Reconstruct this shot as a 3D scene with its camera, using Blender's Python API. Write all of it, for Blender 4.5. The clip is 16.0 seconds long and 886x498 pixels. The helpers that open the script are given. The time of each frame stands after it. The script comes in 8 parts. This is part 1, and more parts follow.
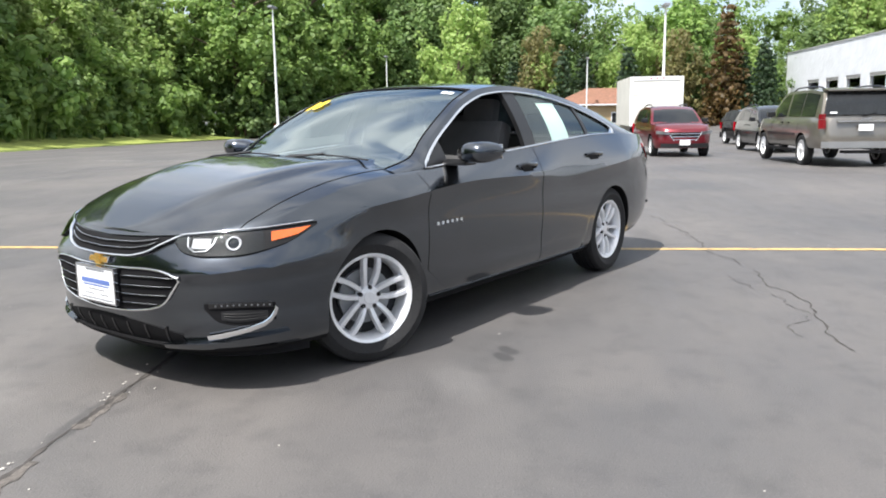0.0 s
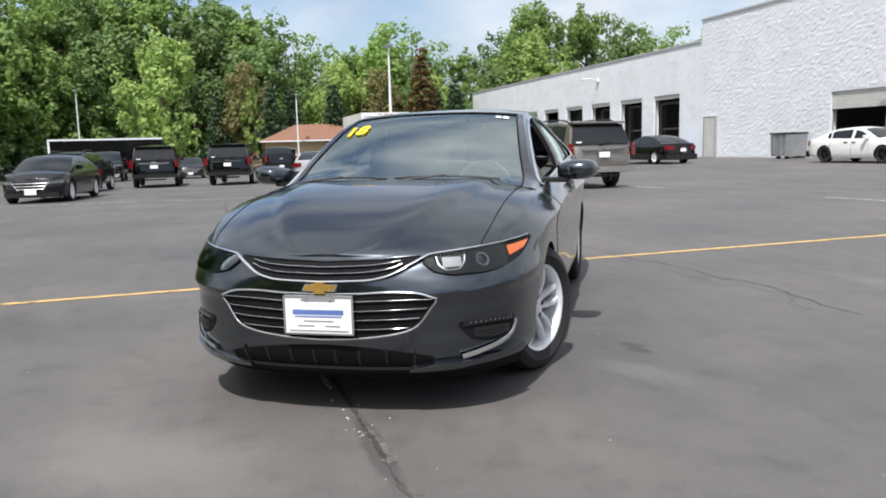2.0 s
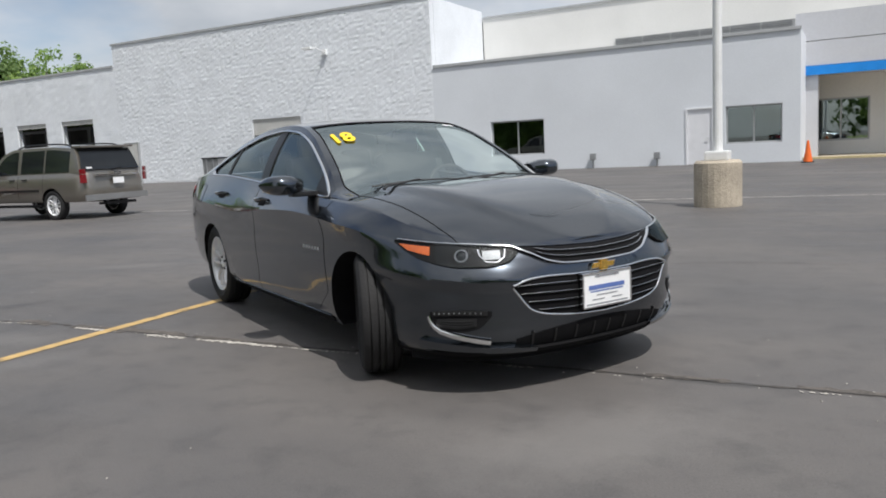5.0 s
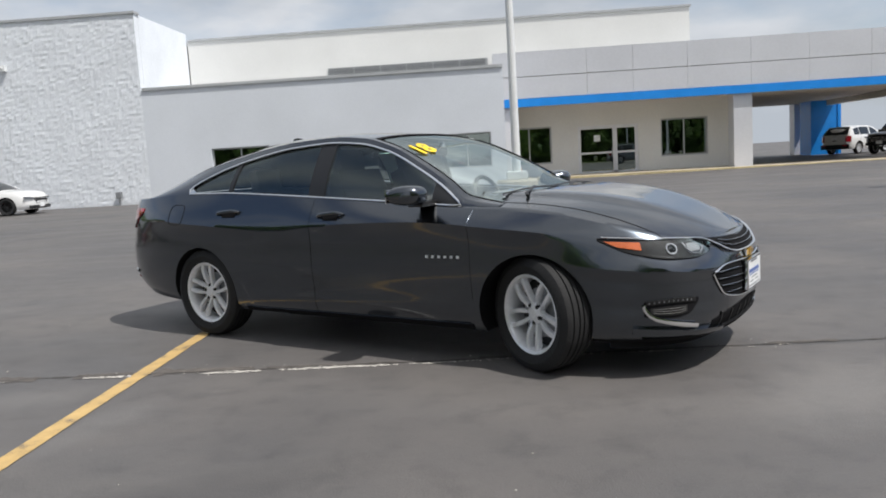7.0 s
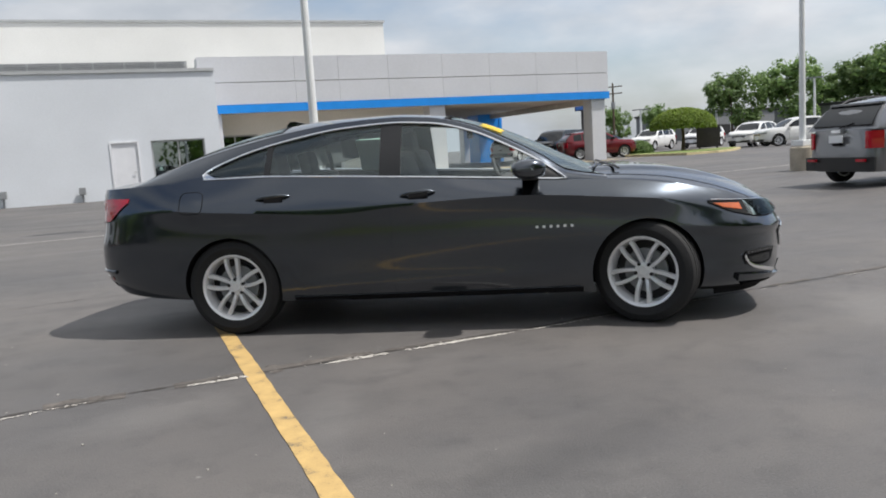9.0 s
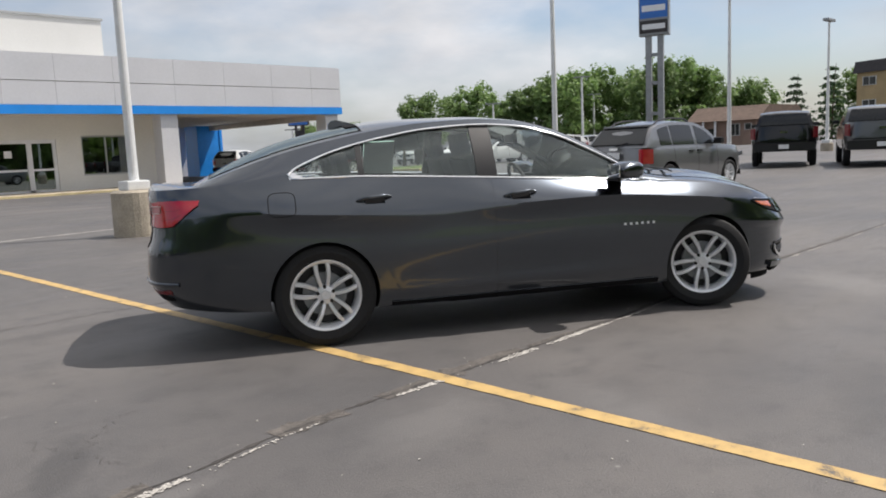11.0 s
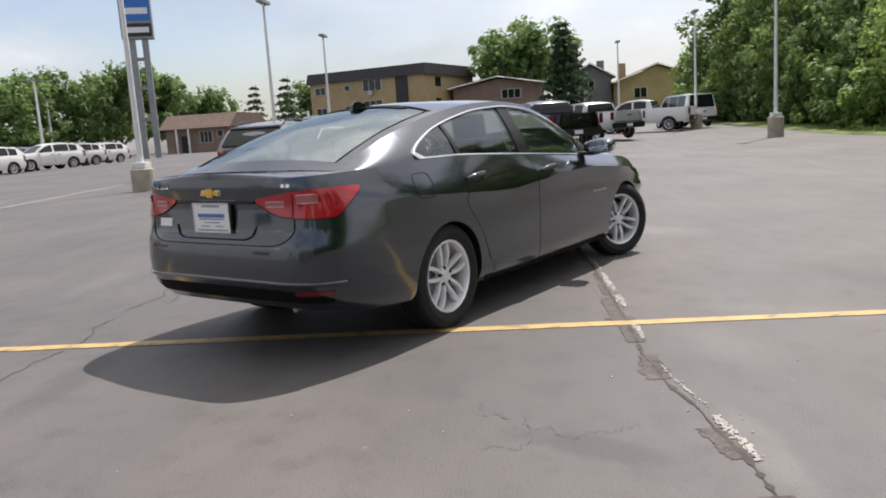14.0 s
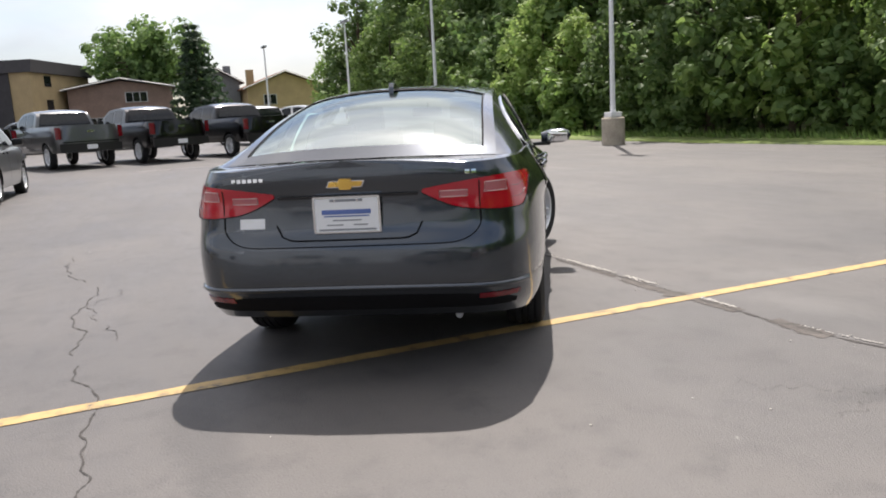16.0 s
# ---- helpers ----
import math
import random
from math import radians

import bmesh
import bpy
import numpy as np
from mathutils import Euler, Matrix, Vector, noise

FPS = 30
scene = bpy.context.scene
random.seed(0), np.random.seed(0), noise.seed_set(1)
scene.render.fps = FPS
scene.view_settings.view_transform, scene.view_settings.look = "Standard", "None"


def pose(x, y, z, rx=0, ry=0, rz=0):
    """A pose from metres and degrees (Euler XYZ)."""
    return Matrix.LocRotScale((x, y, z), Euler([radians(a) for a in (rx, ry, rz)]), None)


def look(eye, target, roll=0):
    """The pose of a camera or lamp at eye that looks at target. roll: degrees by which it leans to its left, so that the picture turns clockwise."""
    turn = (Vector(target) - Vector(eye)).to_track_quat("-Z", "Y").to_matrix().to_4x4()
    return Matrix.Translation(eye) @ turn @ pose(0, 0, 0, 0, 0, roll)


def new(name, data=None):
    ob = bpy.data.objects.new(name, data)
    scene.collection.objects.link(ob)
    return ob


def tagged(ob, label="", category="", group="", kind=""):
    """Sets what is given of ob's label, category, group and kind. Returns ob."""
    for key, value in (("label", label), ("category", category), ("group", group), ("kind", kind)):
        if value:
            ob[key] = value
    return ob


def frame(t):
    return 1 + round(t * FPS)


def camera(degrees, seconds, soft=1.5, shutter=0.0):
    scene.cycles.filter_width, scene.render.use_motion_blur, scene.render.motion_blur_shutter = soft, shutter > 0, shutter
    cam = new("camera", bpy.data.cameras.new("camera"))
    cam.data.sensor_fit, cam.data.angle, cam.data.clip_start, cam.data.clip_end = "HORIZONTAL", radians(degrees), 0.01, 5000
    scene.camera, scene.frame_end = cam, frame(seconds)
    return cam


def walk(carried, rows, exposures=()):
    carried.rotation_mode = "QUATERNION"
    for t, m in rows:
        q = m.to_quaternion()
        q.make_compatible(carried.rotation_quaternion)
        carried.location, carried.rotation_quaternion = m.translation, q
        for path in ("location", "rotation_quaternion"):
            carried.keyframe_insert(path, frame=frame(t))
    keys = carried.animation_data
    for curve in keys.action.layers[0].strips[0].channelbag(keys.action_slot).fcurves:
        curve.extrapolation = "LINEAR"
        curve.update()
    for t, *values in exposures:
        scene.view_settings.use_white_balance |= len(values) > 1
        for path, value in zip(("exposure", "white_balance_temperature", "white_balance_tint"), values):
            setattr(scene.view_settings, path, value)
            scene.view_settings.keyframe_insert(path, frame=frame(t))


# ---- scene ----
cam = camera(59.74, 16.0, soft=1.85)

PATH = [
    (0, (5.483, 0.826, 1.257), (3.525, 0.609, 0.916), -0.74),
    (0.5, (5.659, 0.334, 1.197), (3.685, 0.262, 0.879), -0.65),
    (1, (5.680, -0.291, 1.200), (3.705, -0.181, 0.903), -0.97),
    (1.5, (5.648, -0.948, 1.206), (3.694, -0.623, 0.929), -1.29),
    (2, (5.466, -1.616, 1.217), (3.563, -1.058, 0.952), -1.61),
    (2.5, (5.254, -2.253, 1.220), (3.440, -1.449, 0.971), -2.16),
    (3, (4.929, -2.864, 1.205), (3.243, -1.816, 0.965), -2.32),
    (3.5, (4.601, -3.486, 1.202), (3.079, -2.212, 0.964), -2.51),
    (4, (4.185, -4.005, 1.198), (2.847, -2.539, 0.956), -2.74),
    (4.2, (4.023, -4.212, 1.196), (2.759, -2.680, 0.952), -2.77),
    (6.3, (1.553, -5.694, 1.280), (1.113, -3.758, 1.035), -3.30),
    (6.5, (1.295, -5.737, 1.260), (0.928, -3.785, 1.026), -3.41),
    (7, (0.583, -5.841, 1.250), (0.445, -3.859, 1.021), -3.40),
    (7.5, (-0.148, -5.944, 1.244), (-0.056, -3.958, 1.023), -3.51),
    (8, (-0.842, -5.899, 1.234), (-0.528, -3.937, 1.007), -3.66),
    (8.5, (-1.554, -5.797, 1.218), (-1.030, -3.881, 0.980), -3.72),
    (9, (-2.248, -5.586, 1.198), (-1.523, -3.739, 0.946), -3.65),
    (9.2, (-2.513, -5.496, 1.211), (-1.715, -3.680, 0.957), -3.52),
    (11.3, (-4.924, -3.856, 1.244), (-3.445, -2.534, 0.990), -2.79),
    (11.5, (-5.140, -3.680, 1.210), (-3.607, -2.421, 0.954), -3.03),
    (12, (-5.608, -3.192, 1.251), (-3.953, -2.105, 0.969), -2.94),
    (12.5, (-6.071, -2.614, 1.307), (-4.311, -1.713, 1.002), -3.24),
    (13, (-6.350, -1.961, 1.289), (-4.498, -1.275, 0.971), -3.44),
    (13.5, (-6.468, -1.258, 1.279), (-4.546, -0.806, 0.963), -3.68),
    (14, (-6.504, -0.545, 1.274), (-4.539, -0.336, 0.966), -3.72),
    (14.5, (-6.420, 0.162, 1.291), (-4.443, 0.125, 0.986), -3.86),
    (15, (-6.282, 0.879, 1.290), (-4.327, 0.597, 0.978), -3.72),
    (15.5, (-6.035, 1.560, 1.282), (-4.131, 1.045, 0.955), -3.53),
    (16, (-5.734, 2.203, 1.298), (-3.906, 1.469, 0.950), -3.24),
]
walk(cam, [(t, look(eye, target, roll)) for t, eye, target, roll in PATH], exposures=((0, 0.95, 6500, 10), (1, 0.78, 6500, 10), (1.5, 0.62, 6500, 10), (2.5, 0.28, 6500, 10), (4, 0.0, 6500, 10), (7, 0.06, 6500, 10), (9.2, 0.15, 6550, 10), (11.5, 0.15, 6750, 13), (12.5, 0.22, 6800, 14), (14, 0.32, 6800, 14), (16, 0.52, 6800, 14)))

# ---- light: high hazy sun, bright broken cloud ----
world = bpy.data.worlds.new("sky")
scene.world = world
world.use_nodes = True
wn, wl = world.node_tree.nodes, world.node_tree.links
wn.clear()
sky = wn.new("ShaderNodeTexSky")
sky.sky_type, sky.sun_disc = "NISHITA", False
sky.sun_elevation, sky.sun_rotation = radians(60), radians(120)
sky.air_density, sky.dust_density, sky.ozone_density = 1.0, 2.0, 1.0
coord = wn.new("ShaderNodeTexCoord")
stretch = wn.new("ShaderNodeMapping")
stretch.inputs["Scale"].default_value = (1.0, 1.0, 2.6)
stretch.inputs["Location"].default_value = (0.35, 0.2, 0.0)
cloud = wn.new("ShaderNodeTexNoise")
cloud.inputs["Scale"].default_value, cloud.inputs["Detail"].default_value, cloud.inputs["Roughness"].default_value = 2.1, 7, 0.55
cover = wn.new("ShaderNodeValToRGB")
cover.color_ramp.elements[0].position, cover.color_ramp.elements[1].position = 0.26, 0.50
tone = wn.new("ShaderNodeTexNoise")
tone.inputs["Scale"].default_value, tone.inputs["Detail"].default_value = 3.3, 6
shade = wn.new("ShaderNodeValToRGB")
shade.color_ramp.elements[0].position, shade.color_ramp.elements[0].color = 0.42, (3.3, 3.6, 4.0, 1)
shade.color_ramp.elements[1].position, shade.color_ramp.elements[1].color = 0.68, (5.3, 5.45, 5.7, 1)
bright = shade.color_ramp.elements.new(0.96)
bright.color = (9.0, 9.0, 9.0, 1)
blend = wn.new("ShaderNodeMix")
blend.data_type = "RGBA"
back = wn.new("ShaderNodeBackground")
back.inputs["Strength"].default_value = 0.14
wout = wn.new("ShaderNodeOutputWorld")
wl.new(coord.outputs["Generated"], stretch.inputs["Vector"])
wl.new(stretch.outputs["Vector"], cloud.inputs["Vector"])
wl.new(stretch.outputs["Vector"], tone.inputs["Vector"])
split = wn.new("ShaderNodeSeparateXYZ")
wl.new(coord.outputs["Generated"], split.inputs[0])
clear = wn.new("ShaderNodeMath")
clear.operation = "MULTIPLY"
wl.new(split.outputs["X"], clear.inputs[0])
wl.new(split.outputs["X"], clear.inputs[1])
thin = wn.new("ShaderNodeMath")
thin.operation = "MULTIPLY_ADD"
thin.inputs[1].default_value = -0.155
wl.new(clear.outputs[0], thin.inputs[0])
wl.new(cloud.outputs["Fac"], thin.inputs[2])
wl.new(thin.outputs[0], cover.inputs["Fac"])
toward = wn.new("ShaderNodeVectorMath")
toward.operation = "DOT_PRODUCT"
toward.inputs[1].default_value = (0.433, -0.25, 0.866)
wl.new(coord.outputs["Generated"], toward.inputs[0])
glow = wn.new("ShaderNodeMath")
glow.operation = "POWER"
glow.inputs[1].default_value = 2.0
lift = wn.new("ShaderNodeMath")
lift.operation = "ABSOLUTE"
wl.new(toward.outputs["Value"], lift.inputs[0])
wl.new(lift.outputs[0], glow.inputs[0])
side = wn.new("ShaderNodeMath")
side.operation = "MULTIPLY_ADD"
side.inputs[1].default_value = 0.34
wl.new(glow.outputs[0], side.inputs[0])
wl.new(tone.outputs["Fac"], side.inputs[2])
wl.new(side.outputs[0], shade.inputs["Fac"])
wl.new(cover.outputs["Color"], blend.inputs["Factor"])
haze = wn.new("ShaderNodeMix")
haze.data_type, haze.blend_type = "RGBA", "MULTIPLY"
haze.inputs["Factor"].default_value, haze.inputs["B"].default_value = 1.0, (0.84, 0.86, 0.89, 1)
wl.new(sky.outputs["Color"], haze.inputs["A"])
wl.new(haze.outputs["Result"], blend.inputs["A"])
wl.new(shade.outputs["Color"], blend.inputs["B"])
wl.new(blend.outputs["Result"], back.inputs["Color"])
wl.new(back.outputs["Background"], wout.inputs["Surface"])

sun = new("sun", bpy.data.lights.new("sun", "SUN"))
sun.data.energy, sun.data.angle, sun.data.color = 4.3, radians(0.6), (1.0, 0.965, 0.92)
SUN_DIR = Vector((0.866 * 0.5, -0.5 * 0.5, 0.866))
sun.matrix_basis = look(SUN_DIR * 60, (0, 0, 0))


# ---- materials ----
def nodes_of(name):
    m = bpy.data.materials.new(name)
    m.use_nodes = True
    nt = m.node_tree
    return m, nt.nodes, nt.links, nt.nodes["Principled BSDF"]


def mat(name, color, rough=0.5, metal=0.0, var=0.15, fine=40.0, coarse=3.0, bump=0.0, coat=0.0, space="Object", rvar=0.1, tint=None, spec=0.5):
    """Base colour with two scales of variation, roughness variation and fine relief."""
    m, n, l, b = nodes_of(name)
    tc = n.new("ShaderNodeTexCoord") if space == "Object" else n.new("ShaderNodeNewGeometry")
    vec = tc.outputs["Object"] if space == "Object" else tc.outputs["Position"]
    big, small = n.new("ShaderNodeTexNoise"), n.new("ShaderNodeTexNoise")
    big.inputs["Scale"].default_value, big.inputs["Detail"].default_value = coarse, 5
    small.inputs["Scale"].default_value, small.inputs["Detail"].default_value = fine, 3
    l.new(vec, big.inputs["Vector"])
    l.new(vec, small.inputs["Vector"])
    add = n.new("ShaderNodeMath")
    add.operation = "MULTIPLY_ADD"
    add.inputs[1].default_value = 0.6
    l.new(big.outputs["Fac"], add.inputs[0])
    half = n.new("ShaderNodeMath")
    half.operation = "MULTIPLY"
    half.inputs[1].default_value = 0.4
    l.new(small.outputs["Fac"], half.inputs[0])
    l.new(half.outputs[0], add.inputs[2])
    ramp = n.new("ShaderNodeValToRGB")
    e = ramp.color_ramp.elements
    lo = tuple(c * (1 - var) for c in color)
    hi = tuple(min(1, c * (1 + var)) for c in (tint or color))
    e[0].position, e[0].color, e[1].position, e[1].color = 0.34, (*lo, 1), 0.66, (*hi, 1)
    l.new(add.outputs[0], ramp.inputs["Fac"])
    l.new(ramp.outputs["Color"], b.inputs["Base Color"])
    rr = n.new("ShaderNodeMapRange")
    rr.inputs["To Min"].default_value, rr.inputs["To Max"].default_value = max(0.02, rough - rvar), min(1, rough + rvar)
    l.new(big.outputs["Fac"], rr.inputs["Value"])
    l.new(rr.outputs["Result"], b.inputs["Roughness"])
    b.inputs["Metallic"].default_value = metal
    b.inputs["Coat Weight"].default_value = coat
    b.inputs["Coat Roughness"].default_value = 0.03
    b.inputs["Specular IOR Level"].default_value = spec
    if bump:
        bp = n.new("ShaderNodeBump")
        bp.inputs["Strength"].default_value, bp.inputs["Distance"].default_value = min(1, bump * 10), 0.02
        l.new(small.outputs["Fac"], bp.inputs["Height"])
        l.new(bp.outputs["Normal"], b.inputs["Normal"])
    return m


def paint(name, color, metal=0.55, flake=0.10, rough=0.32, coat_ior=1.5):
    """Car paint: metallic flake base under a clear coat."""
    m, n, l, b = nodes_of(name)
    tc = n.new("ShaderNodeTexCoord")
    fl = n.new("ShaderNodeTexNoise")
    fl.inputs["Scale"].default_value, fl.inputs["Detail"].default_value = 900, 1
    dust = n.new("ShaderNodeTexNoise")
    dust.inputs["Scale"].default_value, dust.inputs["Detail"].default_value = 3, 6
    l.new(tc.outputs["Object"], fl.inputs["Vector"])
    l.new(tc.outputs["Object"], dust.inputs["Vector"])
    ramp = n.new("ShaderNodeValToRGB")
    e = ramp.color_ramp.elements
    e[0].position, e[0].color = 0.3, (*[c * (1 - flake * 2) for c in color], 1)
    e[1].position, e[1].color = 0.7, (*[min(1, c * (1 + flake * 2)) for c in color], 1)
    l.new(fl.outputs["Fac"], ramp.inputs["Fac"])
    l.new(ramp.outputs["Color"], b.inputs["Base Color"])
    rr = n.new("ShaderNodeMapRange")
    rr.inputs["To Min"].default_value, rr.inputs["To Max"].default_value = 0.03, 0.10
    l.new(dust.outputs["Fac"], rr.inputs["Value"])
    l.new(rr.outputs["Result"], b.inputs["Coat Roughness"])
    b.inputs["Metallic"].default_value, b.inputs["Roughness"].default_value = metal, rough
    b.inputs["Coat Weight"].default_value, b.inputs["Coat IOR"].default_value = 1.0, coat_ior
    return m


def pane(name, tint, rough=0.01, ior=1.55):
    """Thin glass: tinted transmission, with gloss by Fresnel."""
    m, n, l, b = nodes_of(name)
    n.remove(b)
    out = n["Material Output"]
    tr, gl, fr, mx = n.new("ShaderNodeBsdfTransparent"), n.new("ShaderNodeBsdfGlossy"), n.new("ShaderNodeFresnel"), n.new("ShaderNodeMixShader")
    tr.inputs["Color"].default_value = (*tint, 1)
    gl.inputs["Roughness"].default_value, gl.inputs["Color"].default_value = rough, (0.90, 1, 0.985, 1)
    fr.inputs["IOR"].default_value = ior
    l.new(fr.outputs["Fac"], mx.inputs["Fac"])
    l.new(tr.outputs["BSDF"], mx.inputs[1])
    l.new(gl.outputs["BSDF"], mx.inputs[2])
    l.new(mx.outputs["Shader"], out.inputs["Surface"])
    return m


def asphalt_material():
    """Sealed, worn asphalt: aggregate, broad wear, drive marks along x and pale dusty spots."""
    m, n, l, b = nodes_of("asphalt")
    g = n.new("ShaderNodeNewGeometry")

    def tex(scale, detail, vec=None, rough=0.55):
        t = n.new("ShaderNodeTexNoise")
        t.inputs["Scale"].default_value, t.inputs["Detail"].default_value, t.inputs["Roughness"].default_value = scale, detail, rough
        l.new(vec or g.outputs["Position"], t.inputs["Vector"])
        return t.outputs["Fac"]

    st = n.new("ShaderNodeMapping")
    st.inputs["Scale"].default_value = (0.22, 1.0, 1.0)
    st.inputs["Rotation"].default_value = (0, 0, radians(14))
    l.new(g.outputs["Position"], st.inputs["Vector"])
    broad, streak, mid, grain = tex(0.30, 7, None, 0.62), tex(1.3, 6, st.outputs["Vector"], 0.62), tex(4.0, 8, None, 0.65), tex(110, 3)

    def mix(a, bb, fac, kind="MIX"):
        x = n.new("ShaderNodeMix")
        x.data_type, x.blend_type = "RGBA", kind
        for key, v in (("Factor", fac), ("A", a), ("B", bb)):
            if isinstance(v, (int, float)):
                x.inputs[key].default_value = v
            elif isinstance(v, tuple):
                x.inputs[key].default_value = (*v, 1)
            else:
                l.new(v, x.inputs[key])
        return x.outputs["Result"]

    def ramp(fac, p0, p1, c0=0.0, c1=1.0):
        r = n.new("ShaderNodeMapRange")
        for key, v in (("From Min", p0), ("From Max", p1), ("To Min", c0), ("To Max", c1)):
            r.inputs[key].default_value = v
        l.new(fac, r.inputs["Value"])
        return r.outputs["Result"]

    base = mix((0.075, 0.073, 0.074), (0.119, 0.110, 0.104), ramp(broad, 0.35, 0.65))
    base = mix(base, (0.152, 0.143, 0.135), ramp(streak, 0.50, 0.78, 0, 0.36))
    base = mix(base, (0.045, 0.044, 0.045), ramp(mid, 0.50, 0.75, 0, 0.55))
    base = mix(base, (0.16, 0.155, 0.15), ramp(grain, 0.58, 0.76, 0, 0.75))
    base = mix(base, (0.03, 0.03, 0.03), ramp(grain, 0.42, 0.26, 0, 0.7))
    spots = n.new("ShaderNodeTexVoronoi")
    spots.inputs["Scale"].default_value = 1.7
    l.new(g.outputs["Position"], spots.inputs["Vector"])
    sp = ramp(spots.outputs["Distance"], 0.035, 0.015, 0, 0.8)
    gate = ramp(mid, 0.5, 0.56, 0, 1)
    mul = n.new("ShaderNodeMath")
    mul.operation = "MULTIPLY"
    l.new(sp, mul.inputs[0])
    l.new(gate, mul.inputs[1])
    base = mix(base, (0.34, 0.33, 0.31), mul.outputs[0])
    def patch(x, y, rx, ry, turn, colour, amount, soft=0.5):
        """A stain of its own ragged outline at one place."""
        nonlocal base
        mp = n.new("ShaderNodeMapping")
        mp.vector_type = "TEXTURE"
        mp.inputs["Location"].default_value, mp.inputs["Rotation"].default_value, mp.inputs["Scale"].default_value = (x, y, 0), (0, 0, radians(turn)), (rx, ry, 1)
        l.new(g.outputs["Position"], mp.inputs["Vector"])
        le = n.new("ShaderNodeVectorMath")
        le.operation = "LENGTH"
        l.new(mp.outputs["Vector"], le.inputs[0])
        ad = n.new("ShaderNodeMath")
        ad.operation = "MULTIPLY_ADD"
        ad.inputs[1].default_value = 1.5
        l.new(ragged, ad.inputs[0])
        l.new(le.outputs["Value"], ad.inputs[2])
        base = mix(base, colour, ramp(ad.outputs[0], 1.75, 1.75 - soft, 0, amount))

    ragged = tex(9.0, 10, None, 0.80)
    dust, oil = (0.20, 0.192, 0.184), (0.040, 0.039, 0.040)
    for spot in ((2.25, -2.0, 0.8, 0.42, 50, dust, 0.34, 0.7), (1.95, 0.5, 0.35, 0.16, 20, dust, 0.22, 0.6), (-2.25, -1.62, 0.55, 0.30, 10, dust, 0.24, 0.7), (-1.55, -2.2, 0.7, 0.20, 70, dust, 0.22, 0.7),
                 (-3.6, -1.42, 0.5, 0.10, 4, dust, 0.3, 0.5), (-4.6, 1.4, 0.9, 0.25, 30, dust, 0.2, 0.7), (0.6, 3.6, 1.0, 0.22, 4, dust, 0.2, 0.7), (-3.6, -0.80, 0.42, 0.13, 60, oil, 0.5, 0.5),
                 (1.45, 0.73, 0.10, 0.05, 30, oil, 0.8, 0.3), (1.56, 0.70, 0.10, 0.05, 30, oil, 0.8, 0.3), (-2.5, 2.05, 0.8, 0.18, 5, oil, 0.35, 0.6), (-0.6, -3.0, 0.9, 0.25, 20, oil, 0.3, 0.6), (2.5, -1.05, 0.5, 0.06, 0, oil, 0.6, 0.4)):
        patch(*spot)
    l.new(base, b.inputs["Base Color"])
    l.new(ramp(streak, 0.3, 0.7, 0.50, 0.72), b.inputs["Roughness"])
    bp = n.new("ShaderNodeBump")
    bp.inputs["Strength"].default_value, bp.inputs["Distance"].default_value = 0.55, 0.006
    l.new(grain, bp.inputs["Height"])
    l.new(bp.outputs["Normal"], b.inputs["Normal"])
    return m


def worn_paint(name, color, under=(0.08, 0.077, 0.075), wear=0.5):
    """Road marking paint with worn-through patches."""
    m, n, l, b = nodes_of(name)
    g = n.new("ShaderNodeNewGeometry")
    t1, t2 = n.new("ShaderNodeTexNoise"), n.new("ShaderNodeTexNoise")
    t1.inputs["Scale"].default_value, t1.inputs["Detail"].default_value = 9, 8
    t2.inputs["Scale"].default_value, t2.inputs["Detail"].default_value = 150, 2
    l.new(g.outputs["Position"], t1.inputs["Vector"])
    l.new(g.outputs["Position"], t2.inputs["Vector"])
    s = n.new("ShaderNodeMath")
    s.operation = "MULTIPLY_ADD"
    s.inputs[1].default_value = 0.35
    l.new(t2.outputs["Fac"], s.inputs[0])
    l.new(t1.outputs["Fac"], s.inputs[2])
    r = n.new("ShaderNodeValToRGB")
    e = r.color_ramp.elements
    e[0].position, e[0].color = 0.45, (*[min(1, c * 1.08) for c in color], 1)
    e[1].position, e[1].color = 0.56 + 0.25 * wear, (*under, 1)
    mid = e.new(0.42 + 0.25 * wear)
    mid.color = (*[c * 0.86 for c in color], 1)
    l.new(s.outputs[0], r.inputs["Fac"])
    l.new(r.outputs["Color"], b.inputs["Base Color"])
    b.inputs["Roughness"].default_value = 0.6
    return m


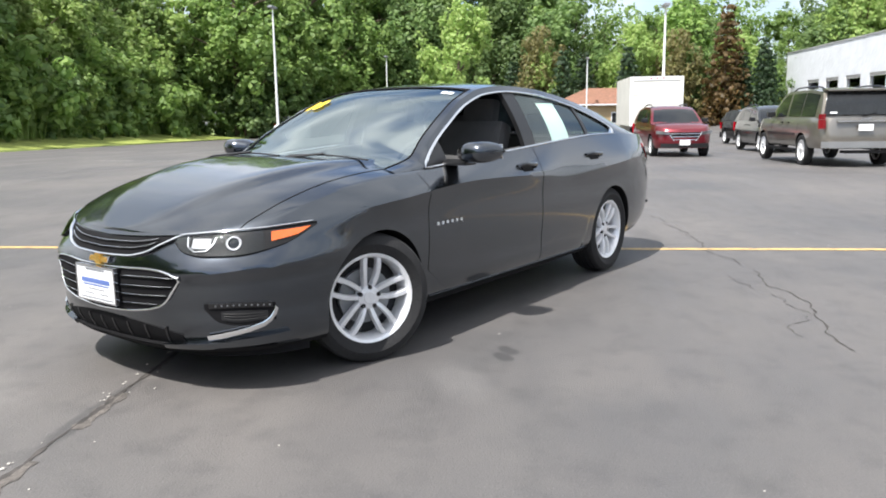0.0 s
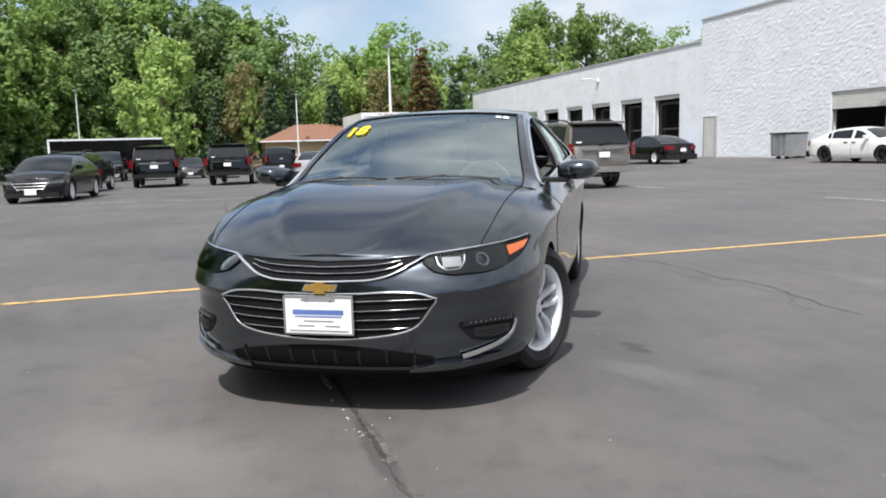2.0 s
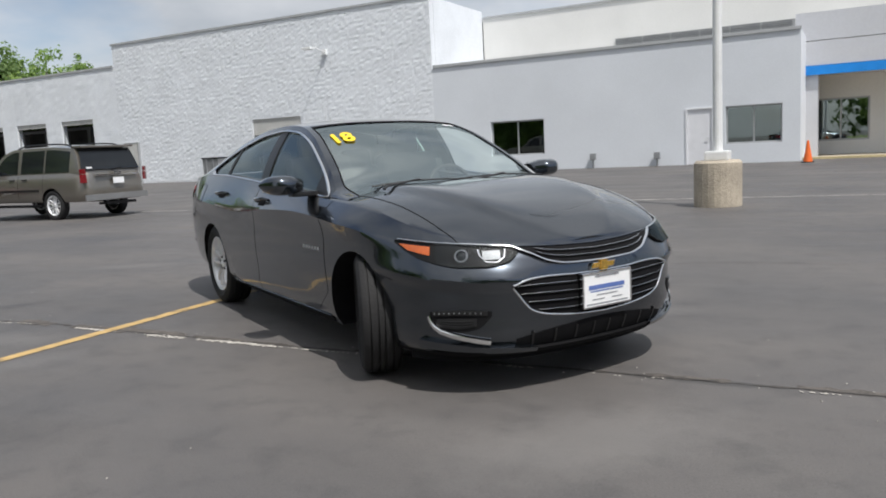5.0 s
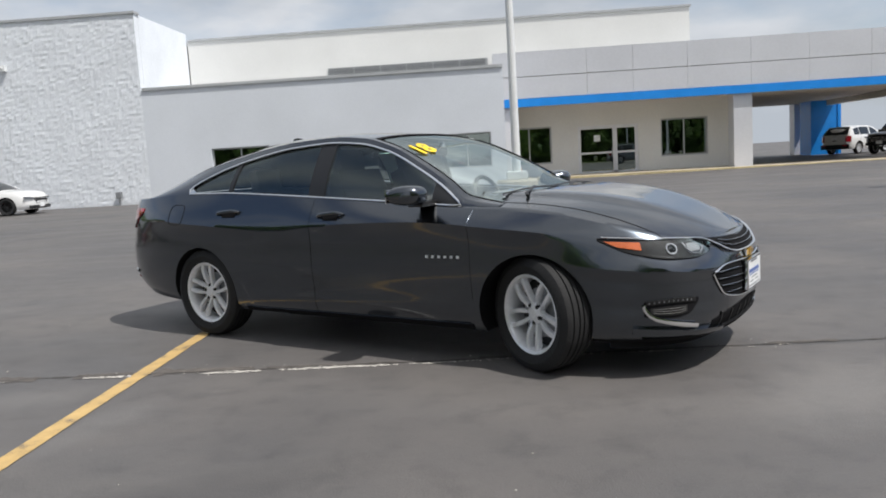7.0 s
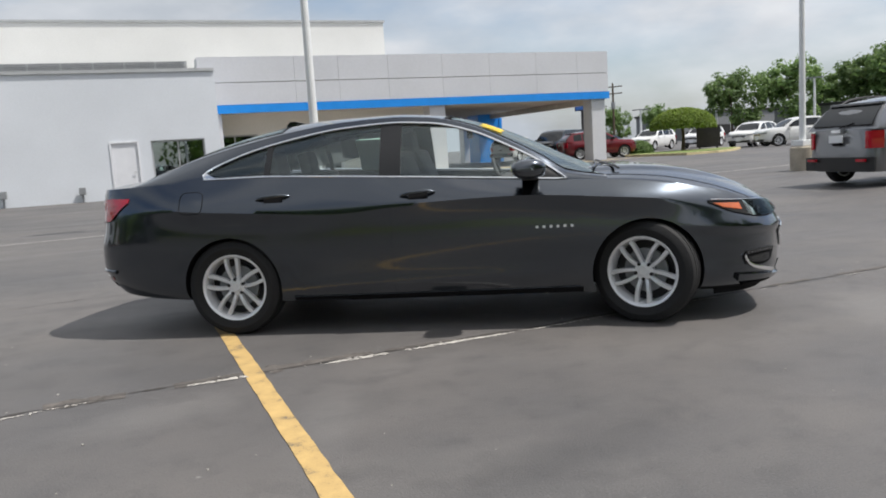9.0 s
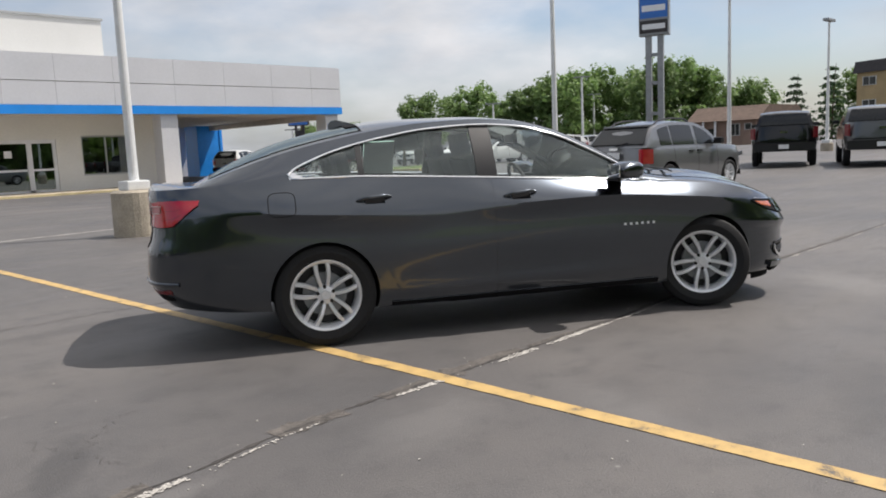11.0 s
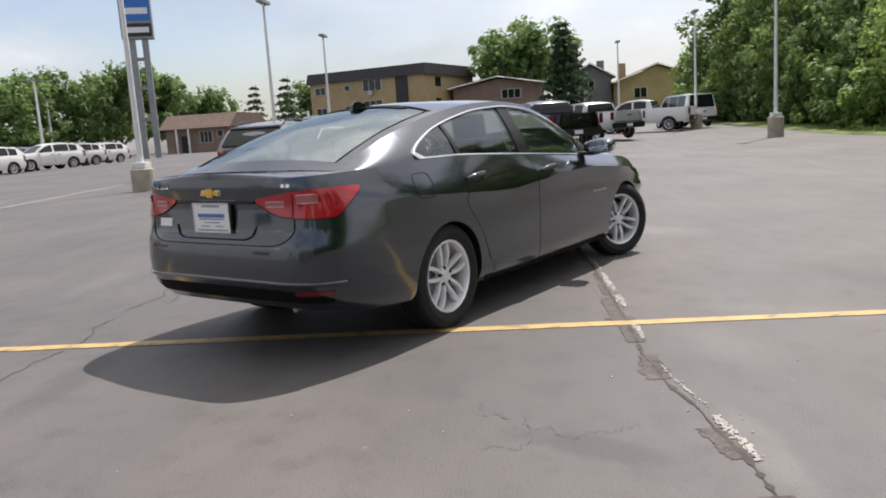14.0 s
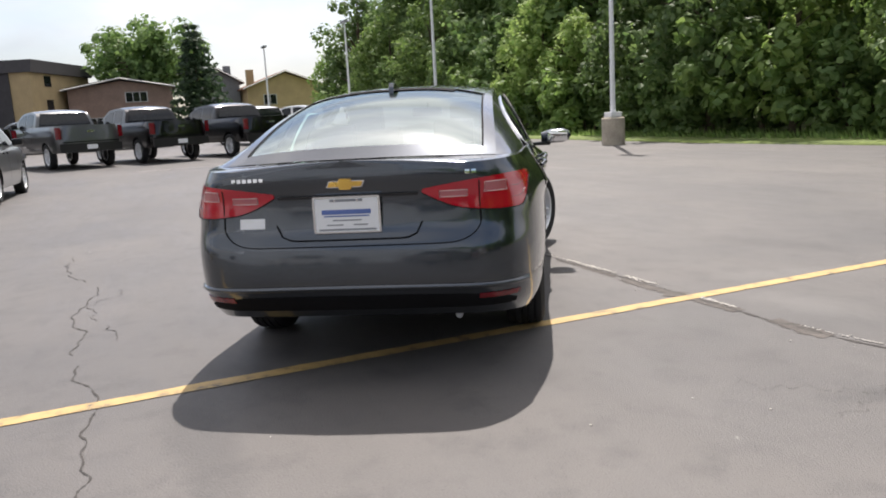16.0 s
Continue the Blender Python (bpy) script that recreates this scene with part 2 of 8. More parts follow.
M = {
    "asphalt": asphalt_material(),
    "yellow_line": worn_paint("yellow_line", (0.50, 0.34, 0.135), wear=1.3),
    "white_line": worn_paint("white_line", (0.45, 0.43, 0.40), wear=1.15),
    "seam": mat("seam", (0.046, 0.041, 0.038), 0.8, var=0.55, fine=30, coarse=6, space="World"),
    "tar": mat("tar", (0.092, 0.082, 0.074), 0.85, var=0.55, fine=45, coarse=7, bump=0.04, space="World"),
    "seam_dust": mat("seam_dust", (0.40, 0.38, 0.35), 0.9, var=0.35, fine=60, coarse=9, space="World"),
    "lawn": mat("lawn", (0.15, 0.20, 0.035), 0.9, var=0.3, fine=6, coarse=0.6, bump=0.05, space="World", tint=(0.24, 0.27, 0.06)),
    "grass": mat("grass", (0.075, 0.12, 0.028), 0.9, var=0.45, fine=6, coarse=0.5, bump=0.05, space="World", tint=(0.16, 0.20, 0.05)),
    "block": mat("block", (0.70, 0.73, 0.765), 0.8, var=0.07, fine=9, coarse=0.8, bump=0.035, space="World"),
    "stucco": mat("stucco", (0.65, 0.68, 0.72), 0.8, var=0.05, fine=25, coarse=0.5, bump=0.01, space="World"),
    "white_wall": mat("white_wall", (0.72, 0.72, 0.70), 0.8, var=0.06, fine=20, coarse=0.4, bump=0.01, space="World"),
    "coping": mat("coping", (0.45, 0.46, 0.47), 0.5, 0.2, var=0.1),
    "panel": mat("panel", (0.60, 0.61, 0.64), 0.45, 0.12, var=0.05, fine=12, coarse=0.6),
    "blue": mat("blue", (0.012, 0.25, 0.74), 0.4, var=0.08),
    "soffit": mat("soffit", (0.66, 0.61, 0.54), 0.8, var=0.1),
    "door_white": mat("door_white", (0.72, 0.73, 0.76), 0.5, var=0.06),
    "frame": mat("frame", (0.42, 0.43, 0.44), 0.4, 0.5, var=0.1),
    "shutter": mat("shutter", (0.52, 0.52, 0.50), 0.6, var=0.1),
    "concrete": mat("concrete", (0.40, 0.35, 0.28), 0.9, var=0.25, fine=30, coarse=3, bump=0.05),
    "kerb": mat("kerb", (0.50, 0.42, 0.24), 0.9, var=0.3, fine=20, coarse=1.2, bump=0.04, space="World"),
    "pole": mat("pole", (0.74, 0.75, 0.75), 0.45, 0.1, var=0.08),
    # dark grey with the dimness of the indoor rooms put into the colour
    "dim_room": mat("dim_room", (0.10, 0.10, 0.10), 0.8, var=0.3, coarse=1.0),
    "window": pane("window", (0.55, 0.60, 0.58), ior=2.8),
    "bark": mat("bark", (0.10, 0.075, 0.05), 0.95, var=0.35, fine=20, coarse=3, bump=0.08),
    "brick_tan": mat("brick_tan", (0.40, 0.30, 0.165), 0.9, var=0.14, fine=8, coarse=0.8, space="World"),
    "brick_red": mat("brick_red", (0.27, 0.185, 0.145), 0.9, var=0.22, fine=8, coarse=0.9, space="World"),
    "roof_dark": mat("roof_dark", (0.045, 0.042, 0.045), 0.85, var=0.25, space="World"),
    "roof_brown": mat("roof_brown", (0.20, 0.10, 0.065), 0.9, var=0.25, space="World"),
    "grey_siding": mat("grey_siding", (0.20, 0.21, 0.22), 0.85, var=0.12, space="World"),
    "sign_blue": mat("sign_blue", (0.03, 0.15, 0.50), 0.35, var=0.05),
    "sign_white": mat("sign_white", (0.75, 0.76, 0.78), 0.4, var=0.04),
    "steel": mat("steel", (0.28, 0.29, 0.30), 0.5, 0.4, var=0.15),
}


# ---- builders ----
def mesh(name, verts, faces, smooth=False):
    me = bpy.data.meshes.new(name)
    me.from_pydata([tuple(v) for v in verts], [], faces)
    me.update()
    if smooth:
        me.polygons.foreach_set("use_smooth", [True] * len(me.polygons))
    return me


def bm_mesh(name, bm, smooth=False):
    me = bpy.data.meshes.new(name)
    bm.to_mesh(me)
    bm.free()
    if smooth:
        me.polygons.foreach_set("use_smooth", [True] * len(me.polygons))
    return me


def rise(x, y):
    """Height of the car park: flat round the car, falling gently westwards, rising to the building and the road."""
    ease = lambda u: min(1, max(0, u)) ** 2 * (3 - 2 * min(1, max(0, u)))
    if x > 0:
        z = (0.012 * min(15, max(0, x - 8)) * ease((y + 8) / 8) + 0.022 * min(16, max(0, x - 29)) * ease((y + 22) / 8)) * (1 - 0.85 * ease((y - 22) / 12))
    else:
        z = -0.0115 * min(70, max(0, -x - 8)) * (1 - ease((y - 10) / 14))
    return z + 0.005 * min(40, max(0, y - 8))


STAND = pose(0, 0, 0)
BUILDING = pose(0.20, 0.14, 0.085) @ Matrix.Scale(1.0769, 4)
SHOWROOM = pose(-1.2, -5.8, 1.2) @ Matrix.Scale(1.125, 4) @ pose(1.5, 5.8, -1.2) @ BUILDING
WEST = pose(0, 0, 0, 0, 0, -0.55)
EAST = pose(-6, 0, 0) @ Matrix.Scale(1.15, 4) @ pose(6, 0, 0)
PLACE = STAND


def placed(m):
    """Where a top-level thing stands, by the block of the site that it belongs to."""
    m = PLACE @ (m or STAND)
    if PLACE is not BUILDING and PLACE is not SHOWROOM:
        m = pose(0, 0, rise(m.translation.x, m.translation.y)) @ m
    return m


def part(name, data, material, parent=None, label="", m=None):
    """Links a bmesh or a mesh as one object under a thing."""
    if isinstance(data, bmesh.types.BMesh):
        data = bm_mesh(name, data)
    ob = new(name, data)
    if material and not data.materials:
        data.materials.append(M[material] if isinstance(material, str) else material)
    if parent:
        ob.parent = parent
    elif PLACE is BUILDING or PLACE is SHOWROOM:
        m = placed(m)
    if m is not None:
        ob.matrix_basis = m
    if label:
        tagged(ob, label)
    return ob


def thing(name, label, category, m=None, group="", kind=""):
    ob = new(name)
    ob.empty_display_size = 0.2
    ob.matrix_basis = placed(m)
    return tagged(ob, label, category, group, kind)


def box(x0, x1, y0, y1, z0, z1, bm=None, bevel=0.0):
    b = bm or bmesh.new()
    v = [b.verts.new(p) for p in ((x0, y0, z0), (x1, y0, z0), (x1, y1, z0), (x0, y1, z0), (x0, y0, z1), (x1, y0, z1), (x1, y1, z1), (x0, y1, z1))]
    made = [b.faces.new([v[i] for i in f]) for f in ((3, 2, 1, 0), (4, 5, 6, 7), (0, 1, 5, 4), (1, 2, 6, 5), (2, 3, 7, 6), (3, 0, 4, 7))]
    if bevel:
        edges = list({e for f in made for e in f.edges})
        bmesh.ops.bevel(b, geom=edges, offset=bevel, segments=2, affect="EDGES", profile=0.7)
    return b


def ring_tube(points, radius, sides=10, bm=None, closed=False, flat=1.0):
    """A tube along a line of points."""
    b = bm or bmesh.new()
    pts = [Vector(p) for p in points]
    rings = []
    for i, p in enumerate(pts):
        a = pts[i - 1] if (i or closed) else p
        c = pts[(i + 1) % len(pts)] if (i + 1 < len(pts) or closed) else p
        d = (c - a).normalized()
        up = Vector((0, 0, 1)) if abs(d.z) < 0.95 else Vector((1, 0, 0))
        s = d.cross(up).normalized()
        t = s.cross(d)
        r = radius[i] if isinstance(radius, (list, tuple)) else radius
        rings.append([b.verts.new(p + (s * math.cos(q) + t * math.sin(q) * flat) * r) for q in [2 * math.pi * k / sides for k in range(sides)]])
    n = len(rings)
    for i in range(n if closed else n - 1):
        for k in range(sides):
            b.faces.new((rings[i][k], rings[i][(k + 1) % sides], rings[(i + 1) % n][(k + 1) % sides], rings[(i + 1) % n][k]))
    if not closed:
        b.faces.new(rings[0][::-1])
        b.faces.new(rings[-1])
    return b


def lathe(profile, sides=32, axis="y", bm=None):
    """Turns a profile of (radius, along) round an axis."""
    b = bm or bmesh.new()
    rows = []
    for r, h in profile:
        row = []
        for k in range(sides):
            q = 2 * math.pi * k / sides
            c, s = r * math.cos(q), r * math.sin(q)
            row.append(b.verts.new((c, h, s) if axis == "y" else (c, s, h)))
        rows.append(row)
    for i in range(len(rows) - 1):
        for k in range(sides):
            b.faces.new((rows[i][k], rows[i][(k + 1) % sides], rows[i + 1][(k + 1) % sides], rows[i + 1][k]))
    return b


def prism(poly, y0, y1, bm=None):
    """Extrudes a polygon in x and z along y."""
    b = bm or bmesh.new()
    lo = [b.verts.new((x, y0, z)) for x, z in poly]
    hi = [b.verts.new((x, y1, z)) for x, z in poly]
    b.faces.new(lo)
    b.faces.new(hi[::-1])
    for i in range(len(poly)):
        j = (i + 1) % len(poly)
        b.faces.new((lo[j], lo[i], hi[i], hi[j]))
    return b


# ---- ground ----
def ground():
    xs = sorted(set([-400, -250, -160] + list(range(-100, 101, 10)) + list(range(-40, 41, 2)) + [160, 250, 400]))
    vs = [(x, y, rise(x, y)) for y in xs for x in xs]
    n = len(xs)
    fs = [(j * n + i, j * n + i + 1, (j + 1) * n + i + 1, (j + 1) * n + i) for j in range(n - 1) for i in range(n - 1)]
    return tagged(part("ground", mesh("ground", vs, fs), "asphalt"), "worn grey asphalt car park with faded seal coat", "ground", kind="structure")


ground()


def strip(name, x0, y0, x1, y1, w, material, label, z=0.004, steps=0, jitter=0.0, seed=1):
    """A flat marking or seam on the ground, with an uneven edge where asked."""
    rnd = random.Random(seed)
    d = Vector((x1 - x0, y1 - y0, 0))
    n = max(2, steps or int(d.length / 2))
    side = Vector((-d.y, d.x, 0)).normalized()
    vs, fs = [], []
    for i in range(n + 1):
        c = Vector((x0, y0, z)) + d * (i / n)
        a, b = (w * 0.5 * (1 + rnd.uniform(-jitter, jitter)) for _ in range(2))
        c.z += rise(c.x, c.y)
        vs += [c + side * a, c - side * b]
    for i in range(n):
        fs.append((2 * i, 2 * i + 1, 2 * i + 3, 2 * i + 2))
    return tagged(part(name, mesh(name, vs, fs), material), label, "road marking", kind="structure")


strip("white_line", -6.9, 9.85, 4.2, 11.1, 0.10, "white_line", "faded white parking line on asphalt", steps=60, jitter=0.15, seed=2)
strip("white_line", 9.6, 11.95, 17.5, 12.3, 0.10, "white_line", "faded white parking line on asphalt", steps=60, jitter=0.15, seed=3)
strip("white_line", 17.9, -10.0, 17.9, 2.0, 0.10, "white_line", "faded white parking line on asphalt", steps=60, jitter=0.15, seed=4)
strip("white_line", -19.9, -14.0, -16.8, 1.5, 0.10, "white_line", "faded white parking line on asphalt", steps=60, jitter=0.15, seed=5)
strip("white_line", -17.0, 9.75, -12.3, 9.65, 0.10, "white_line", "faded white parking line on asphalt", steps=60, jitter=0.15, seed=6)


def grass_verge():
    """The verge before the woods: a low step up from the asphalt, following the ground."""
    edge = ((-160, -30), (-95, -24.5), (-60, -25.5), (-28, -25.0), (-8, -16.2), (4, -14.0), (12, -13.4), (22, -13.6), (50, -14.2), (95, -15.5), (160, -20))
    vs, fs = [], []
    cols = []
    for (x0, y0), (x1, y1) in zip(edge, edge[1:]):
        n = max(1, int((x1 - x0) / 1.5)) if abs(x0) < 100 and abs(x1) < 100 else 1
        cols += [(x0 + (x1 - x0) * i / n, y0 + (y1 - y0) * i / n) for i in range(n)]
    cols.append(edge[-1])
    for x, y in cols:
        y += 0.16 * noise.noise(Vector((x * 0.7, 3.1, 0)))
        vs += [(x, y, rise(x, y) - 0.03), (x, y - 0.02, rise(x, y) + 0.035), (x, y - 0.6, rise(x, y) + 0.06), (x, -34, rise(x, -34) + 0.06), (x, -70, rise(x, -70) + 0.06)]
    for i in range(len(cols) - 1):
        for k in range(4):
            a = 5 * i + k
            fs.append((a, a + 1, a + 6, a + 5))
    return tagged(part("grass_verge", mesh("grass_verge", vs, [f[::-1] for f in fs], True), "grass"), "rough green grass verge beneath the trees", "grass", kind="structure")


grass_verge()


def lawn_strip():
    """Mown grass rising gently towards the wood."""
    vs, fs = [], []
    nx, ny = 60, 6
    for i in range(nx + 1):
        for j in range(ny + 1):
            x, u = -66 + 42 * i / nx, j / ny
            y = -25.3 - 0.010 * abs(x + 45) - 5.6 * u
            vs.append((x, y, rise(x, y) + 0.066 + 0.62 * u ** 1.2 + 0.05 * u * math.sin(x * 0.9 + 3 * u)))
    for i in range(nx):
        for j in range(ny):
            a = i * (ny + 1) + j
            fs.append((a, a + 1, a + ny + 2, a + ny + 1))
    tagged(part("lawn_strip", mesh("lawn_strip", vs, [f[::-1] for f in fs], True), "lawn"), "bright mown grass strip rising to the wood", "grass", kind="structure")


lawn_strip()


# ---- main building ----
def wall_grid(name, x0, x1, z0, z1, holes, y, cell, rough, material, label, depth=0.35, seed=3):
    """A wall facing -y with openings through it; its face is broken up where rough."""
    xs, zs = {x0, x1}, {z0, z1}
    for a, b, c, d in holes:
        xs |= {a, b}
        zs |= {c, d}

    def fill(s):
        s = sorted(s)
        out = []
        for a, b in zip(s, s[1:]):
            k = max(1, round((b - a) / cell))
            out += [a + (b - a) * i / k for i in range(k)]
        return out + [s[-1]]

    xs, zs = fill(xs), fill(zs)
    inside = lambda x, z: any(a < x < b and c < z < d for a, b, c, d in holes)
    vs, fs, idx = [], [], {}

    def vert(i, j):
        if (i, j) not in idx:
            x, z = xs[i], zs[j]
            dy = 0
            edge = i in (0, len(xs) - 1) or j in (0, len(zs) - 1) or any(a - 1e-4 <= x <= b + 1e-4 and c - 1e-4 <= z <= d + 1e-4 for a, b, c, d in holes)
            if rough and not edge:
                dy = -rough * abs(noise.noise(Vector((x * 3.1, z * 4.2, seed)))) * 1.6 - rough * 0.9 * noise.noise(Vector((x * 7, z * 8, seed + 7)))
            idx[i, j] = len(vs)
            vs.append((x, y + dy, z))
        return idx[i, j]

    for i in range(len(xs) - 1):
        for j in range(len(zs) - 1):
            if not inside((xs[i] + xs[i + 1]) / 2, (zs[j] + zs[j + 1]) / 2):
                fs.append((vert(i, j), vert(i + 1, j), vert(i + 1, j + 1), vert(i, j + 1)))

    def quad(*p):
        k = len(vs)
        vs.extend(p)
        fs.append((k, k + 1, k + 2, k + 3))

    for a, b, c, d in holes:
        e = y + depth
        quad((a, y, c), (a, e, c), (a, e, d), (a, y, d))
        quad((b, e, c), (b, y, c), (b, y, d), (b, e, d))
        quad((a, e, d), (b, e, d), (b, y, d), (a, y, d))
        quad((a, y, c), (b, y, c), (b, e, c), (a, e, c))
    e = y + depth
    quad((x0, y, z1), (x1, y, z1), (x1, e, z1), (x0, e, z1))
    quad((x0, e, z0), (x0, y, z0), (x0, y, z1), (x0, e, z1))
    quad((x1, y, z0), (x1, e, z0), (x1, e, z1), (x1, y, z1))
    return tagged(part(name, mesh(name, vs, fs), material), label, "wall", kind="structure")


PLACE = BUILDING
WY = 25.26
BAYS = [(-68.2 + 4.22 * i, -65.4 + 4.22 * i, 0, 3.75) for i in range(8)]
wall_grid("wall_service", -74, -33.7, 0, 6.45, BAYS, WY, 0.25, 0.013, "block", "white painted split-face block wall with open service bays")
wall_grid("wall_tall", -33.7, -13.6, 0, 7.6, [(-24.0, -20.95, 0, 2.98)], WY, 0.10, 0.014, "block", "white painted split-face block wall")
wall_grid("wall_grey", -13.6, 0.95, 0, 4.55, [(-10.93, -8.55, 0.65, 2.08), (-2.95, -1.95, 0, 2.1), (-1.53, 0.37, 0.72, 2.08)], WY, 3, 0, "stucco", "smooth pale grey rendered wall")


def plain(name, x0, x1, y0, y1, z0, z1, material, label, cat="wall", kind="structure"):
    return tagged(part(name, box(x0, x1, y0, y1, z0, z1), material), label, cat, kind=kind)


plain("wall_side", -13.95, -13.6, WY + 0.36, 30.6, 4.4, 7.6, "block", "white painted split-face block return wall")
plain("wall_tall_end", -33.7, -33.4, WY + 0.36, 60, 6.4, 7.6, "block", "white painted block wall end")
plain("wall_far_end", -74, -73.6, WY + 0.36, 60, 0, 6.5, "block", "white painted block wall end")
plain("wall_upper", -13.55, 9.5, 30.6, 31.0, 4.3, 7.25, "white_wall", "plain off-white upper wall above the flat roof")
plain("wall_upper_end", 9.1, 9.5, 31.0, 60, 3.0, 7.25, "white_wall", "plain off-white upper side wall")
plain("roof", -73.6, -33.7, WY + 0.36, 60, 6.2, 6.4, "coping", "flat grey roof", "roof")
plain("roof", -33.4, -13.95, WY + 0.36, 60, 7.2, 7.4, "coping", "flat grey roof", "roof")
plain("roof", -13.6, 0.94, WY + 0.36, 30.58, 4.2, 4.4, "coping", "flat grey roof", "roof")
plain("roof", -13.55, 9.1, 31.0, 60, 6.9, 7.1, "coping", "flat grey roof", "roof")
# workshop wall and floor: indoor shade is in their dark colour
plain("room_back", -73, 0.9, 33, 33.3, 0, 4, "dim_room", "back wall of the workshop, coloured dark for its shade", "wall")
plain("room_floor", -73, 1.0, WY + 0.36, 33, -0.05, 0.02, "dim_room", "workshop floor, coloured dark for its shade", "floor")
plain("trim", -73.99, -33.7, WY - 0.06, WY + 0.42, 6.45, 6.55, "coping", "grey metal roof edge trim", "trim")
plain("trim", -33.75, -13.55, WY - 0.06, WY + 0.42, 7.6, 7.7, "coping", "grey metal roof edge trim", "trim")
plain("trim", -13.54, 0.95, WY - 0.06, WY + 0.42, 4.55, 4.66, "coping", "grey metal roof edge trim", "trim")
plain("trim", -13.54, 9.56, 30.54, 31.05, 7.25, 7.34, "coping", "grey metal roof edge trim", "trim")


def window_unit(name, x0, x1, z0, z1, y, mullions=1, label="dark fixed window with grey metal frame", fr=0.06):
    w = thing(name, label, "window", kind="structure")
    b = bmesh.new()
    for a, c, d, e in ((x0, x1, z1 - fr, z1), (x0, x1, z0, z0 + fr), (x0, x0 + fr, z0 + fr, z1 - fr), (x1 - fr, x1, z0 + fr, z1 - fr)):
        box(a, c, y, y + 0.07, d, e, b)
    part("window_frame", b, "frame", w)
    n = mullions + 1
    for i in range(n):
        a, c = x0 + fr + (x1 - x0 - 2 * fr) * i / n, x0 + fr + (x1 - x0 - 2 * fr) * (i + 1) / n
        part("pane", box(a + 0.003, c - 0.003, y + 0.03, y + 0.04, z0 + fr, z1 - fr), "window", w)
        if i:
            part("mullion", box(a - 0.025, a + 0.025, y - 0.004, y + 0.06, z0 + fr, z1 - fr), "frame", w)
    return w


window_unit("window_1", -10.93, -8.55, 0.65, 2.08, WY + 0.12)
window_unit("window_2", -1.53, 0.37, 0.72, 2.08, WY + 0.12)


def plain_door(name, x0, x1, z1, y):
    d = thing(name, "white steel door with a small handle, shut", "door", kind="structure")
    b = bmesh.new()
    for a, c, e, f in ((x0, x0 + 0.06, 0, z1), (x1 - 0.06, x1, 0, z1), (x0 + 0.06, x1 - 0.06, z1 - 0.06, z1)):
        box(a, c, y - 0.03, y + 0.1, e, f, b)
    part("door_frame", b, "door_white", d)
    part("door_leaf", box(x0 + 0.065, x1 - 0.065, y + 0.02, y + 0.07, 0.02, z1 - 0.065), "door_white", d)
    part("door_handle", ring_tube([(x1 - 0.14, y - 0.03, 0.98), (x1 - 0.26, y - 0.03, 0.98)], 0.014), "frame", d)
    return d


plain_door("door_1", -2.95, -1.95, 2.1, WY)


# ---- service bays ----
def roller_bay(x0, x1, z1, closed, y):
    """A roller shutter drawn up into its head, in slats."""
    d = thing("roller_door", "grey roller shutter drawn part way down over a dark bay" if closed else "raised roller shutter over a dark open bay", "roller door", group="roller doors", kind="structure")
    n = max(2, int(closed / 0.12))
    for i in range(n):
        part("slat", box(x0 + 0.02, x1 - 0.02, y + 0.06, y + 0.09, z1 - closed + i * closed / n + 0.006, z1 - closed + (i + 1) * closed / n), "shutter", d)
    part("guide", box(x0, x0 + 0.05, y + 0.1, y + 0.16, 0.02, z1), "frame", d)
    part("guide", box(x1 - 0.05, x1, y + 0.1, y + 0.16, 0.02, z1), "frame", d)
    return d


for a, b, c, d in BAYS:
    roller_bay(a, b, d, 0.25, WY)
roller_bay(-24.0, -20.95, 2.98, 0.78, WY)


def steel_door(x, z1, y):
    d = thing("service_door", "grey steel service door in the block wall, shut", "door", kind="structure")
    part("door_leaf", box(x, x + 0.95, y - 0.14, y - 0.09, 0.02, z1), "shutter", d)
    part("door_frame", prism([(x - 0.07, 0.0), (x - 0.07, z1 + 0.07), (x + 1.02, z1 + 0.07), (x + 1.02, 0.0), (x + 0.955, 0.0), (x + 0.955, z1 + 0.005), (x - 0.005, z1 + 0.005), (x - 0.005, 0.0)], y - 0.15, y + 0.02), "frame", d)


steel_door(-33.2, 2.2, WY)


# ---- showroom and canopy ----
PLACE = SHOWROOM
CY = 24.15
wall_grid("wall_showroom", 0.1, 9.65, 0.0, 3.4, [(0.55, 2.35, 0.66, 2.16), (3.4, 5.8, 0, 2.08), (6.7, 8.55, 0.7, 2.2)], 26.2, 3, 0, "white_wall", "pale rendered showroom wall", 0.3)
plain("wall_showroom_end", 9.35, 9.65, 26.51, 45, 0, 3.4, "white_wall", "pale rendered showroom side wall")
PLACE = BUILDING
plain("wall_link", 0.62, 0.95, WY + 0.36, 30.59, 0, 4.55, "stucco", "grey rendered return wall")
PLACE = SHOWROOM
# back wall coloured dark so that the showroom looks unlit
plain("showroom_back", 0.1, 9.34, 29.0, 29.2, 0, 3.4, "dim_room", "showroom back wall, coloured dark for its shade")
plain("showroom_floor", 0.1, 9.34, 26.51, 28.99, -0.05, 0.03, "concrete", "pale showroom floor", "floor")
window_unit("window_3", 0.55, 2.35, 0.66, 2.16, 26.28)
window_unit("window_4", 6.7, 8.55, 0.7, 2.2, 26.28, 1)


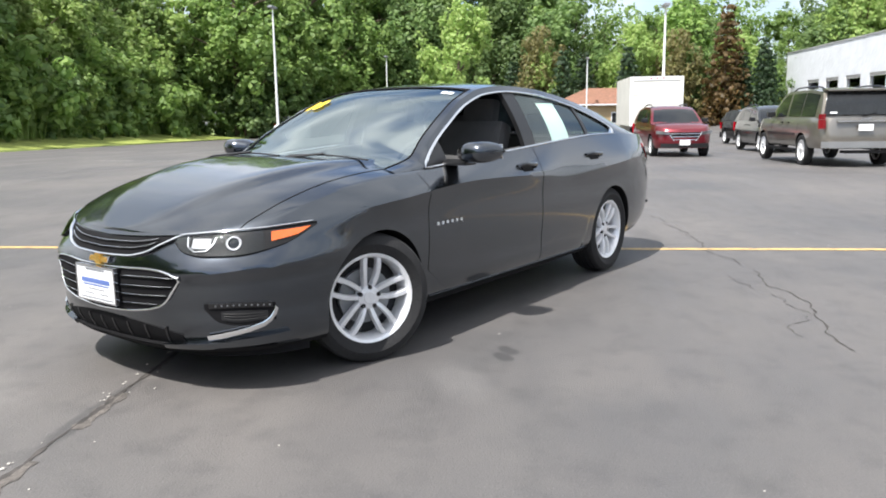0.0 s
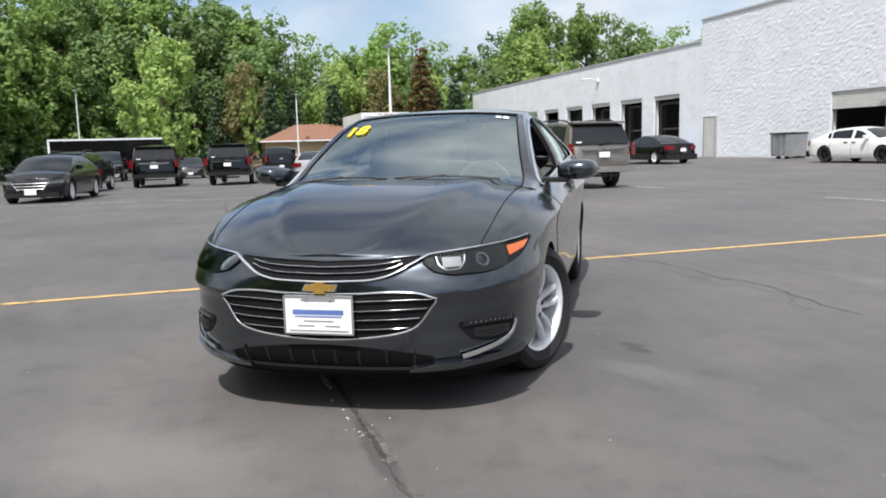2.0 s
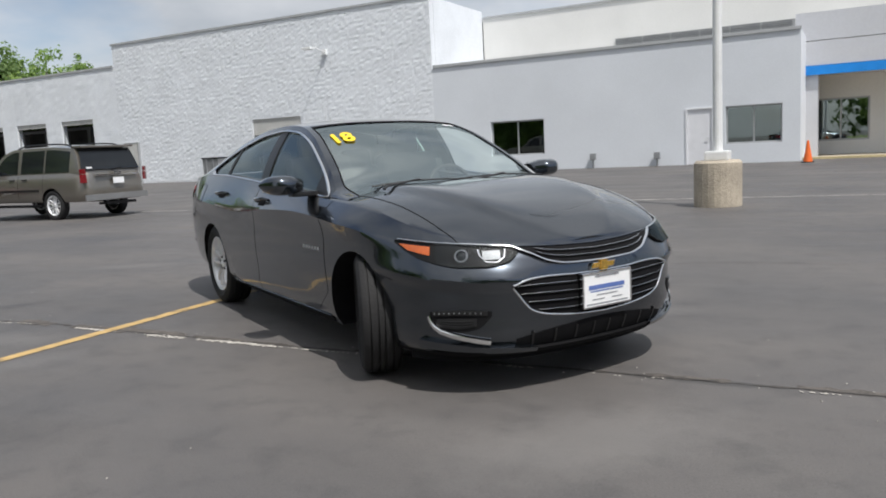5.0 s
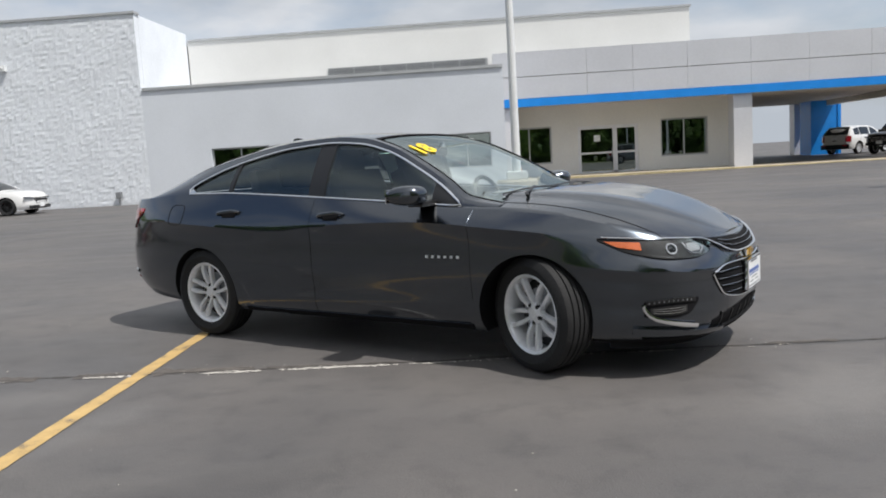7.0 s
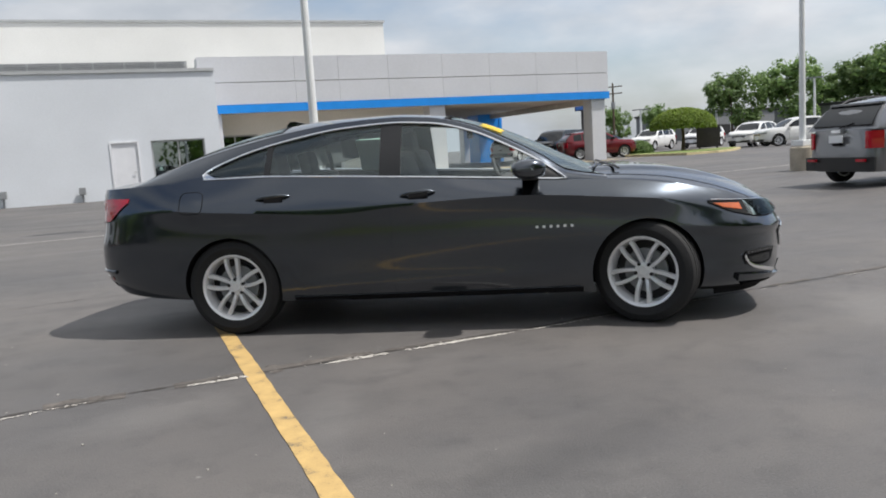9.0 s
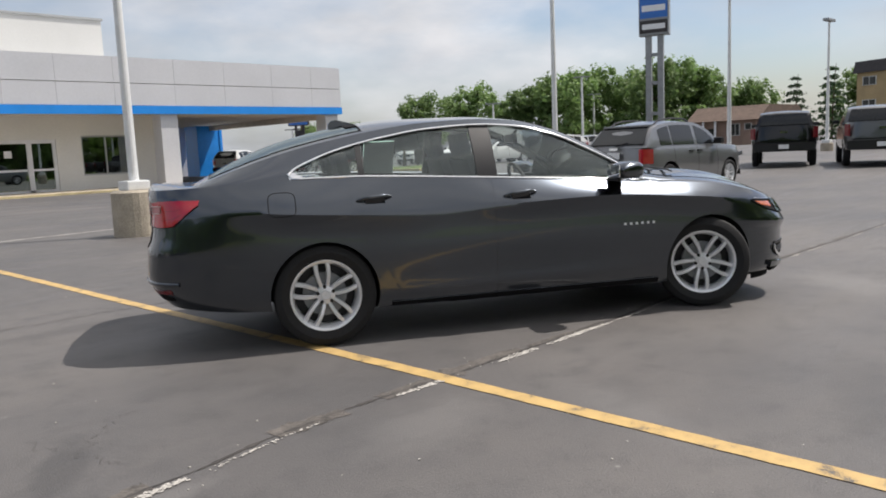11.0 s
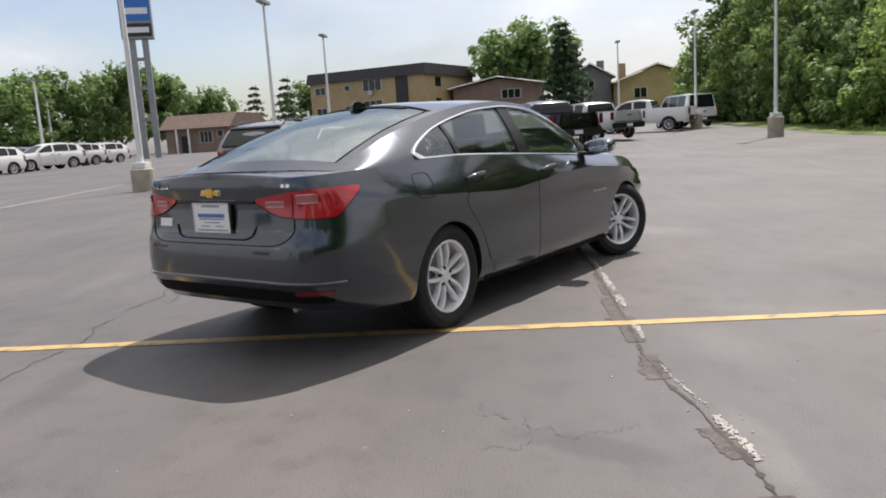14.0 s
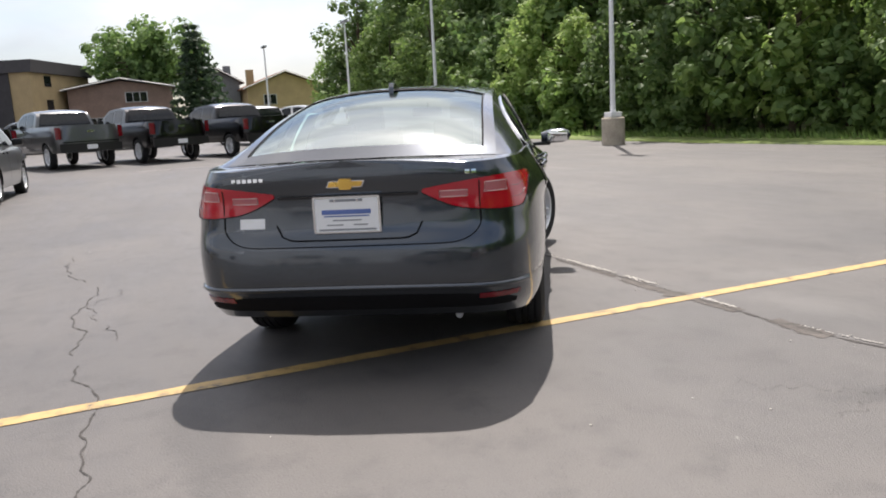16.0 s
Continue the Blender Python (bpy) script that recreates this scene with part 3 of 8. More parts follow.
def glass_doors():
    d = thing("door_2", "double glazed entrance doors in white metal frames", "door", kind="structure")
    y = 26.25
    b = bmesh.new()
    for a, c, e, f in ((3.4, 3.52, 0, 2.08), (5.68, 5.8, 0, 2.08), (3.52, 5.68, 1.95, 2.08), (4.80, 4.97, 0, 1.95), (3.52, 5.68, 0, 0.26), (3.52, 4.80, 0.95, 1.03), (4.97, 5.68, 0.95, 1.03)):
        box(a, c, y, y + 0.1, e, f, b)
    part("door_frame", b, "door_white", d)
    part("pane", box(3.53, 4.79, y + 0.04, y + 0.05, 0.27, 1.94), "window", d)
    part("pane", box(4.98, 5.67, y + 0.04, y + 0.05, 0.27, 1.94), "window", d)
    part("door_handle", ring_tube([(4.76, y - 0.05, 0.8), (4.76, y - 0.05, 1.2)], 0.015), "frame", d)
    part("notice", box(4.05, 4.30, y + 0.02, y + 0.03, 1.45, 1.7), "sign_white", d)


glass_doors()


def canopy():
    c = thing("canopy", "silver panelled showroom canopy with a bright blue lower band", "canopy", kind="structure")
    x0, x1, z0, z1 = 0.10, 17.47, 2.88, 4.92
    xs = [x0, 3.6, 5.3, 7.3, 9.6, 11.7, 13.9, 15.9, x1]
    for a, b in zip(xs, xs[1:]):
        for e, f in ((3.19, 3.98), (4.0, z1)):
            part("cladding_panel", box(a + 0.004, b - 0.004, CY, CY + 0.08, e + 0.002, f - 0.002), "panel", c)
    part("blue_band", box(x0 - 0.02, x1 + 0.02, CY - 0.03, CY + 0.10, z0, 3.18), "blue", c)
    for y0 in (CY + 0.1, 26.31, 28.37, 30.43, 32.49, 34.55, 36.61):
        part("cladding_panel", box(x1 - 0.08, x1, y0, y0 + 2.05, 3.19, z1), "panel", c)
        part("cladding_panel", box(x0, x0 + 0.05, y0, min(y0 + 2.05, WY - 0.08), 3.19, z1), "panel", c) if y0 < WY - 0.2 else None
    part("blue_band", box(x1 - 0.1, x1 + 0.02, CY + 0.1, 38.7, z0, 3.18), "blue", c)
    part("soffit", box(x0 + 0.05, x1 - 0.1, CY + 0.1, 26.19, 2.95, 3.10), "soffit", c)
    part("soffit", box(9.67, x1 - 0.1, 26.195, 38.6, 2.95, 3.10), "soffit", c)
    part("roof_deck", box(x0 + 0.05, x1 - 0.08, CY + 0.08, 38.6, 4.7, 4.8), "coping", c)
    part("edge_beam", box(x1 - 0.45, x1 - 0.11, CY + 0.84, 38.6, 2.70, 2.94), "soffit", c)
    for x, y in ((0.12, CY + 0.12), (8.98, CY + 0.12), (16.65, CY + 0.12), (16.3, 37.8)):
        part("post", box(x, x + 0.68, y, y + 0.7, 0, 2.94), "panel", c)
    return c


canopy()
PLACE = STAND
portal = thing("entrance_portal", "bright blue clad portal beyond the canopy", "portal", kind="structure")
part("portal_leg", box(20.4, 22.0, 43.9, 45.6, 0, 3.7), "blue", portal)
part("portal_edge", box(22.005, 22.2, 43.85, 45.65, 0, 3.72), "blue", portal)
PLACE = SHOWROOM
plain("kerb", 0.2, 21.0, 22.9, 23.2, 0, 0.20, "kerb", "weathered yellow painted concrete kerb", "kerb")
plain("pavement", 0.2, 18.5, 23.21, 26.19, -0.02, 0.18, "concrete", "pale concrete walkway beneath the canopy", "pavement")

PLACE = BUILDING
louvre = thing("louvre_strip", "long strip of grey louvred vents in the upper wall", "vent", kind="structure")
part("backing", box(-7.0, 0.4, 30.55, 30.59, 5.28, 5.6), "frame", louvre)
for i in range(6):
    x = -6.95 + i * 1.22
    for k in range(4):
        part("slat", box(x, x + 1.14, 30.47, 30.53, 5.3 + k * 0.075, 5.345 + k * 0.075), "steel", louvre)


PLACE = STAND


# ---- lamp posts ----
def lamp_post(x, y, height, base=0.72, top=True, rb=0.36, lean=(0, 0), shaft=0.085):
    p = thing("lamp_post", "white steel lamp post on a round concrete footing", "lamp post", pose(x, y, 0), "car park lamp posts")
    part("footing", lathe([(0.001, 0), (rb, 0), (rb, base - 0.04), (rb - 0.04, base), (0.001, base)], 24, "z"), "concrete", p)
    part("base_flange", box(-0.2, 0.2, -0.2, 0.2, base, base + 0.16, bevel=0.03), "pole", p)
    n = 8
    part("shaft", ring_tube([(lean[0] * i / n, lean[1] * i / n, base + 0.16 + (height - base - 0.16) * i / n) for i in range(n + 1)], [shaft * (1 - 0.45 * i / n) for i in range(n + 1)], 14), "pole", p)
    if top:
        part("lamp_head", box(-0.5 + lean[0], 0.5 + lean[0], -0.14, 0.14, height - 0.04, height + 0.09, bevel=0.03), "steel", p)
    return p


lamp_post(1.05, 9.1, 9.8, 0.79, rb=0.40)
lamp_post(14.24, 9.97, 9.0, 0.64, rb=0.31)
lamp_post(24.05, 9.15, 6.4, 0.6, rb=0.3)
lamp_post(36.9, 10.0, 6.4, 0.4, rb=0.3)
lamp_post(14.95, -12.1, 9.5, 0.86, rb=0.36)
lamp_post(28.15, -11.5, 9.0, 0.88, rb=0.33)
lamp_post(41.6, -11.15, 6.8, 0.9, rb=0.33)
lamp_post(52.2, -8.0, 6.3, 0.6, rb=0.3)
PLACE = WEST
lamp_post(-34.65, 7.15, 6.7, 0.6, rb=0.3)
lamp_post(-41.5, -15.0, 8.2, 1.0, rb=0.33)
lamp_post(-69.0, 5.6, 7.0, 0.6, rb=0.3)
lamp_post(-70.0, -13.5, 7.6, 0.6, rb=0.3)
PLACE = STAND


def wall_light(x, z):
    w = thing("wall_light", "small grey floodlight on an arm above the bay", "wall light")
    part("bracket", box(x - 0.1, x + 0.1, WY - 0.16, WY + 0.1, z - 0.12, z + 0.12), "pole", w)
    part("arm", ring_tube([(x, WY - 0.16, z), (x - 0.1, WY - 0.7, z + 0.16), (x - 0.15, WY - 1.0, z + 0.1)], 0.03), "pole", w)
    part("lamp_head", box(x - 0.4, x + 0.1, WY - 1.3, WY - 0.95, z + 0.02, z + 0.14, bevel=0.03), "pole", w)


PLACE = BUILDING
wall_light(-19.2, 5.8)
wall_light(-46.0, 5.4)
PLACE = STAND


def far_post(az, d, height):
    """Slim lamp post beyond the road, placed by bearing from the rear of the car."""
    p = thing("lamp_post", "slim pale lamp post far across the road", "lamp post", pose(-6.1 + d * math.cos(radians(az)), -2.6 + d * math.sin(radians(az)), 0, 0, 0, az), "road lamp posts")
    part("shaft", ring_tube([(0, 0, 0), (0, 0, height)], [0.16, 0.11], 8), "pole", p)
    part("lamp_head", box(-0.12, 0.12, -1.0, 1.0, height, height + 0.14), "steel", p)


PLACE = EAST
for az, d, h in ((46.5, 104, 6.0), (45.7, 112, 8.2), (40.3, 98, 6.2), (33.9, 96, 8.7), (33.2, 108, 7.3), (55.0, 105, 4.3), (51.6, 105, 4.4)):
    far_post(az, d, h)
PLACE = STAND


# ---- vehicles: shared shapes ----
M.update({
    "paint_grey": paint("paint_grey", (0.054, 0.064, 0.078), 1.0, 0.10, 0.24, 1.60),
    "chrome": mat("chrome", (0.80, 0.81, 0.82), 0.08, 1.0, var=0.03, rvar=0.03),
    "alloy": mat("alloy", (0.78, 0.79, 0.81), 0.30, 0.35, var=0.09, rvar=0.08),
    "alloy_dark": mat("alloy_dark", (0.03, 0.03, 0.032), 0.4, 0.6, var=0.2),
    "rubber": mat("rubber", (0.011, 0.011, 0.012), 0.8, var=0.25, fine=60, coarse=8, bump=0.02),
    "plastic": mat("plastic", (0.010, 0.010, 0.011), 0.38, var=0.2, fine=80),
    "matt": mat("matt", (0.006, 0.006, 0.007), 0.8, var=0.3, spec=0.15),
    "cabin": mat("cabin", (0.060, 0.060, 0.062), 0.75, var=0.25, fine=60, coarse=6),
    "headliner": mat("headliner", (0.42, 0.41, 0.39), 0.9, var=0.1),
    "seat": mat("seat", (0.075, 0.075, 0.078), 0.8, var=0.25, fine=120, coarse=6, bump=0.02),
    "glass_front": pane("glass_front", (0.82, 0.90, 0.87), ior=5.0),
    "glass_side": pane("glass_side", (0.86, 0.92, 0.90), ior=1.85),
    "glass_rear": pane("glass_rear", (0.50, 0.58, 0.58), ior=6.0),
    "tint_lens": mat("tint_lens", (0.02, 0.022, 0.025), 0.05, var=0.1, rvar=0.02),
    "lens": pane("lens", (0.90, 0.91, 0.92), ior=1.22),
    "amber": mat("amber", (0.50, 0.10, 0.012), 0.2, var=0.15, coat=1.0),
    "red_lens": mat("red_lens", (0.44, 0.003, 0.016), 0.12, var=0.12, fine=9, coarse=5, coat=1.0),
    "red_dim": mat("red_dim", (0.16, 0.004, 0.008), 0.2, var=0.2, coat=0.6),
    "pink_lens": mat("pink_lens", (0.40, 0.11, 0.12), 0.15, var=0.1, coat=1.0),
    "lens_edge": mat("lens_edge", (0.80, 0.62, 0.60), 0.3, var=0.05),
    "lamp_dark": mat("lamp_dark", (0.010, 0.010, 0.011), 0.5, var=0.2, spec=0.2),
    "reflector": mat("reflector", (0.34, 0.35, 0.37), 0.32, 1.0, var=0.15),
    "gold": mat("gold", (0.78, 0.50, 0.12), 0.25, 0.9, var=0.08),
    "plate_white": mat("plate_white", (0.80, 0.81, 0.82), 0.35, var=0.03),
    "ink_blue": mat("ink_blue", (0.10, 0.16, 0.40), 0.5, var=0.05),
    "ink_grey": mat("ink_grey", (0.25, 0.26, 0.28), 0.5, var=0.05),
    "sticker_yellow": mat("sticker_yellow", (0.90, 0.62, 0.02), 0.5, var=0.05),
    "paper": mat("paper", (0.62, 0.75, 0.70), 0.7, var=0.05),
    "mirror": mat("mirror", (0.9, 0.9, 0.9), 0.02, 1.0, var=0.01, rvar=0.01),
})


def curve(*pts):
    """A smooth curve through (x, value) pairs, by cubic pieces without overshoot."""
    xs, vs = [p[0] for p in pts], [p[1] for p in pts]
    n = len(xs)
    d = [(vs[i + 1] - vs[i]) / (xs[i + 1] - xs[i]) for i in range(n - 1)]
    t = [d[0]] + [0 if d[i - 1] * d[i] <= 0 else 2 * d[i - 1] * d[i] / (d[i - 1] + d[i]) for i in range(1, n - 1)] + [d[-1]]

    def at(x):
        if x <= xs[0]:
            return vs[0]
        if x >= xs[-1]:
            return vs[-1]
        i = max(k for k in range(n - 1) if xs[k] <= x)
        h = xs[i + 1] - xs[i]
        u = (x - xs[i]) / h
        return (vs[i] * (1 + 2 * u) * (1 - u) ** 2 + h * t[i] * u * (1 - u) ** 2 + vs[i + 1] * u * u * (3 - 2 * u) + h * t[i + 1] * u * u * (u - 1))

    return at


def contour_point(P, kind, g, k):
    """A point of the plan outline at level k; kind R and F run across the ends, S along the side."""
    w, xf, xr = P["w"](k), P["xf"](k), P["xr"](k)
    (cf, nf, ef, bf), (cr, nr, er, br) = P["front"], P["rear"]

    def end_x(f, c, n, e, x1):
        return c + (1 - f ** (1 / e)) ** (1 / n) * (x1 - c)

    def shape(x):
        if x > cf:
            r = min(1, (x - cf) / (xf - cf))
            f = (1 - r ** nf) ** ef
            return x - bf * f * f * r ** 6, w * f
        if x < cr:
            r = min(1, (x - cr) / (xr - cr))
            f = (1 - r ** nr) ** er
            return x + br * f * f * r ** 6, w * f
        return x, w

    lim = 0.86
    if kind == "F":
        x = end_x(g, cf, nf, ef, xf)
    elif kind == "R":
        x = end_x(g, cr, nr, er, xr)
    else:
        x = end_x(lim, cr, nr, er, xr) * (1 - g) + end_x(lim, cf, nf, ef, xf) * g
    x, y = shape(x)
    return x, (w * g if kind != "S" else y)


def shell(P, n_end, n_side, n_k, qs, floor_z=None):
    """The lower body as one closed skin: rings from sill to shoulder, then across the top."""
    prm = [("R", 0.86 * i / n_end) for i in range(n_end)] + [("S", i / n_side) for i in range(n_side + 1)] + [("F", 0.86 * (1 - (i + 1) / n_end)) for i in range(n_end)]
    ks = [i / n_k for i in range(n_k + 1)]
    bm = bmesh.new()
    tub = []
    rows = {1: [], -1: []}
    for sgn in (1, -1):
        for kind, g in prm:
            col = []
            for k in ks:
                x, y = contour_point(P, kind, g, k)
                z = P["level"](x, k) if "level" in P else P["zb"](x) + (P["zs"](x) - P["zb"](x)) * k
                if kind == "S" and "crease" in P:
                    y += P["crease"](x, z, P["zs"](x))
                if "nose" in P and x > 1.5:
                    x, y = P["nose"](x, y, z)
                col.append((x, y * sgn, z))
            x, y, z = col[-1]
            for q in qs[1:]:
                col.append((x, y * (1 - q), P["top"](x, 1 - q, abs(y), z)))
            rows[sgn].append(col)
    made = {}

    def vert(p):
        key = (round(p[0], 5), round(p[1], 5), round(p[2], 5))
        if key not in made:
            made[key] = bm.verts.new(p)
        return made[key]

    def face(ps, back):
        vs = []
        for p in ps:
            v = vert(p)
            if v not in vs:
                vs.append(v)
        if len(vs) > 2:
            try:
                bm.faces.new(vs[::-1] if back else vs)
            except ValueError:
                pass

    for sgn in (1, -1):
        r = rows[sgn]
        for i in range(len(r) - 1):
            for j in range(len(r[0]) - 1):
                face((r[i][j], r[i][j + 1], r[i + 1][j + 1], r[i + 1][j]), sgn < 0)
    for i in range(len(prm) - 1):
        a, b = rows[1], rows[-1]
        face((a[i][0], a[i + 1][0], b[i + 1][0], b[i][0]), False)
    bmesh.ops.recalc_face_normals(bm, faces=bm.faces)
    return bm


def cut(bm, cutters, name):
    """Cuts solids out of a body, by exact boolean, and returns the mesh."""
    ob = bpy.data.objects.new("work", bm_mesh("work", bm))
    scene.collection.objects.link(ob)
    extra = []
    for c in cutters:
        bmesh.ops.recalc_face_normals(c, faces=c.faces)
        co = bpy.data.objects.new("cutter", bm_mesh("cutter", c))
        scene.collection.objects.link(co)
        extra.append(co)
        md = ob.modifiers.new("cut", "BOOLEAN")
        md.operation, md.solver, md.object = "DIFFERENCE", "EXACT", co
    dg = bpy.context.evaluated_depsgraph_get()
    me = bpy.data.meshes.new_from_object(ob.evaluated_get(dg))
    me.name = name
    for o in [ob] + extra:
        bpy.data.objects.remove(o)
    return me


def soft(me, angle=0.6):
    """Smooth shading with sharp edges kept where faces meet at more than the angle."""
    me.polygons.foreach_set("use_smooth", [True] * len(me.polygons))
    b = bmesh.new()
    b.from_mesh(me)
    for e in b.edges:
        e.smooth = not (len(e.link_faces) == 2 and e.calc_face_angle(0) > angle)
    b.to_mesh(me)
    b.free()
    return me


def grid_mesh(name, rows, flip=False, smooth=True, thick=0.0):
    """A sheet from rows of points; thick gives it an edge and a back."""
    n, m = len(rows), len(rows[0])
    vs = [Vector(p) for r in rows for p in r]
    fs = [(i * m + j, i * m + j + 1, (i + 1) * m + j + 1, (i + 1) * m + j) for i in range(n - 1) for j in range(m - 1)]
    if flip:
        fs = [f[::-1] for f in fs]
    me = mesh(name, vs, fs)
    if thick:
        b = bmesh.new()
        b.from_mesh(me)
        bmesh.ops.remove_doubles(b, verts=b.verts, dist=1e-5)
        b.normal_update()
        bmesh.ops.solidify(b, geom=b.faces[:], thickness=thick)
        bmesh.ops.recalc_face_normals(b, faces=b.faces)
        b.to_mesh(me)
        b.free()
    if smooth:
        soft(me, 0.7)
    return me


def tyre_profile(r, rim, w):
    h = w / 2
    return [(rim, -h * 0.78), (rim + 0.012, -h * 0.86), (rim + (r - rim) * 0.5, -h), (r - 0.035, -h * 0.95), (r - 0.012, -h * 0.84), (r - 0.002, -h * 0.66),
            (r - 0.001, -h * 0.56), (r - 0.012, -h * 0.55), (r - 0.012, -h * 0.48), (r, -h * 0.47), (r, -h * 0.2), (r - 0.012, -h * 0.19), (r - 0.012, -h * 0.1), (r, -h * 0.09),
            (r, h * 0.09), (r - 0.012, h * 0.1), (r - 0.012, h * 0.19), (r, h * 0.2), (r, h * 0.47), (r - 0.012, h * 0.48), (r - 0.012, h * 0.55), (r - 0.001, h * 0.56),
            (r - 0.002, h * 0.66), (r - 0.012, h * 0.84), (r - 0.035, h * 0.95), (r - rim + rim - (r - rim) * 0.5, h), (rim + 0.012, h * 0.86), (rim, h * 0.78)]


def spoke_mesh(r0, r1, a0, a1, w0, w1, y0, y1, depth):
    """One spoke from the hub outwards, from angle a0 to a1, on the outer (+y) face."""
    b = bmesh.new()
    n = 6
    rows = []
    for i in range(n + 1):
        u = i / n
        r, a = r0 + (r1 - r0) * u, a0 + (a1 - a0) * u ** 1.3
        wd, y = w0 + (w1 - w0) * u, y0 + (y1 - y0) * u + 0.012 * math.sin(u * math.pi)
        c, s = Vector((math.cos(a), 0, math.sin(a))), Vector((-math.sin(a), 0, math.cos(a)))
        p = c * r
        rows.append([b.verts.new(p + s * k * wd + Vector((0, yy, 0))) for k, yy in ((-1, y - depth), (-1, y - 0.008), (-0.7, y), (0.7, y), (1, y - 0.008), (1, y - depth))])
    for i in range(n):
        for j in range(6):
            b.faces.new((rows[i][j], rows[i][(j + 1) % 6], rows[i + 1][(j + 1) % 6], rows[i + 1][j]))
    b.faces.new(rows[0])
    b.faces.new(rows[-1][::-1])
    bmesh.ops.recalc_face_normals(b, faces=b.faces)
    return b


WHEELS = {}


def wheel(car, m, style, r=0.338, rim=0.222, w=0.225, material="alloy"):
    """A wheel facing +y of its own frame: rim, spokes, hub, dark nut holes, brake disc and tyre."""
    key = (style, r, rim, w, material)
    if key not in WHEELS:
        h = w / 2
        d = {}
        d["rim"] = soft(bm_mesh("rim", lathe([(rim - 0.03, -h * 0.9), (rim - 0.002, -h * 0.86), (rim - 0.012, -h * 0.5), (rim - 0.03, 0), (rim - 0.018, h * 0.62), (rim - 0.010, h * 0.78), (rim + 0.004, h * 0.84), (rim + 0.010, h * 0.80), (rim + 0.004, h * 0.74)], 40 if style != "plain" else 24)))
        d["tyre"] = soft(bm_mesh("tyre", lathe(tyre_profile(r, rim, w) if style != "plain" else [(rim, -h * 0.8), (rim + (r - rim) * 0.5, -h), (r - 0.02, -h * 0.9), (r, -h * 0.6), (r, h * 0.6), (r - 0.02, h * 0.9), (rim + (r - rim) * 0.5, h), (rim, h * 0.8)], 56 if style != "plain" else 26)), 0.5)
        d["hub_cap"] = soft(bm_mesh("hub_cap", lathe([(0.001, h * 0.62), (0.030, h * 0.62), (0.034, h * 0.58), (0.058, h * 0.54), (0.066, h * 0.40), (0.066, h * 0.2)], 24 if style != "plain" else 10)))
        d["brake_disc"] = soft(bm_mesh("brake_disc", lathe([(0.02, h * 0.06), (0.145, h * 0.06), (0.145, -0.02), (0.02, -0.02)], 32)))
        d["backing"] = soft(bm_mesh("backing", lathe([(0.001, -h * 0.3), (rim - 0.015, -h * 0.3), (rim - 0.015, -h * 0.5)], 24)))
        nut = lathe([(0.001, h * 0.60), (0.011, h * 0.60), (0.013, h * 0.4)], 10)
        d["wheel_nut"] = soft(bm_mesh("wheel_nut", nut))
        pairs = 5 if style != "six" else 6
        d["spoke"] = [soft(bm_mesh("spoke", spoke_mesh(0.058, rim - 0.006, q, 0.168, 0.0125, 0.0155, h * 0.50, h * 0.66, 0.035))) for q in (0.34,)]
        d["spoke2"] = [soft(bm_mesh("spoke", spoke_mesh(0.058, rim - 0.006, -q, -0.168, 0.0125, 0.0155, h * 0.50, h * 0.66, 0.035))) for q in (0.34,)]
        d["pairs"] = pairs
        WHEELS[key] = d
    d = WHEELS[key]
    wob = part("wheel", d["rim"], material, car, m=m)
    part("tyre", d["tyre"], "rubber", wob, "black rubber tyre")
    if style == "plain":
        part("hub_cap", d["hub_cap"], material, wob)
        part("backing", d["backing"], "alloy_dark", wob)
        for i in range(d["pairs"]):
            for s in ("spoke", "spoke2"):
                part("spoke", d[s][0], material, wob, m=pose(0, 0, 0, 0, 90 + 360 * i / d["pairs"], 0))
        return wob
    part("hub_cap", d["hub_cap"], material, wob)
    part("brake_disc", d["brake_disc"], "steel", wob, "grey steel brake disc")
    part("backing", d["backing"], "alloy_dark", wob)
    for i in range(d["pairs"]):
        a = 360 * i / d["pairs"]
        for s in ("spoke", "spoke2"):
            part("spoke", d[s][0], material, wob, m=pose(0, 0, 0, 0, 90 + a, 0))
        # small caps coloured near black for the shade in the nut holes
        part("wheel_nut", d["wheel_nut"], "alloy_dark", wob, m=pose(0.053 * math.cos(radians(a + 126)), 0, 0.053 * math.sin(radians(a + 126))))
    return wob


# ---- the grey saloon ----
from mathutils.bvhtree import BVHTree

ARCH = 0.354
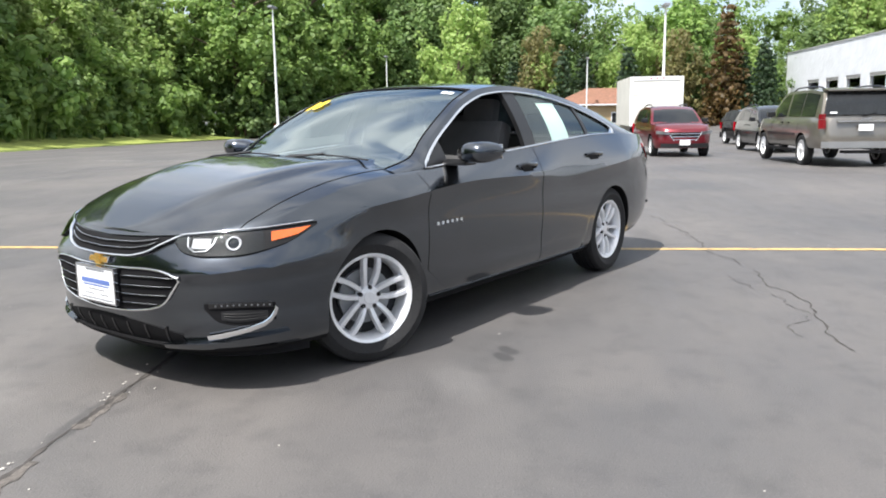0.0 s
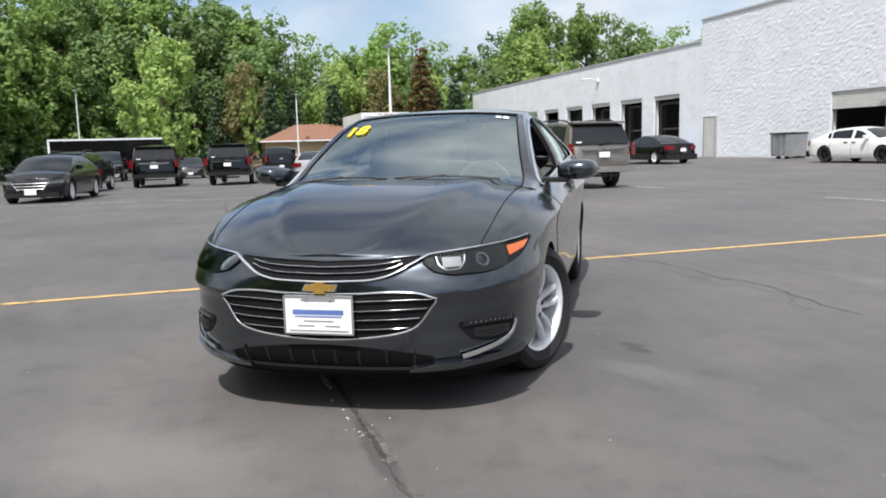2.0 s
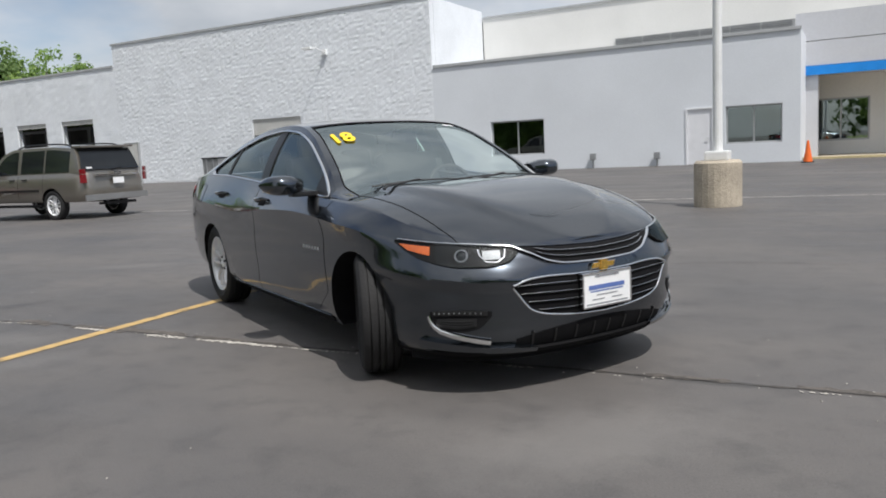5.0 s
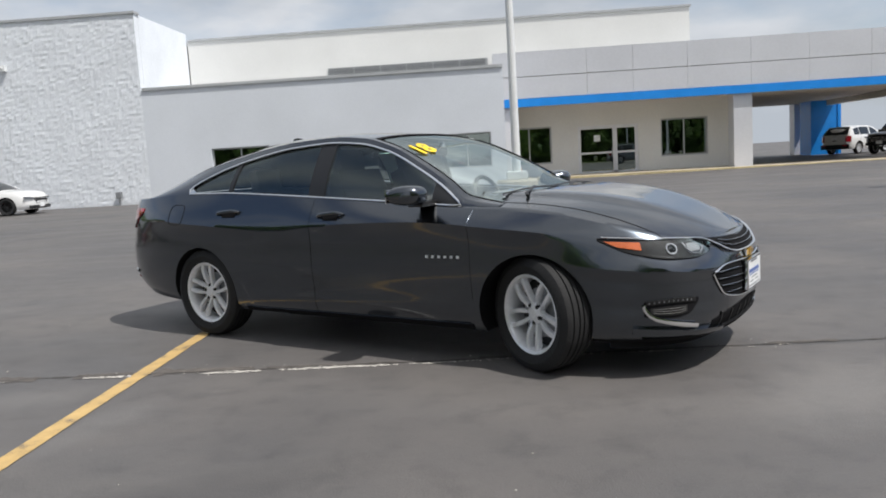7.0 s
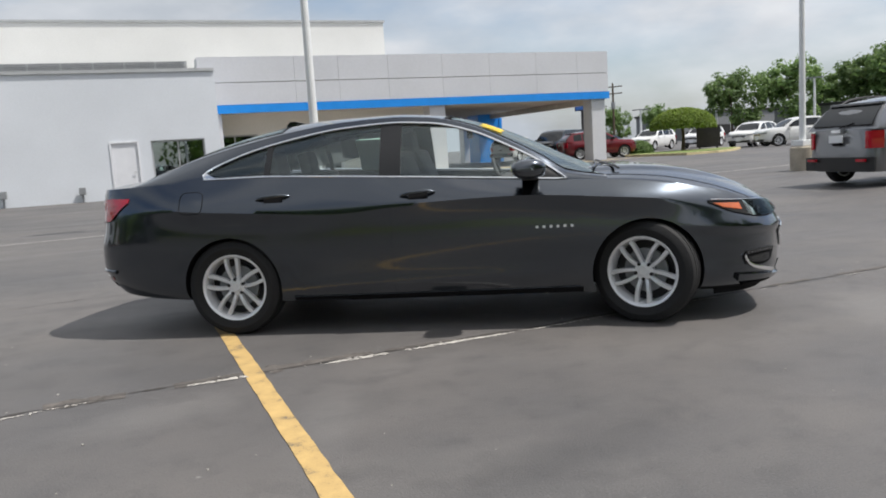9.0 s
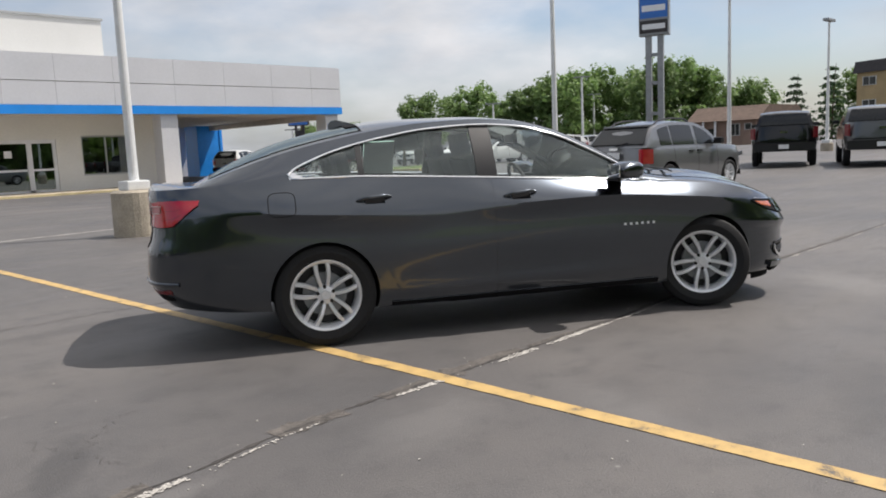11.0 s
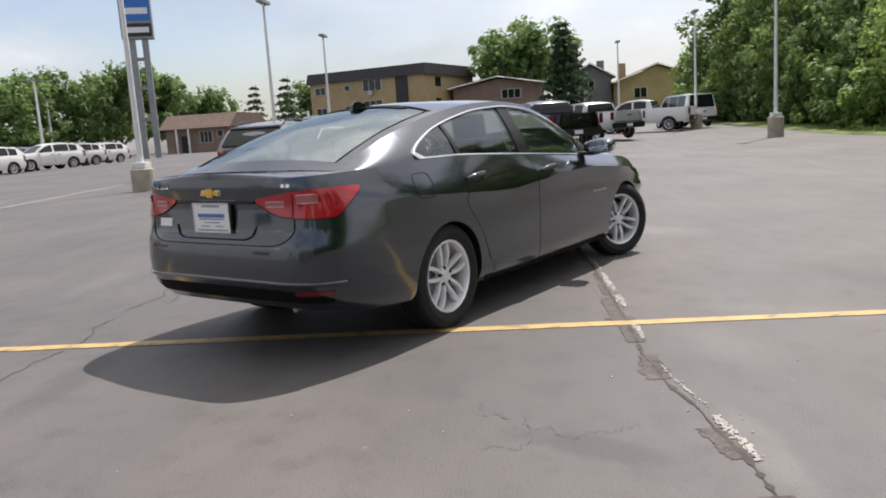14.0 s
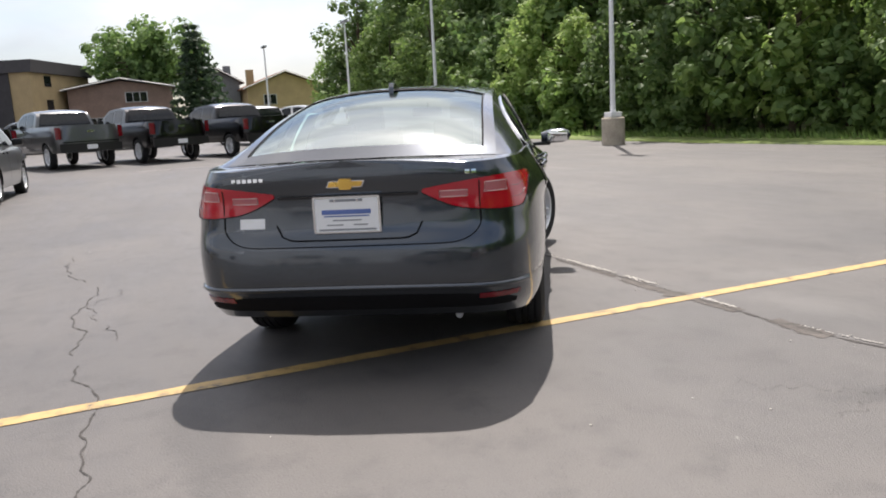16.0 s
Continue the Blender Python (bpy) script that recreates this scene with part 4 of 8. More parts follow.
SALOON = {
    "w": curve((0, 0.862), (0.08, 0.895), (0.16, 0.908), (0.28, 0.918), (0.40, 0.926), (0.48, 0.928), (0.58, 0.926), (0.68, 0.920), (0.77, 0.910), (0.84, 0.894), (0.92, 0.868), (1, 0.838)),
    "xf": curve((0, 2.30), (0.10, 2.352), (0.30, 2.385), (0.58, 2.395), (0.78, 2.378), (0.92, 2.345), (1, 2.30)),
    "xr": curve((0, -2.43), (0.12, -2.51), (0.25, -2.545), (0.45, -2.535), (0.62, -2.50), (0.80, -2.49), (0.93, -2.505), (1, -2.50)),
    "zb": curve((-2.5, 0.335), (-1.95, 0.27), (-1.0, 0.225), (1.0, 0.215), (1.9, 0.20), (2.4, 0.20)),
    "zs": curve((-2.5, 1.066), (-2.1, 1.078), (-1.6, 1.094), (-1.2, 1.092), (-1.0, 1.084), (-0.25, 1.040), (0.54, 0.988), (0.92, 0.962), (1.22, 0.950), (1.52, 0.918), (1.83, 0.850), (2.1, 0.778), (2.32, 0.728)),
    "front": (0.9, 5.0, 0.40, 0.0), "rear": (-1.6, 2.6, 0.120, 0.035),
}
CREASE = curve((-2.1, 0.924), (-1.4, 0.868), (-0.77, 0.836), (-0.22, 0.860), (0.54, 0.880), (1.26, 0.838), (1.9, 0.765))
FOLD = 28 / 36


def crease_z(x):
    """Height of the fold along the flank; at the ends it joins the even spacing of the levels."""
    zb, zs = SALOON["zb"](x), SALOON["zs"](x)
    even = zb + (zs - zb) * FOLD
    far = min(1, max(0, (abs(x + 0.1) - 1.6) / 0.4))
    return CREASE(x) * (1 - far) + even * far


def saloon_level(x, k):
    """Height of a level of the skin, so that one level runs along the fold."""
    zb, zs, zc = SALOON["zb"](x), SALOON["zs"](x), crease_z(x)
    return zb + (zc - zb) * k / FOLD if k < FOLD else zc + (zs - zc) * (k - FOLD) / (1 - FOLD)


HOOD = curve((0.95, 1.035), (1.3, 1.031), (1.55, 1.008), (1.75, 0.972), (1.95, 0.917), (2.12, 0.848), (2.25, 0.775), (2.32, 0.732))


def saloon_top(x, f, ys, zs):
    """Height of the upper skin: bonnet, cabin tub and boot lid."""
    y = f * ys
    if x > 0.95:
        zc = max(HOOD(x), zs)
        fc = 0.70 - 0.26 * min(1, max(0, (x - 1.0) / 1.2))
        ridge = 0.017 * math.exp(-((f - fc) / (0.055 if f > fc else 0.22)) ** 2) * min(1, max(0, (2.32 - x) / 0.5))
        return zs + (zc - zs) * (1 - f ** 2.6) + ridge
    if -1.05 < x < 0.42 and f < 0.84:
        return 0.50
    if 0.42 <= x <= 0.95:
        return min(zs, 0.985) - 0.01 * (1 - f)
    if x <= -2.15:
        lip = 0.022 * min(1, max(0, (-2.3 - x) / 0.2))
        return zs + (0.012 + lip) * (1 - f ** 2.4)
    return zs - 0.012 * (1 - f)


def saloon_crease(x, z, zs):
    """Swell of the flank along its fold, and the hollow above the sill."""
    zc = crease_z(x)
    d = 1 - (z - zc) / max(0.05, zs - zc) if z > zc else max(0, 1 - (zc - z) / 0.15) ** 2
    fade = min(1, max(0, (1.75 - x) / 0.5)) * min(1, max(0, (x + 2.15) / 0.5))
    fade *= 1 - 0.55 * math.exp(-((x + 0.55) / 0.35) ** 2)
    low = 0.012 * math.exp(-((z - 0.33 - 0.02 * x) / 0.055) ** 2) * min(1, max(0, (1.0 - x) / 0.6)) * min(1, max(0, (x + 1.1) / 0.3))
    wing = 0.020 * math.exp(-((x - 1.35) / 0.45) ** 2) + 0.012 * math.exp(-((x + 1.5) / 0.4) ** 2)
    return (0.034 + 0.7 * wing) * d * fade + low


SALOON["top"] = saloon_top
SALOON["crease"] = saloon_crease
SALOON["level"] = saloon_level


def saloon_nose(x, y, z):
    """The fold across the bumper below the lamps, the hollow under it and the lip at the foot."""
    u = math.degrees(math.atan2(y, x - 1.2))
    w = min(1, max(0, (u - 17) / 9)) * min(1, max(0, (66 - u) / 12))
    zf = 0.575 + 0.0012 * (u - 25)
    if z > zf:
        d = 0.020 * max(0, 1 - (z - zf) / 0.085)
    else:
        d = 0.020 - 0.032 * min(1, (zf - z) / 0.055)
    if z < 0.40:
        d = -0.012 * max(0, (z - 0.34) / 0.06) if z > 0.34 else 0.008 * min(1, (0.34 - z) / 0.06)
    a = radians(u)
    return x + math.cos(a) * d * w, y + math.sin(a) * d * w


SALOON["nose"] = saloon_nose
RAIL_Z = curve((-2.2, 1.080), (-1.9, 1.182), (-1.6, 1.272), (-1.25, 1.350), (-0.96, 1.402), (-0.63, 1.440), (-0.27, 1.452), (0.01, 1.432), (0.28, 1.362), (0.55, 1.235), (0.77, 1.110), (0.93, 1.005), (1.18, 0.968))
RAIL_Y = curve((-2.2, 0.70), (-1.9, 0.68), (-1.6, 0.655), (-1.25, 0.63), (-0.96, 0.612), (-0.3, 0.60), (0.01, 0.608), (0.28, 0.64), (0.55, 0.69), (0.77, 0.735), (0.93, 0.775), (1.18, 0.80))
ROOF_Z = curve((-2.2, 1.092), (-1.95, 1.228), (-1.56, 1.370), (-1.17, 1.450), (-0.8, 1.484), (-0.35, 1.487), (0.08, 1.452), (0.3, 1.398), (0.51, 1.320), (0.72, 1.224), (0.92, 1.124), (1.18, 1.008))
DLO_Z = curve((-1.62, 1.112), (-1.57, 1.156), (-1.45, 1.212), (-1.25, 1.280), (-0.96, 1.345), (-0.63, 1.394), (-0.27, 1.411), (0.01, 1.392), (0.28, 1.326), (0.55, 1.203), (0.77, 1.080), (0.92, 0.972))
BELT_Z = lambda x: SALOON["zs"](x) + 0.006


def side_point(x, z, sgn=1):
    """A point on the upper side between shoulder and roof rail."""
    zb, zr, yr = BELT_Z(x) - 0.012, RAIL_Z(x), RAIL_Y(x)
    yb = contour_at(x) - 0.012
    u = 0 if zr - zb < 0.01 else max(0, min(1, (z - zb) / (zr - zb)))
    return Vector((x, sgn * (yb + (yr - yb) * u ** 1.15 + 0.012 * math.sin(math.pi * u)), z))


def contour_at(x):
    """Half width of the shoulder at x."""
    lo, hi = 0.0, 1.0
    for _ in range(24):
        mid = (lo + hi) / 2
        if contour_point(SALOON, "S", mid, 1)[0] < x:
            lo = mid
        else:
            hi = mid
    return contour_point(SALOON, "S", lo, 1)[1]


def roof_point(x, f):
    """A point across the roof; f from -1 to 1 between the rails."""
    zr, zc, yr = RAIL_Z(x), max(ROOF_Z(x), RAIL_Z(x)), RAIL_Y(x)
    return Vector((x, f * yr, zr + (zc - zr) * (1 - abs(f) ** 2.6)))


def span(a, b, n):
    return [a + (b - a) * i / n for i in range(n + 1)]


def mirror_pod():
    """A smooth tapered pod, flat behind, rounded in front."""
    rings = []
    for i in range(13):
        u = i / 12
        y = 0.895 + 0.205 * u
        k = math.sqrt(max(0.0, 1 - max(0, (u - 0.55) / 0.45) ** 2.6)) * (0.62 + 0.38 * min(1, u / 0.35)) + 0.03
        xr, xf, zc, hz = 0.58 + 0.03 * (1 - k), 0.58 + 0.205 * k, 1.046 + 0.008 * u, 0.060 * k
        rings.append([Vector((xr + (xf - xr) * (0.5 + 0.5 * math.copysign(abs(math.cos(q)) ** 0.75, math.cos(q))), y, zc + hz * math.copysign(abs(math.sin(q)) ** 0.75, math.sin(q)))) for q in span(0, 2 * math.pi, 20)[:-1]])
    b = bmesh.new()
    vs = [[b.verts.new(p) for p in r] for r in rings]
    for a, c in zip(vs, vs[1:]):
        for j in range(20):
            b.faces.new((a[j], a[(j + 1) % 20], c[(j + 1) % 20], c[j]))
    b.faces.new(vs[0])
    b.faces.new(vs[-1])
    bmesh.ops.recalc_face_normals(b, faces=b.faces)
    return soft(bm_mesh("door_mirror", b), 0.9)


def build_saloon():
    car = thing("saloon_car", "dark grey metallic saloon car with its front wheels turned", "car", pose(0, 0, 0, 0, 0, -30))
    qs = [0, 0.03, 0.07, 0.12, 0.155, 0.165, 0.2, 0.25, 0.29, 0.33, 0.37, 0.41, 0.45, 0.49, 0.53, 0.57, 0.61, 0.66, 0.72, 0.80, 0.90, 1.0]
    bm = shell(SALOON, 26, 92, 36, qs)
    arches = []
    for x in (1.4145, -1.4145):
        for s in (1, -1):
            c = lathe([(ARCH, 0.50 * s), (ARCH, 1.15 * s)], 48)
            c.verts.ensure_lookup_table()
            c.faces.new([c.verts[i] for i in range(48)])
            c.faces.new([c.verts[48 + i] for i in range(48)])
            bmesh.ops.translate(c, verts=c.verts, vec=(x, 0, 0.338))
            arches.append(c)
    me = cut(bm, arches, "body_shell")
    me.materials.clear()
    for k in ("paint_grey", "matt", "cabin"):
        me.materials.append(M[k])
    for p in me.polygons:
        c, nrm = p.center, p.normal
        in_arch = any(math.hypot(c.x - x, c.z - 0.338) < ARCH + 0.004 and abs(c.y) < 0.93 for x in (1.4145, -1.4145)) and (abs(c.y) < 0.86 or abs(nrm.y) < 0.3)
        if in_arch or nrm.z < -0.9 or c.z < 0.5 * (SALOON["zb"](c.x) + SALOON["zb"](c.x)) + 0.01 and nrm.z < -0.5:
            p.material_index = 1
        elif -1.3 < c.x < 0.93 and abs(c.y) < contour_at(c.x) - 0.05:
            p.material_index = 2
    soft(me, 0.55)
    part("body_shell", me, None, car, "dark grey metallic lower body with wheel arches")
    hold = bmesh.new()
    hold.from_mesh(me)
    tree = BVHTree.FromBMesh(hold)

    def polar(phi, z, off=0.0, cx=1.2):
        """On the skin, at an angle about an upright axis at cx."""
        a = radians(phi)
        d = Vector((math.cos(a), math.sin(a), 0))
        p, n, _, _ = tree.ray_cast(Vector((cx, 0, z)) + d * 3, -d)
        return p + n * off

    def flank(x, z, off=0.0, sgn=1):
        p, n, _, _ = tree.ray_cast(Vector((x, 2 * sgn, z)), Vector((0, -sgn, 0)))
        return p + n * off if p else Vector((x, contour_at(x) * sgn, z))

    def panel(name, us, lo, hi, at, material, off, nz=6, thick=0.012, label="", parent=car, fold=None):
        def height(u, j):
            if not fold:
                return lo(u) + (hi(u) - lo(u)) * j / nz
            n, f = nz * 3 // 4, fold(u)
            return lo(u) + (f - lo(u)) * j / n if j < n else f + (hi(u) - f) * (j - n) / (nz - n)

        rows = [[at(u, height(u, j), off) for j in range(nz + 1)] for u in us]
        b = bmesh.new()
        b.from_mesh(grid_mesh(name, rows, smooth=False))
        bmesh.ops.remove_doubles(b, verts=b.verts, dist=1e-5)
        b.normal_update()
        mid = rows[len(rows) // 2][nz // 2]
        f = min(b.faces, key=lambda q: (q.calc_center_median() - mid).length)
        out = Vector((mid.x, mid.y, 0))
        if f.normal.dot(out) < 0:
            bmesh.ops.reverse_faces(b, faces=b.faces)
            b.normal_update()
        bmesh.ops.solidify(b, geom=b.faces[:], thickness=thick)
        bmesh.ops.recalc_face_normals(b, faces=b.faces)
        return part(name, soft(bm_mesh(name, b), 0.6), material, parent, label)

    def bead(name, pts, r, material, label="", flat=0.6, parent=car, closed=False):
        return part(name, soft(bm_mesh(name, ring_tube(pts, r, 8, flat=flat, closed=closed)), 0.9), material, parent, label)

    # doors, proud of the skin by a seam's depth
    for sgn in (1, -1):
        at = lambda x, z, off, s=sgn: flank(x, z, off, s)
        top = lambda x: BELT_Z(x) - 0.012
        door = panel("front_door", span(-0.245, 1.02, 26), lambda x: 0.262 + 0.35 * max(0, x - 0.80) ** 1.0 * 2.0, top, at, "paint_grey", 0.0025, 28, 0.008, fold=crease_z)
        panel("rear_door", span(-1.22, -0.255, 22), lambda x: 0.262 if x > -0.93 else 0.262 + 0.53 * min(1, (-0.93 - x) / 0.29) ** 0.62, top, at, "paint_grey", 0.0025, 28, 0.008, fold=crease_z)
        panel("sill", span(-0.98, 1.0, 24), lambda x: 0.222, lambda x: 0.256, at, "matt", 0.006, 3, 0.02, "black sill strip")
        bead("sill_trim", [flank(x, 0.262, 0.004, sgn) for x in span(-0.98, 0.98, 30)], 0.004, "paint_grey")
        for x0, z0 in ((-0.064, 0.915), (-1.07, 0.942)):
            h = part("door_handle", soft(bm_mesh("door_handle", ring_tube([flank(x, z0 + 0.003 * i, 0.034 if 0 < i < 5 else 0.006, sgn) for i, x in enumerate(span(x0 - 0.115, x0 + 0.115, 5))], [0.009, 0.013, 0.014, 0.014, 0.013, 0.009], 10, flat=1.0)), 1.0), "paint_grey", car, "body-coloured door handle")
            panel("handle_cup", span(x0 - 0.06, x0 + 0.07, 6), lambda x: z0 - 0.024, lambda x: z0 + 0.018, at, "matt", 0.0045, 3, 0.006, parent=h)
        for i in range(6):
            x = 0.715 + i * 0.045
            panel("badge_bar", span(x - 0.009, x + 0.009, 2), lambda q: 0.660, lambda q: 0.676, at, "alloy", 0.006, 2, 0.006, "small bright badge bar")
        # glass and side frames
        for nm, x0, x1, open_ in (("quarter_window", -1.565, -1.15, False), ("rear_door_window", -1.11, -0.335, False), ("front_door_window", -0.19, 0.70, sgn > 0)):
            if open_:
                continue
            rows = [[side_point(x, (BELT_Z(x) + 0.008) * (1 - j / 8) + (max(DLO_Z(x), BELT_Z(x) + 0.01)) * j / 8, sgn) + Vector((0, -0.008 * sgn, 0)) for j in range(9)] for x in span(x0, x1, 16)]
            g = part(nm, grid_mesh(nm, rows, sgn < 0), "glass_side", car, "lightly tinted side glass")
            g.visible_shadow = False
        for nm, x0, x1 in (("door_pillar", -0.335, -0.19), ("quarter_bar", -1.15, -1.11), ("mirror_sail", 0.70, 0.90)):
            rows = [[side_point(x, BELT_Z(x) * (1 - j / 8) + max(DLO_Z(x), BELT_Z(x) + 0.004) * j / 8, sgn) for j in range(9)] for x in span(x0, x1, 5)]
            part(nm, grid_mesh(nm, rows, sgn < 0, thick=0.03 if nm == "door_pillar" else 0.012), "plastic", car, "gloss black pillar trim")
        xs = span(-2.2, 1.18, 80)
        rows = [[side_point(x, z, sgn) for z in [max(DLO_Z(x), BELT_Z(x)) * (1 - j / 4) + RAIL_Z(x) * j / 4 for j in range(5)]] for x in span(-1.6, 0.92, 60)]
        part("roof_rail", grid_mesh("roof_rail", rows, sgn < 0), "paint_grey", car)
        rows = [[side_point(x, (BELT_Z(x) - 0.012) * (1 - j / 8) + RAIL_Z(x) * j / 8, sgn) for j in range(9)] for x in span(-2.2, -1.6, 14)]
        part("rear_pillar", grid_mesh("rear_pillar", rows, sgn < 0), "paint_grey", car)
        rows = [[side_point(x, (BELT_Z(x) - 0.012) * (1 - j / 3) + RAIL_Z(x) * j / 3, sgn) for j in range(4)] for x in span(0.92, 1.18, 6)]
        part("scuttle_corner", grid_mesh("scuttle_corner", rows, sgn < 0), "paint_grey", car)
        # bright trim round the side glass
        up = [side_point(x, DLO_Z(x), sgn) + Vector((0, 0.006 * sgn, 0)) for x in span(-1.60, 0.92, 70)]
        dn = [side_point(x, BELT_Z(x), sgn) + Vector((0, 0.008 * sgn, 0)) for x in span(0.92, -1.58, 50)]
        bead("window_trim", up + dn[1:], 0.0105, "chrome", "chrome strip round the side windows", 0.8, closed=True)
        wedge = [[side_point(x, (BELT_Z(x) + 0.0) * (1 - j / 3) + min(DLO_Z(x) - 0.002, BELT_Z(x) + 0.05 * max(0, (-1.49 - x) / 0.1)) * j / 3, sgn) + Vector((0, 0.007 * sgn, 0)) for j in range(4)] for x in span(-1.595, -1.49, 6)]
        part("window_trim_end", grid_mesh("window_trim_end", wedge, sgn < 0), "chrome", car)
        # mirror
        mr = part("door_mirror", mirror_pod(), "paint_grey", car, "grey door mirror")
        mr.matrix_basis = (Matrix.Identity(4) if sgn > 0 else Matrix.Scale(-1, 4, (0, 1, 0))) @ pose(0, 0.86, 0) @ Matrix.Diagonal((1, 1.22, 1, 1)) @ pose(0, -0.86, 0)
        part("mirror_glass", soft(bm_mesh("mirror_glass", box(0.573, 0.579, 0.94, 1.075, 1.008, 1.092, bevel=0.002)), 0.9), "mirror", mr)
        part("mirror_base", soft(bm_mesh("mirror_base", box(0.63, 0.74, 0.80, 0.96, 0.975, 1.006, bevel=0.014)), 0.9), "plastic", mr, "gloss black mirror foot")
        part("mirror_indicator", ring_tube([(0.765, 0.98, 1.045), (0.745, 1.05, 1.048), (0.70, 1.088, 1.05)], 0.006, 6), "lens", mr)

    # roof and screens
    edge = [-1, -0.955, -0.93]
    fs = span(-0.93, 0.93, 20)
    mid = span(-1.08, 0.10, 34)
    part("roof", grid_mesh("roof", [[roof_point(x, f) for f in edge[:-1] + fs + [0.955, 1]] for x in mid], True, thick=0.02), "paint_grey", car)
    part("headliner", grid_mesh("headliner", [[roof_point(x, f * 0.97) - Vector((0, 0, 0.035)) for f in fs] for x in mid], False), "headliner", car, "pale grey headliner")
    for sgn in (1, -1):
        for nm, a, b, across in (("windscreen_pillar", 0.10, 1.18, (0.93, 0.955, 1)), ("rear_screen_pillar", -2.2, -1.08, (0.90, 0.92, 0.94, 0.96, 0.98, 1))):
            part(nm, grid_mesh(nm, [[roof_point(x, sgn * f) for f in across] for x in span(a, b, 30)], sgn > 0, thick=0.015), "paint_grey", car)
    ws = part("windscreen", grid_mesh("windscreen", [[roof_point(x, f) - Vector((0, 0, 0.004)) for f in fs] for x in span(0.10, 1.165, 30)], True), "glass_front", car, "clear windscreen reflecting the sky")
    rw = part("rear_window", grid_mesh("rear_window", [[roof_point(x, f * 0.972) - Vector((0, 0, 0.004)) for f in fs] for x in span(-2.10, -1.08, 30)], True), "glass_rear", car, "lightly tinted rear window reflecting the sky")
    ws.visible_shadow = rw.visible_shadow = False
    part("rear_deck_panel", grid_mesh("rear_deck_panel", [[roof_point(x, f * 0.970) for f in fs] for x in span(-2.2, -2.10, 6)], True), "paint_grey", car)
    for x0, x1, f0 in ((0.10, 0.135, 0.93), (-1.16, -1.08, 0.62)):
        part("screen_band", grid_mesh("screen_band", [[roof_point(x, f * f0 / 0.93) + Vector((0, 0, 0.002)) for f in fs] for x in span(x0, x1, 3)], True), "matt", car, "black ceramic band")
    bead("screen_seal", [roof_point(0.105, f) + Vector((0, 0, 0.001)) for f in fs], 0.005, "matt")
    bead("screen_seal", [roof_point(-1.08, f) + Vector((0, 0, 0.001)) for f in fs], 0.005, "matt")
    for s in (1, -1):
        bead("screen_seal", [roof_point(x, 0.905 * s) + Vector((0, 0, 0.001)) for x in span(-2.10, -1.08, 20)], 0.005, "matt")
        bead("screen_seal", [roof_point(x, 0.93 * s) + Vector((0, 0, 0.001)) for x in span(0.10, 1.165, 20)], 0.005, "matt")
    # bonnet edges and scuttle
    for s in (1, -1):
        pts = []
        for x in span(1.12, 2.14, 26):
            yb = 0.735 - 0.05 * max(0, (x - 1.12)) ** 1.5 - 0.30 * max(0, x - 1.9) ** 2
            p, n, _, _ = tree.ray_cast(Vector((x, yb * s, 2)), Vector((0, 0, -1)))
            pts.append(p + Vector((0, 0, 0.0005)))
        bead("bonnet_seam", pts, 0.0032, "matt")
    part("scuttle", grid_mesh("scuttle", [[Vector((x - 0.10 * abs(f) ** 2, f * 0.72, 1.022 - (0.018 if x > 1.18 else 0) - 0.035 * abs(f) ** 2)) for f in span(-1, 1, 16)] for x in span(1.10, 1.24, 4)], True), "matt", car, "black scuttle panel")
    for y0, y1, lift in ((0.62, -0.02, 0.0), (-0.05, -0.62, 0.0)):
        pts = [Vector((1.20 - 0.10 * abs(y) ** 2 - 0.06 * (i / 8), y, 1.034 - 0.03 * abs(y) ** 2 + lift + 0.012 * math.sin(math.pi * i / 8))) for i, y in enumerate(span(y0, y1, 8))]
        wp = bead("wiper", pts, 0.008, "plastic", "black windscreen wiper")
        bead("wiper_arm", [pts[4] + Vector((0.01, 0, 0.008)), Vector((1.25, y1 + 0.02, 1.025)), Vector((1.27, y1 - 0.01, 1.01))], 0.011, "plastic", parent=wp)
    # aerial fin
    fin = prism([(-1.34, 1.380), (-1.335, 1.428), (-1.31, 1.452), (-1.27, 1.456), (-1.20, 1.438), (-1.06, 1.402), (-1.06, 1.38)], -0.015, 0.015)
    bmesh.ops.recalc_face_normals(fin, faces=fin.faces)
    part("roof_aerial", fin, "paint_grey", car, m=pose(0.10, 0, 0.045))

    # nose
    sym = lambda f: (lambda u: f(abs(u)))
    up_bot = sym(curve((0, 0.634), (10, 0.640), (15, 0.658), (19, 0.694), (22.5, 0.724)))
    up_top = sym(curve((0, 0.708), (12, 0.716), (22.5, 0.729)))
    nose = lambda u, z, off: polar(u, z, off)
    gr = panel("upper_grille", span(-22.3, 22.3, 44), up_bot, up_top, nose, "matt", 0.003, 6, 0.01, "black upper grille")
    for k in (0.34, 0.68):
        bead("grille_bar", [nose(u, up_bot(u) * (1 - k) + up_top(u) * k, 0.008) for u in span(-18, 18, 40)], 0.0045, "matt", parent=gr)
        bead("grille_bar_edge", [nose(u, up_bot(u) * (1 - k) + up_top(u) * k + 0.003, 0.013) for u in span(-18, 18, 40)], 0.0022, "chrome", parent=gr)
    bead("bonnet_edge", [nose(u, up_top(u) + 0.006, 0.003) for u in span(-22.3, 22.3, 50)], 0.005, "paint_grey", flat=0.9)
    lampz_top = curve((22, 0.726), (26, 0.735), (38, 0.754), (48, 0.768), (55.5, 0.778))
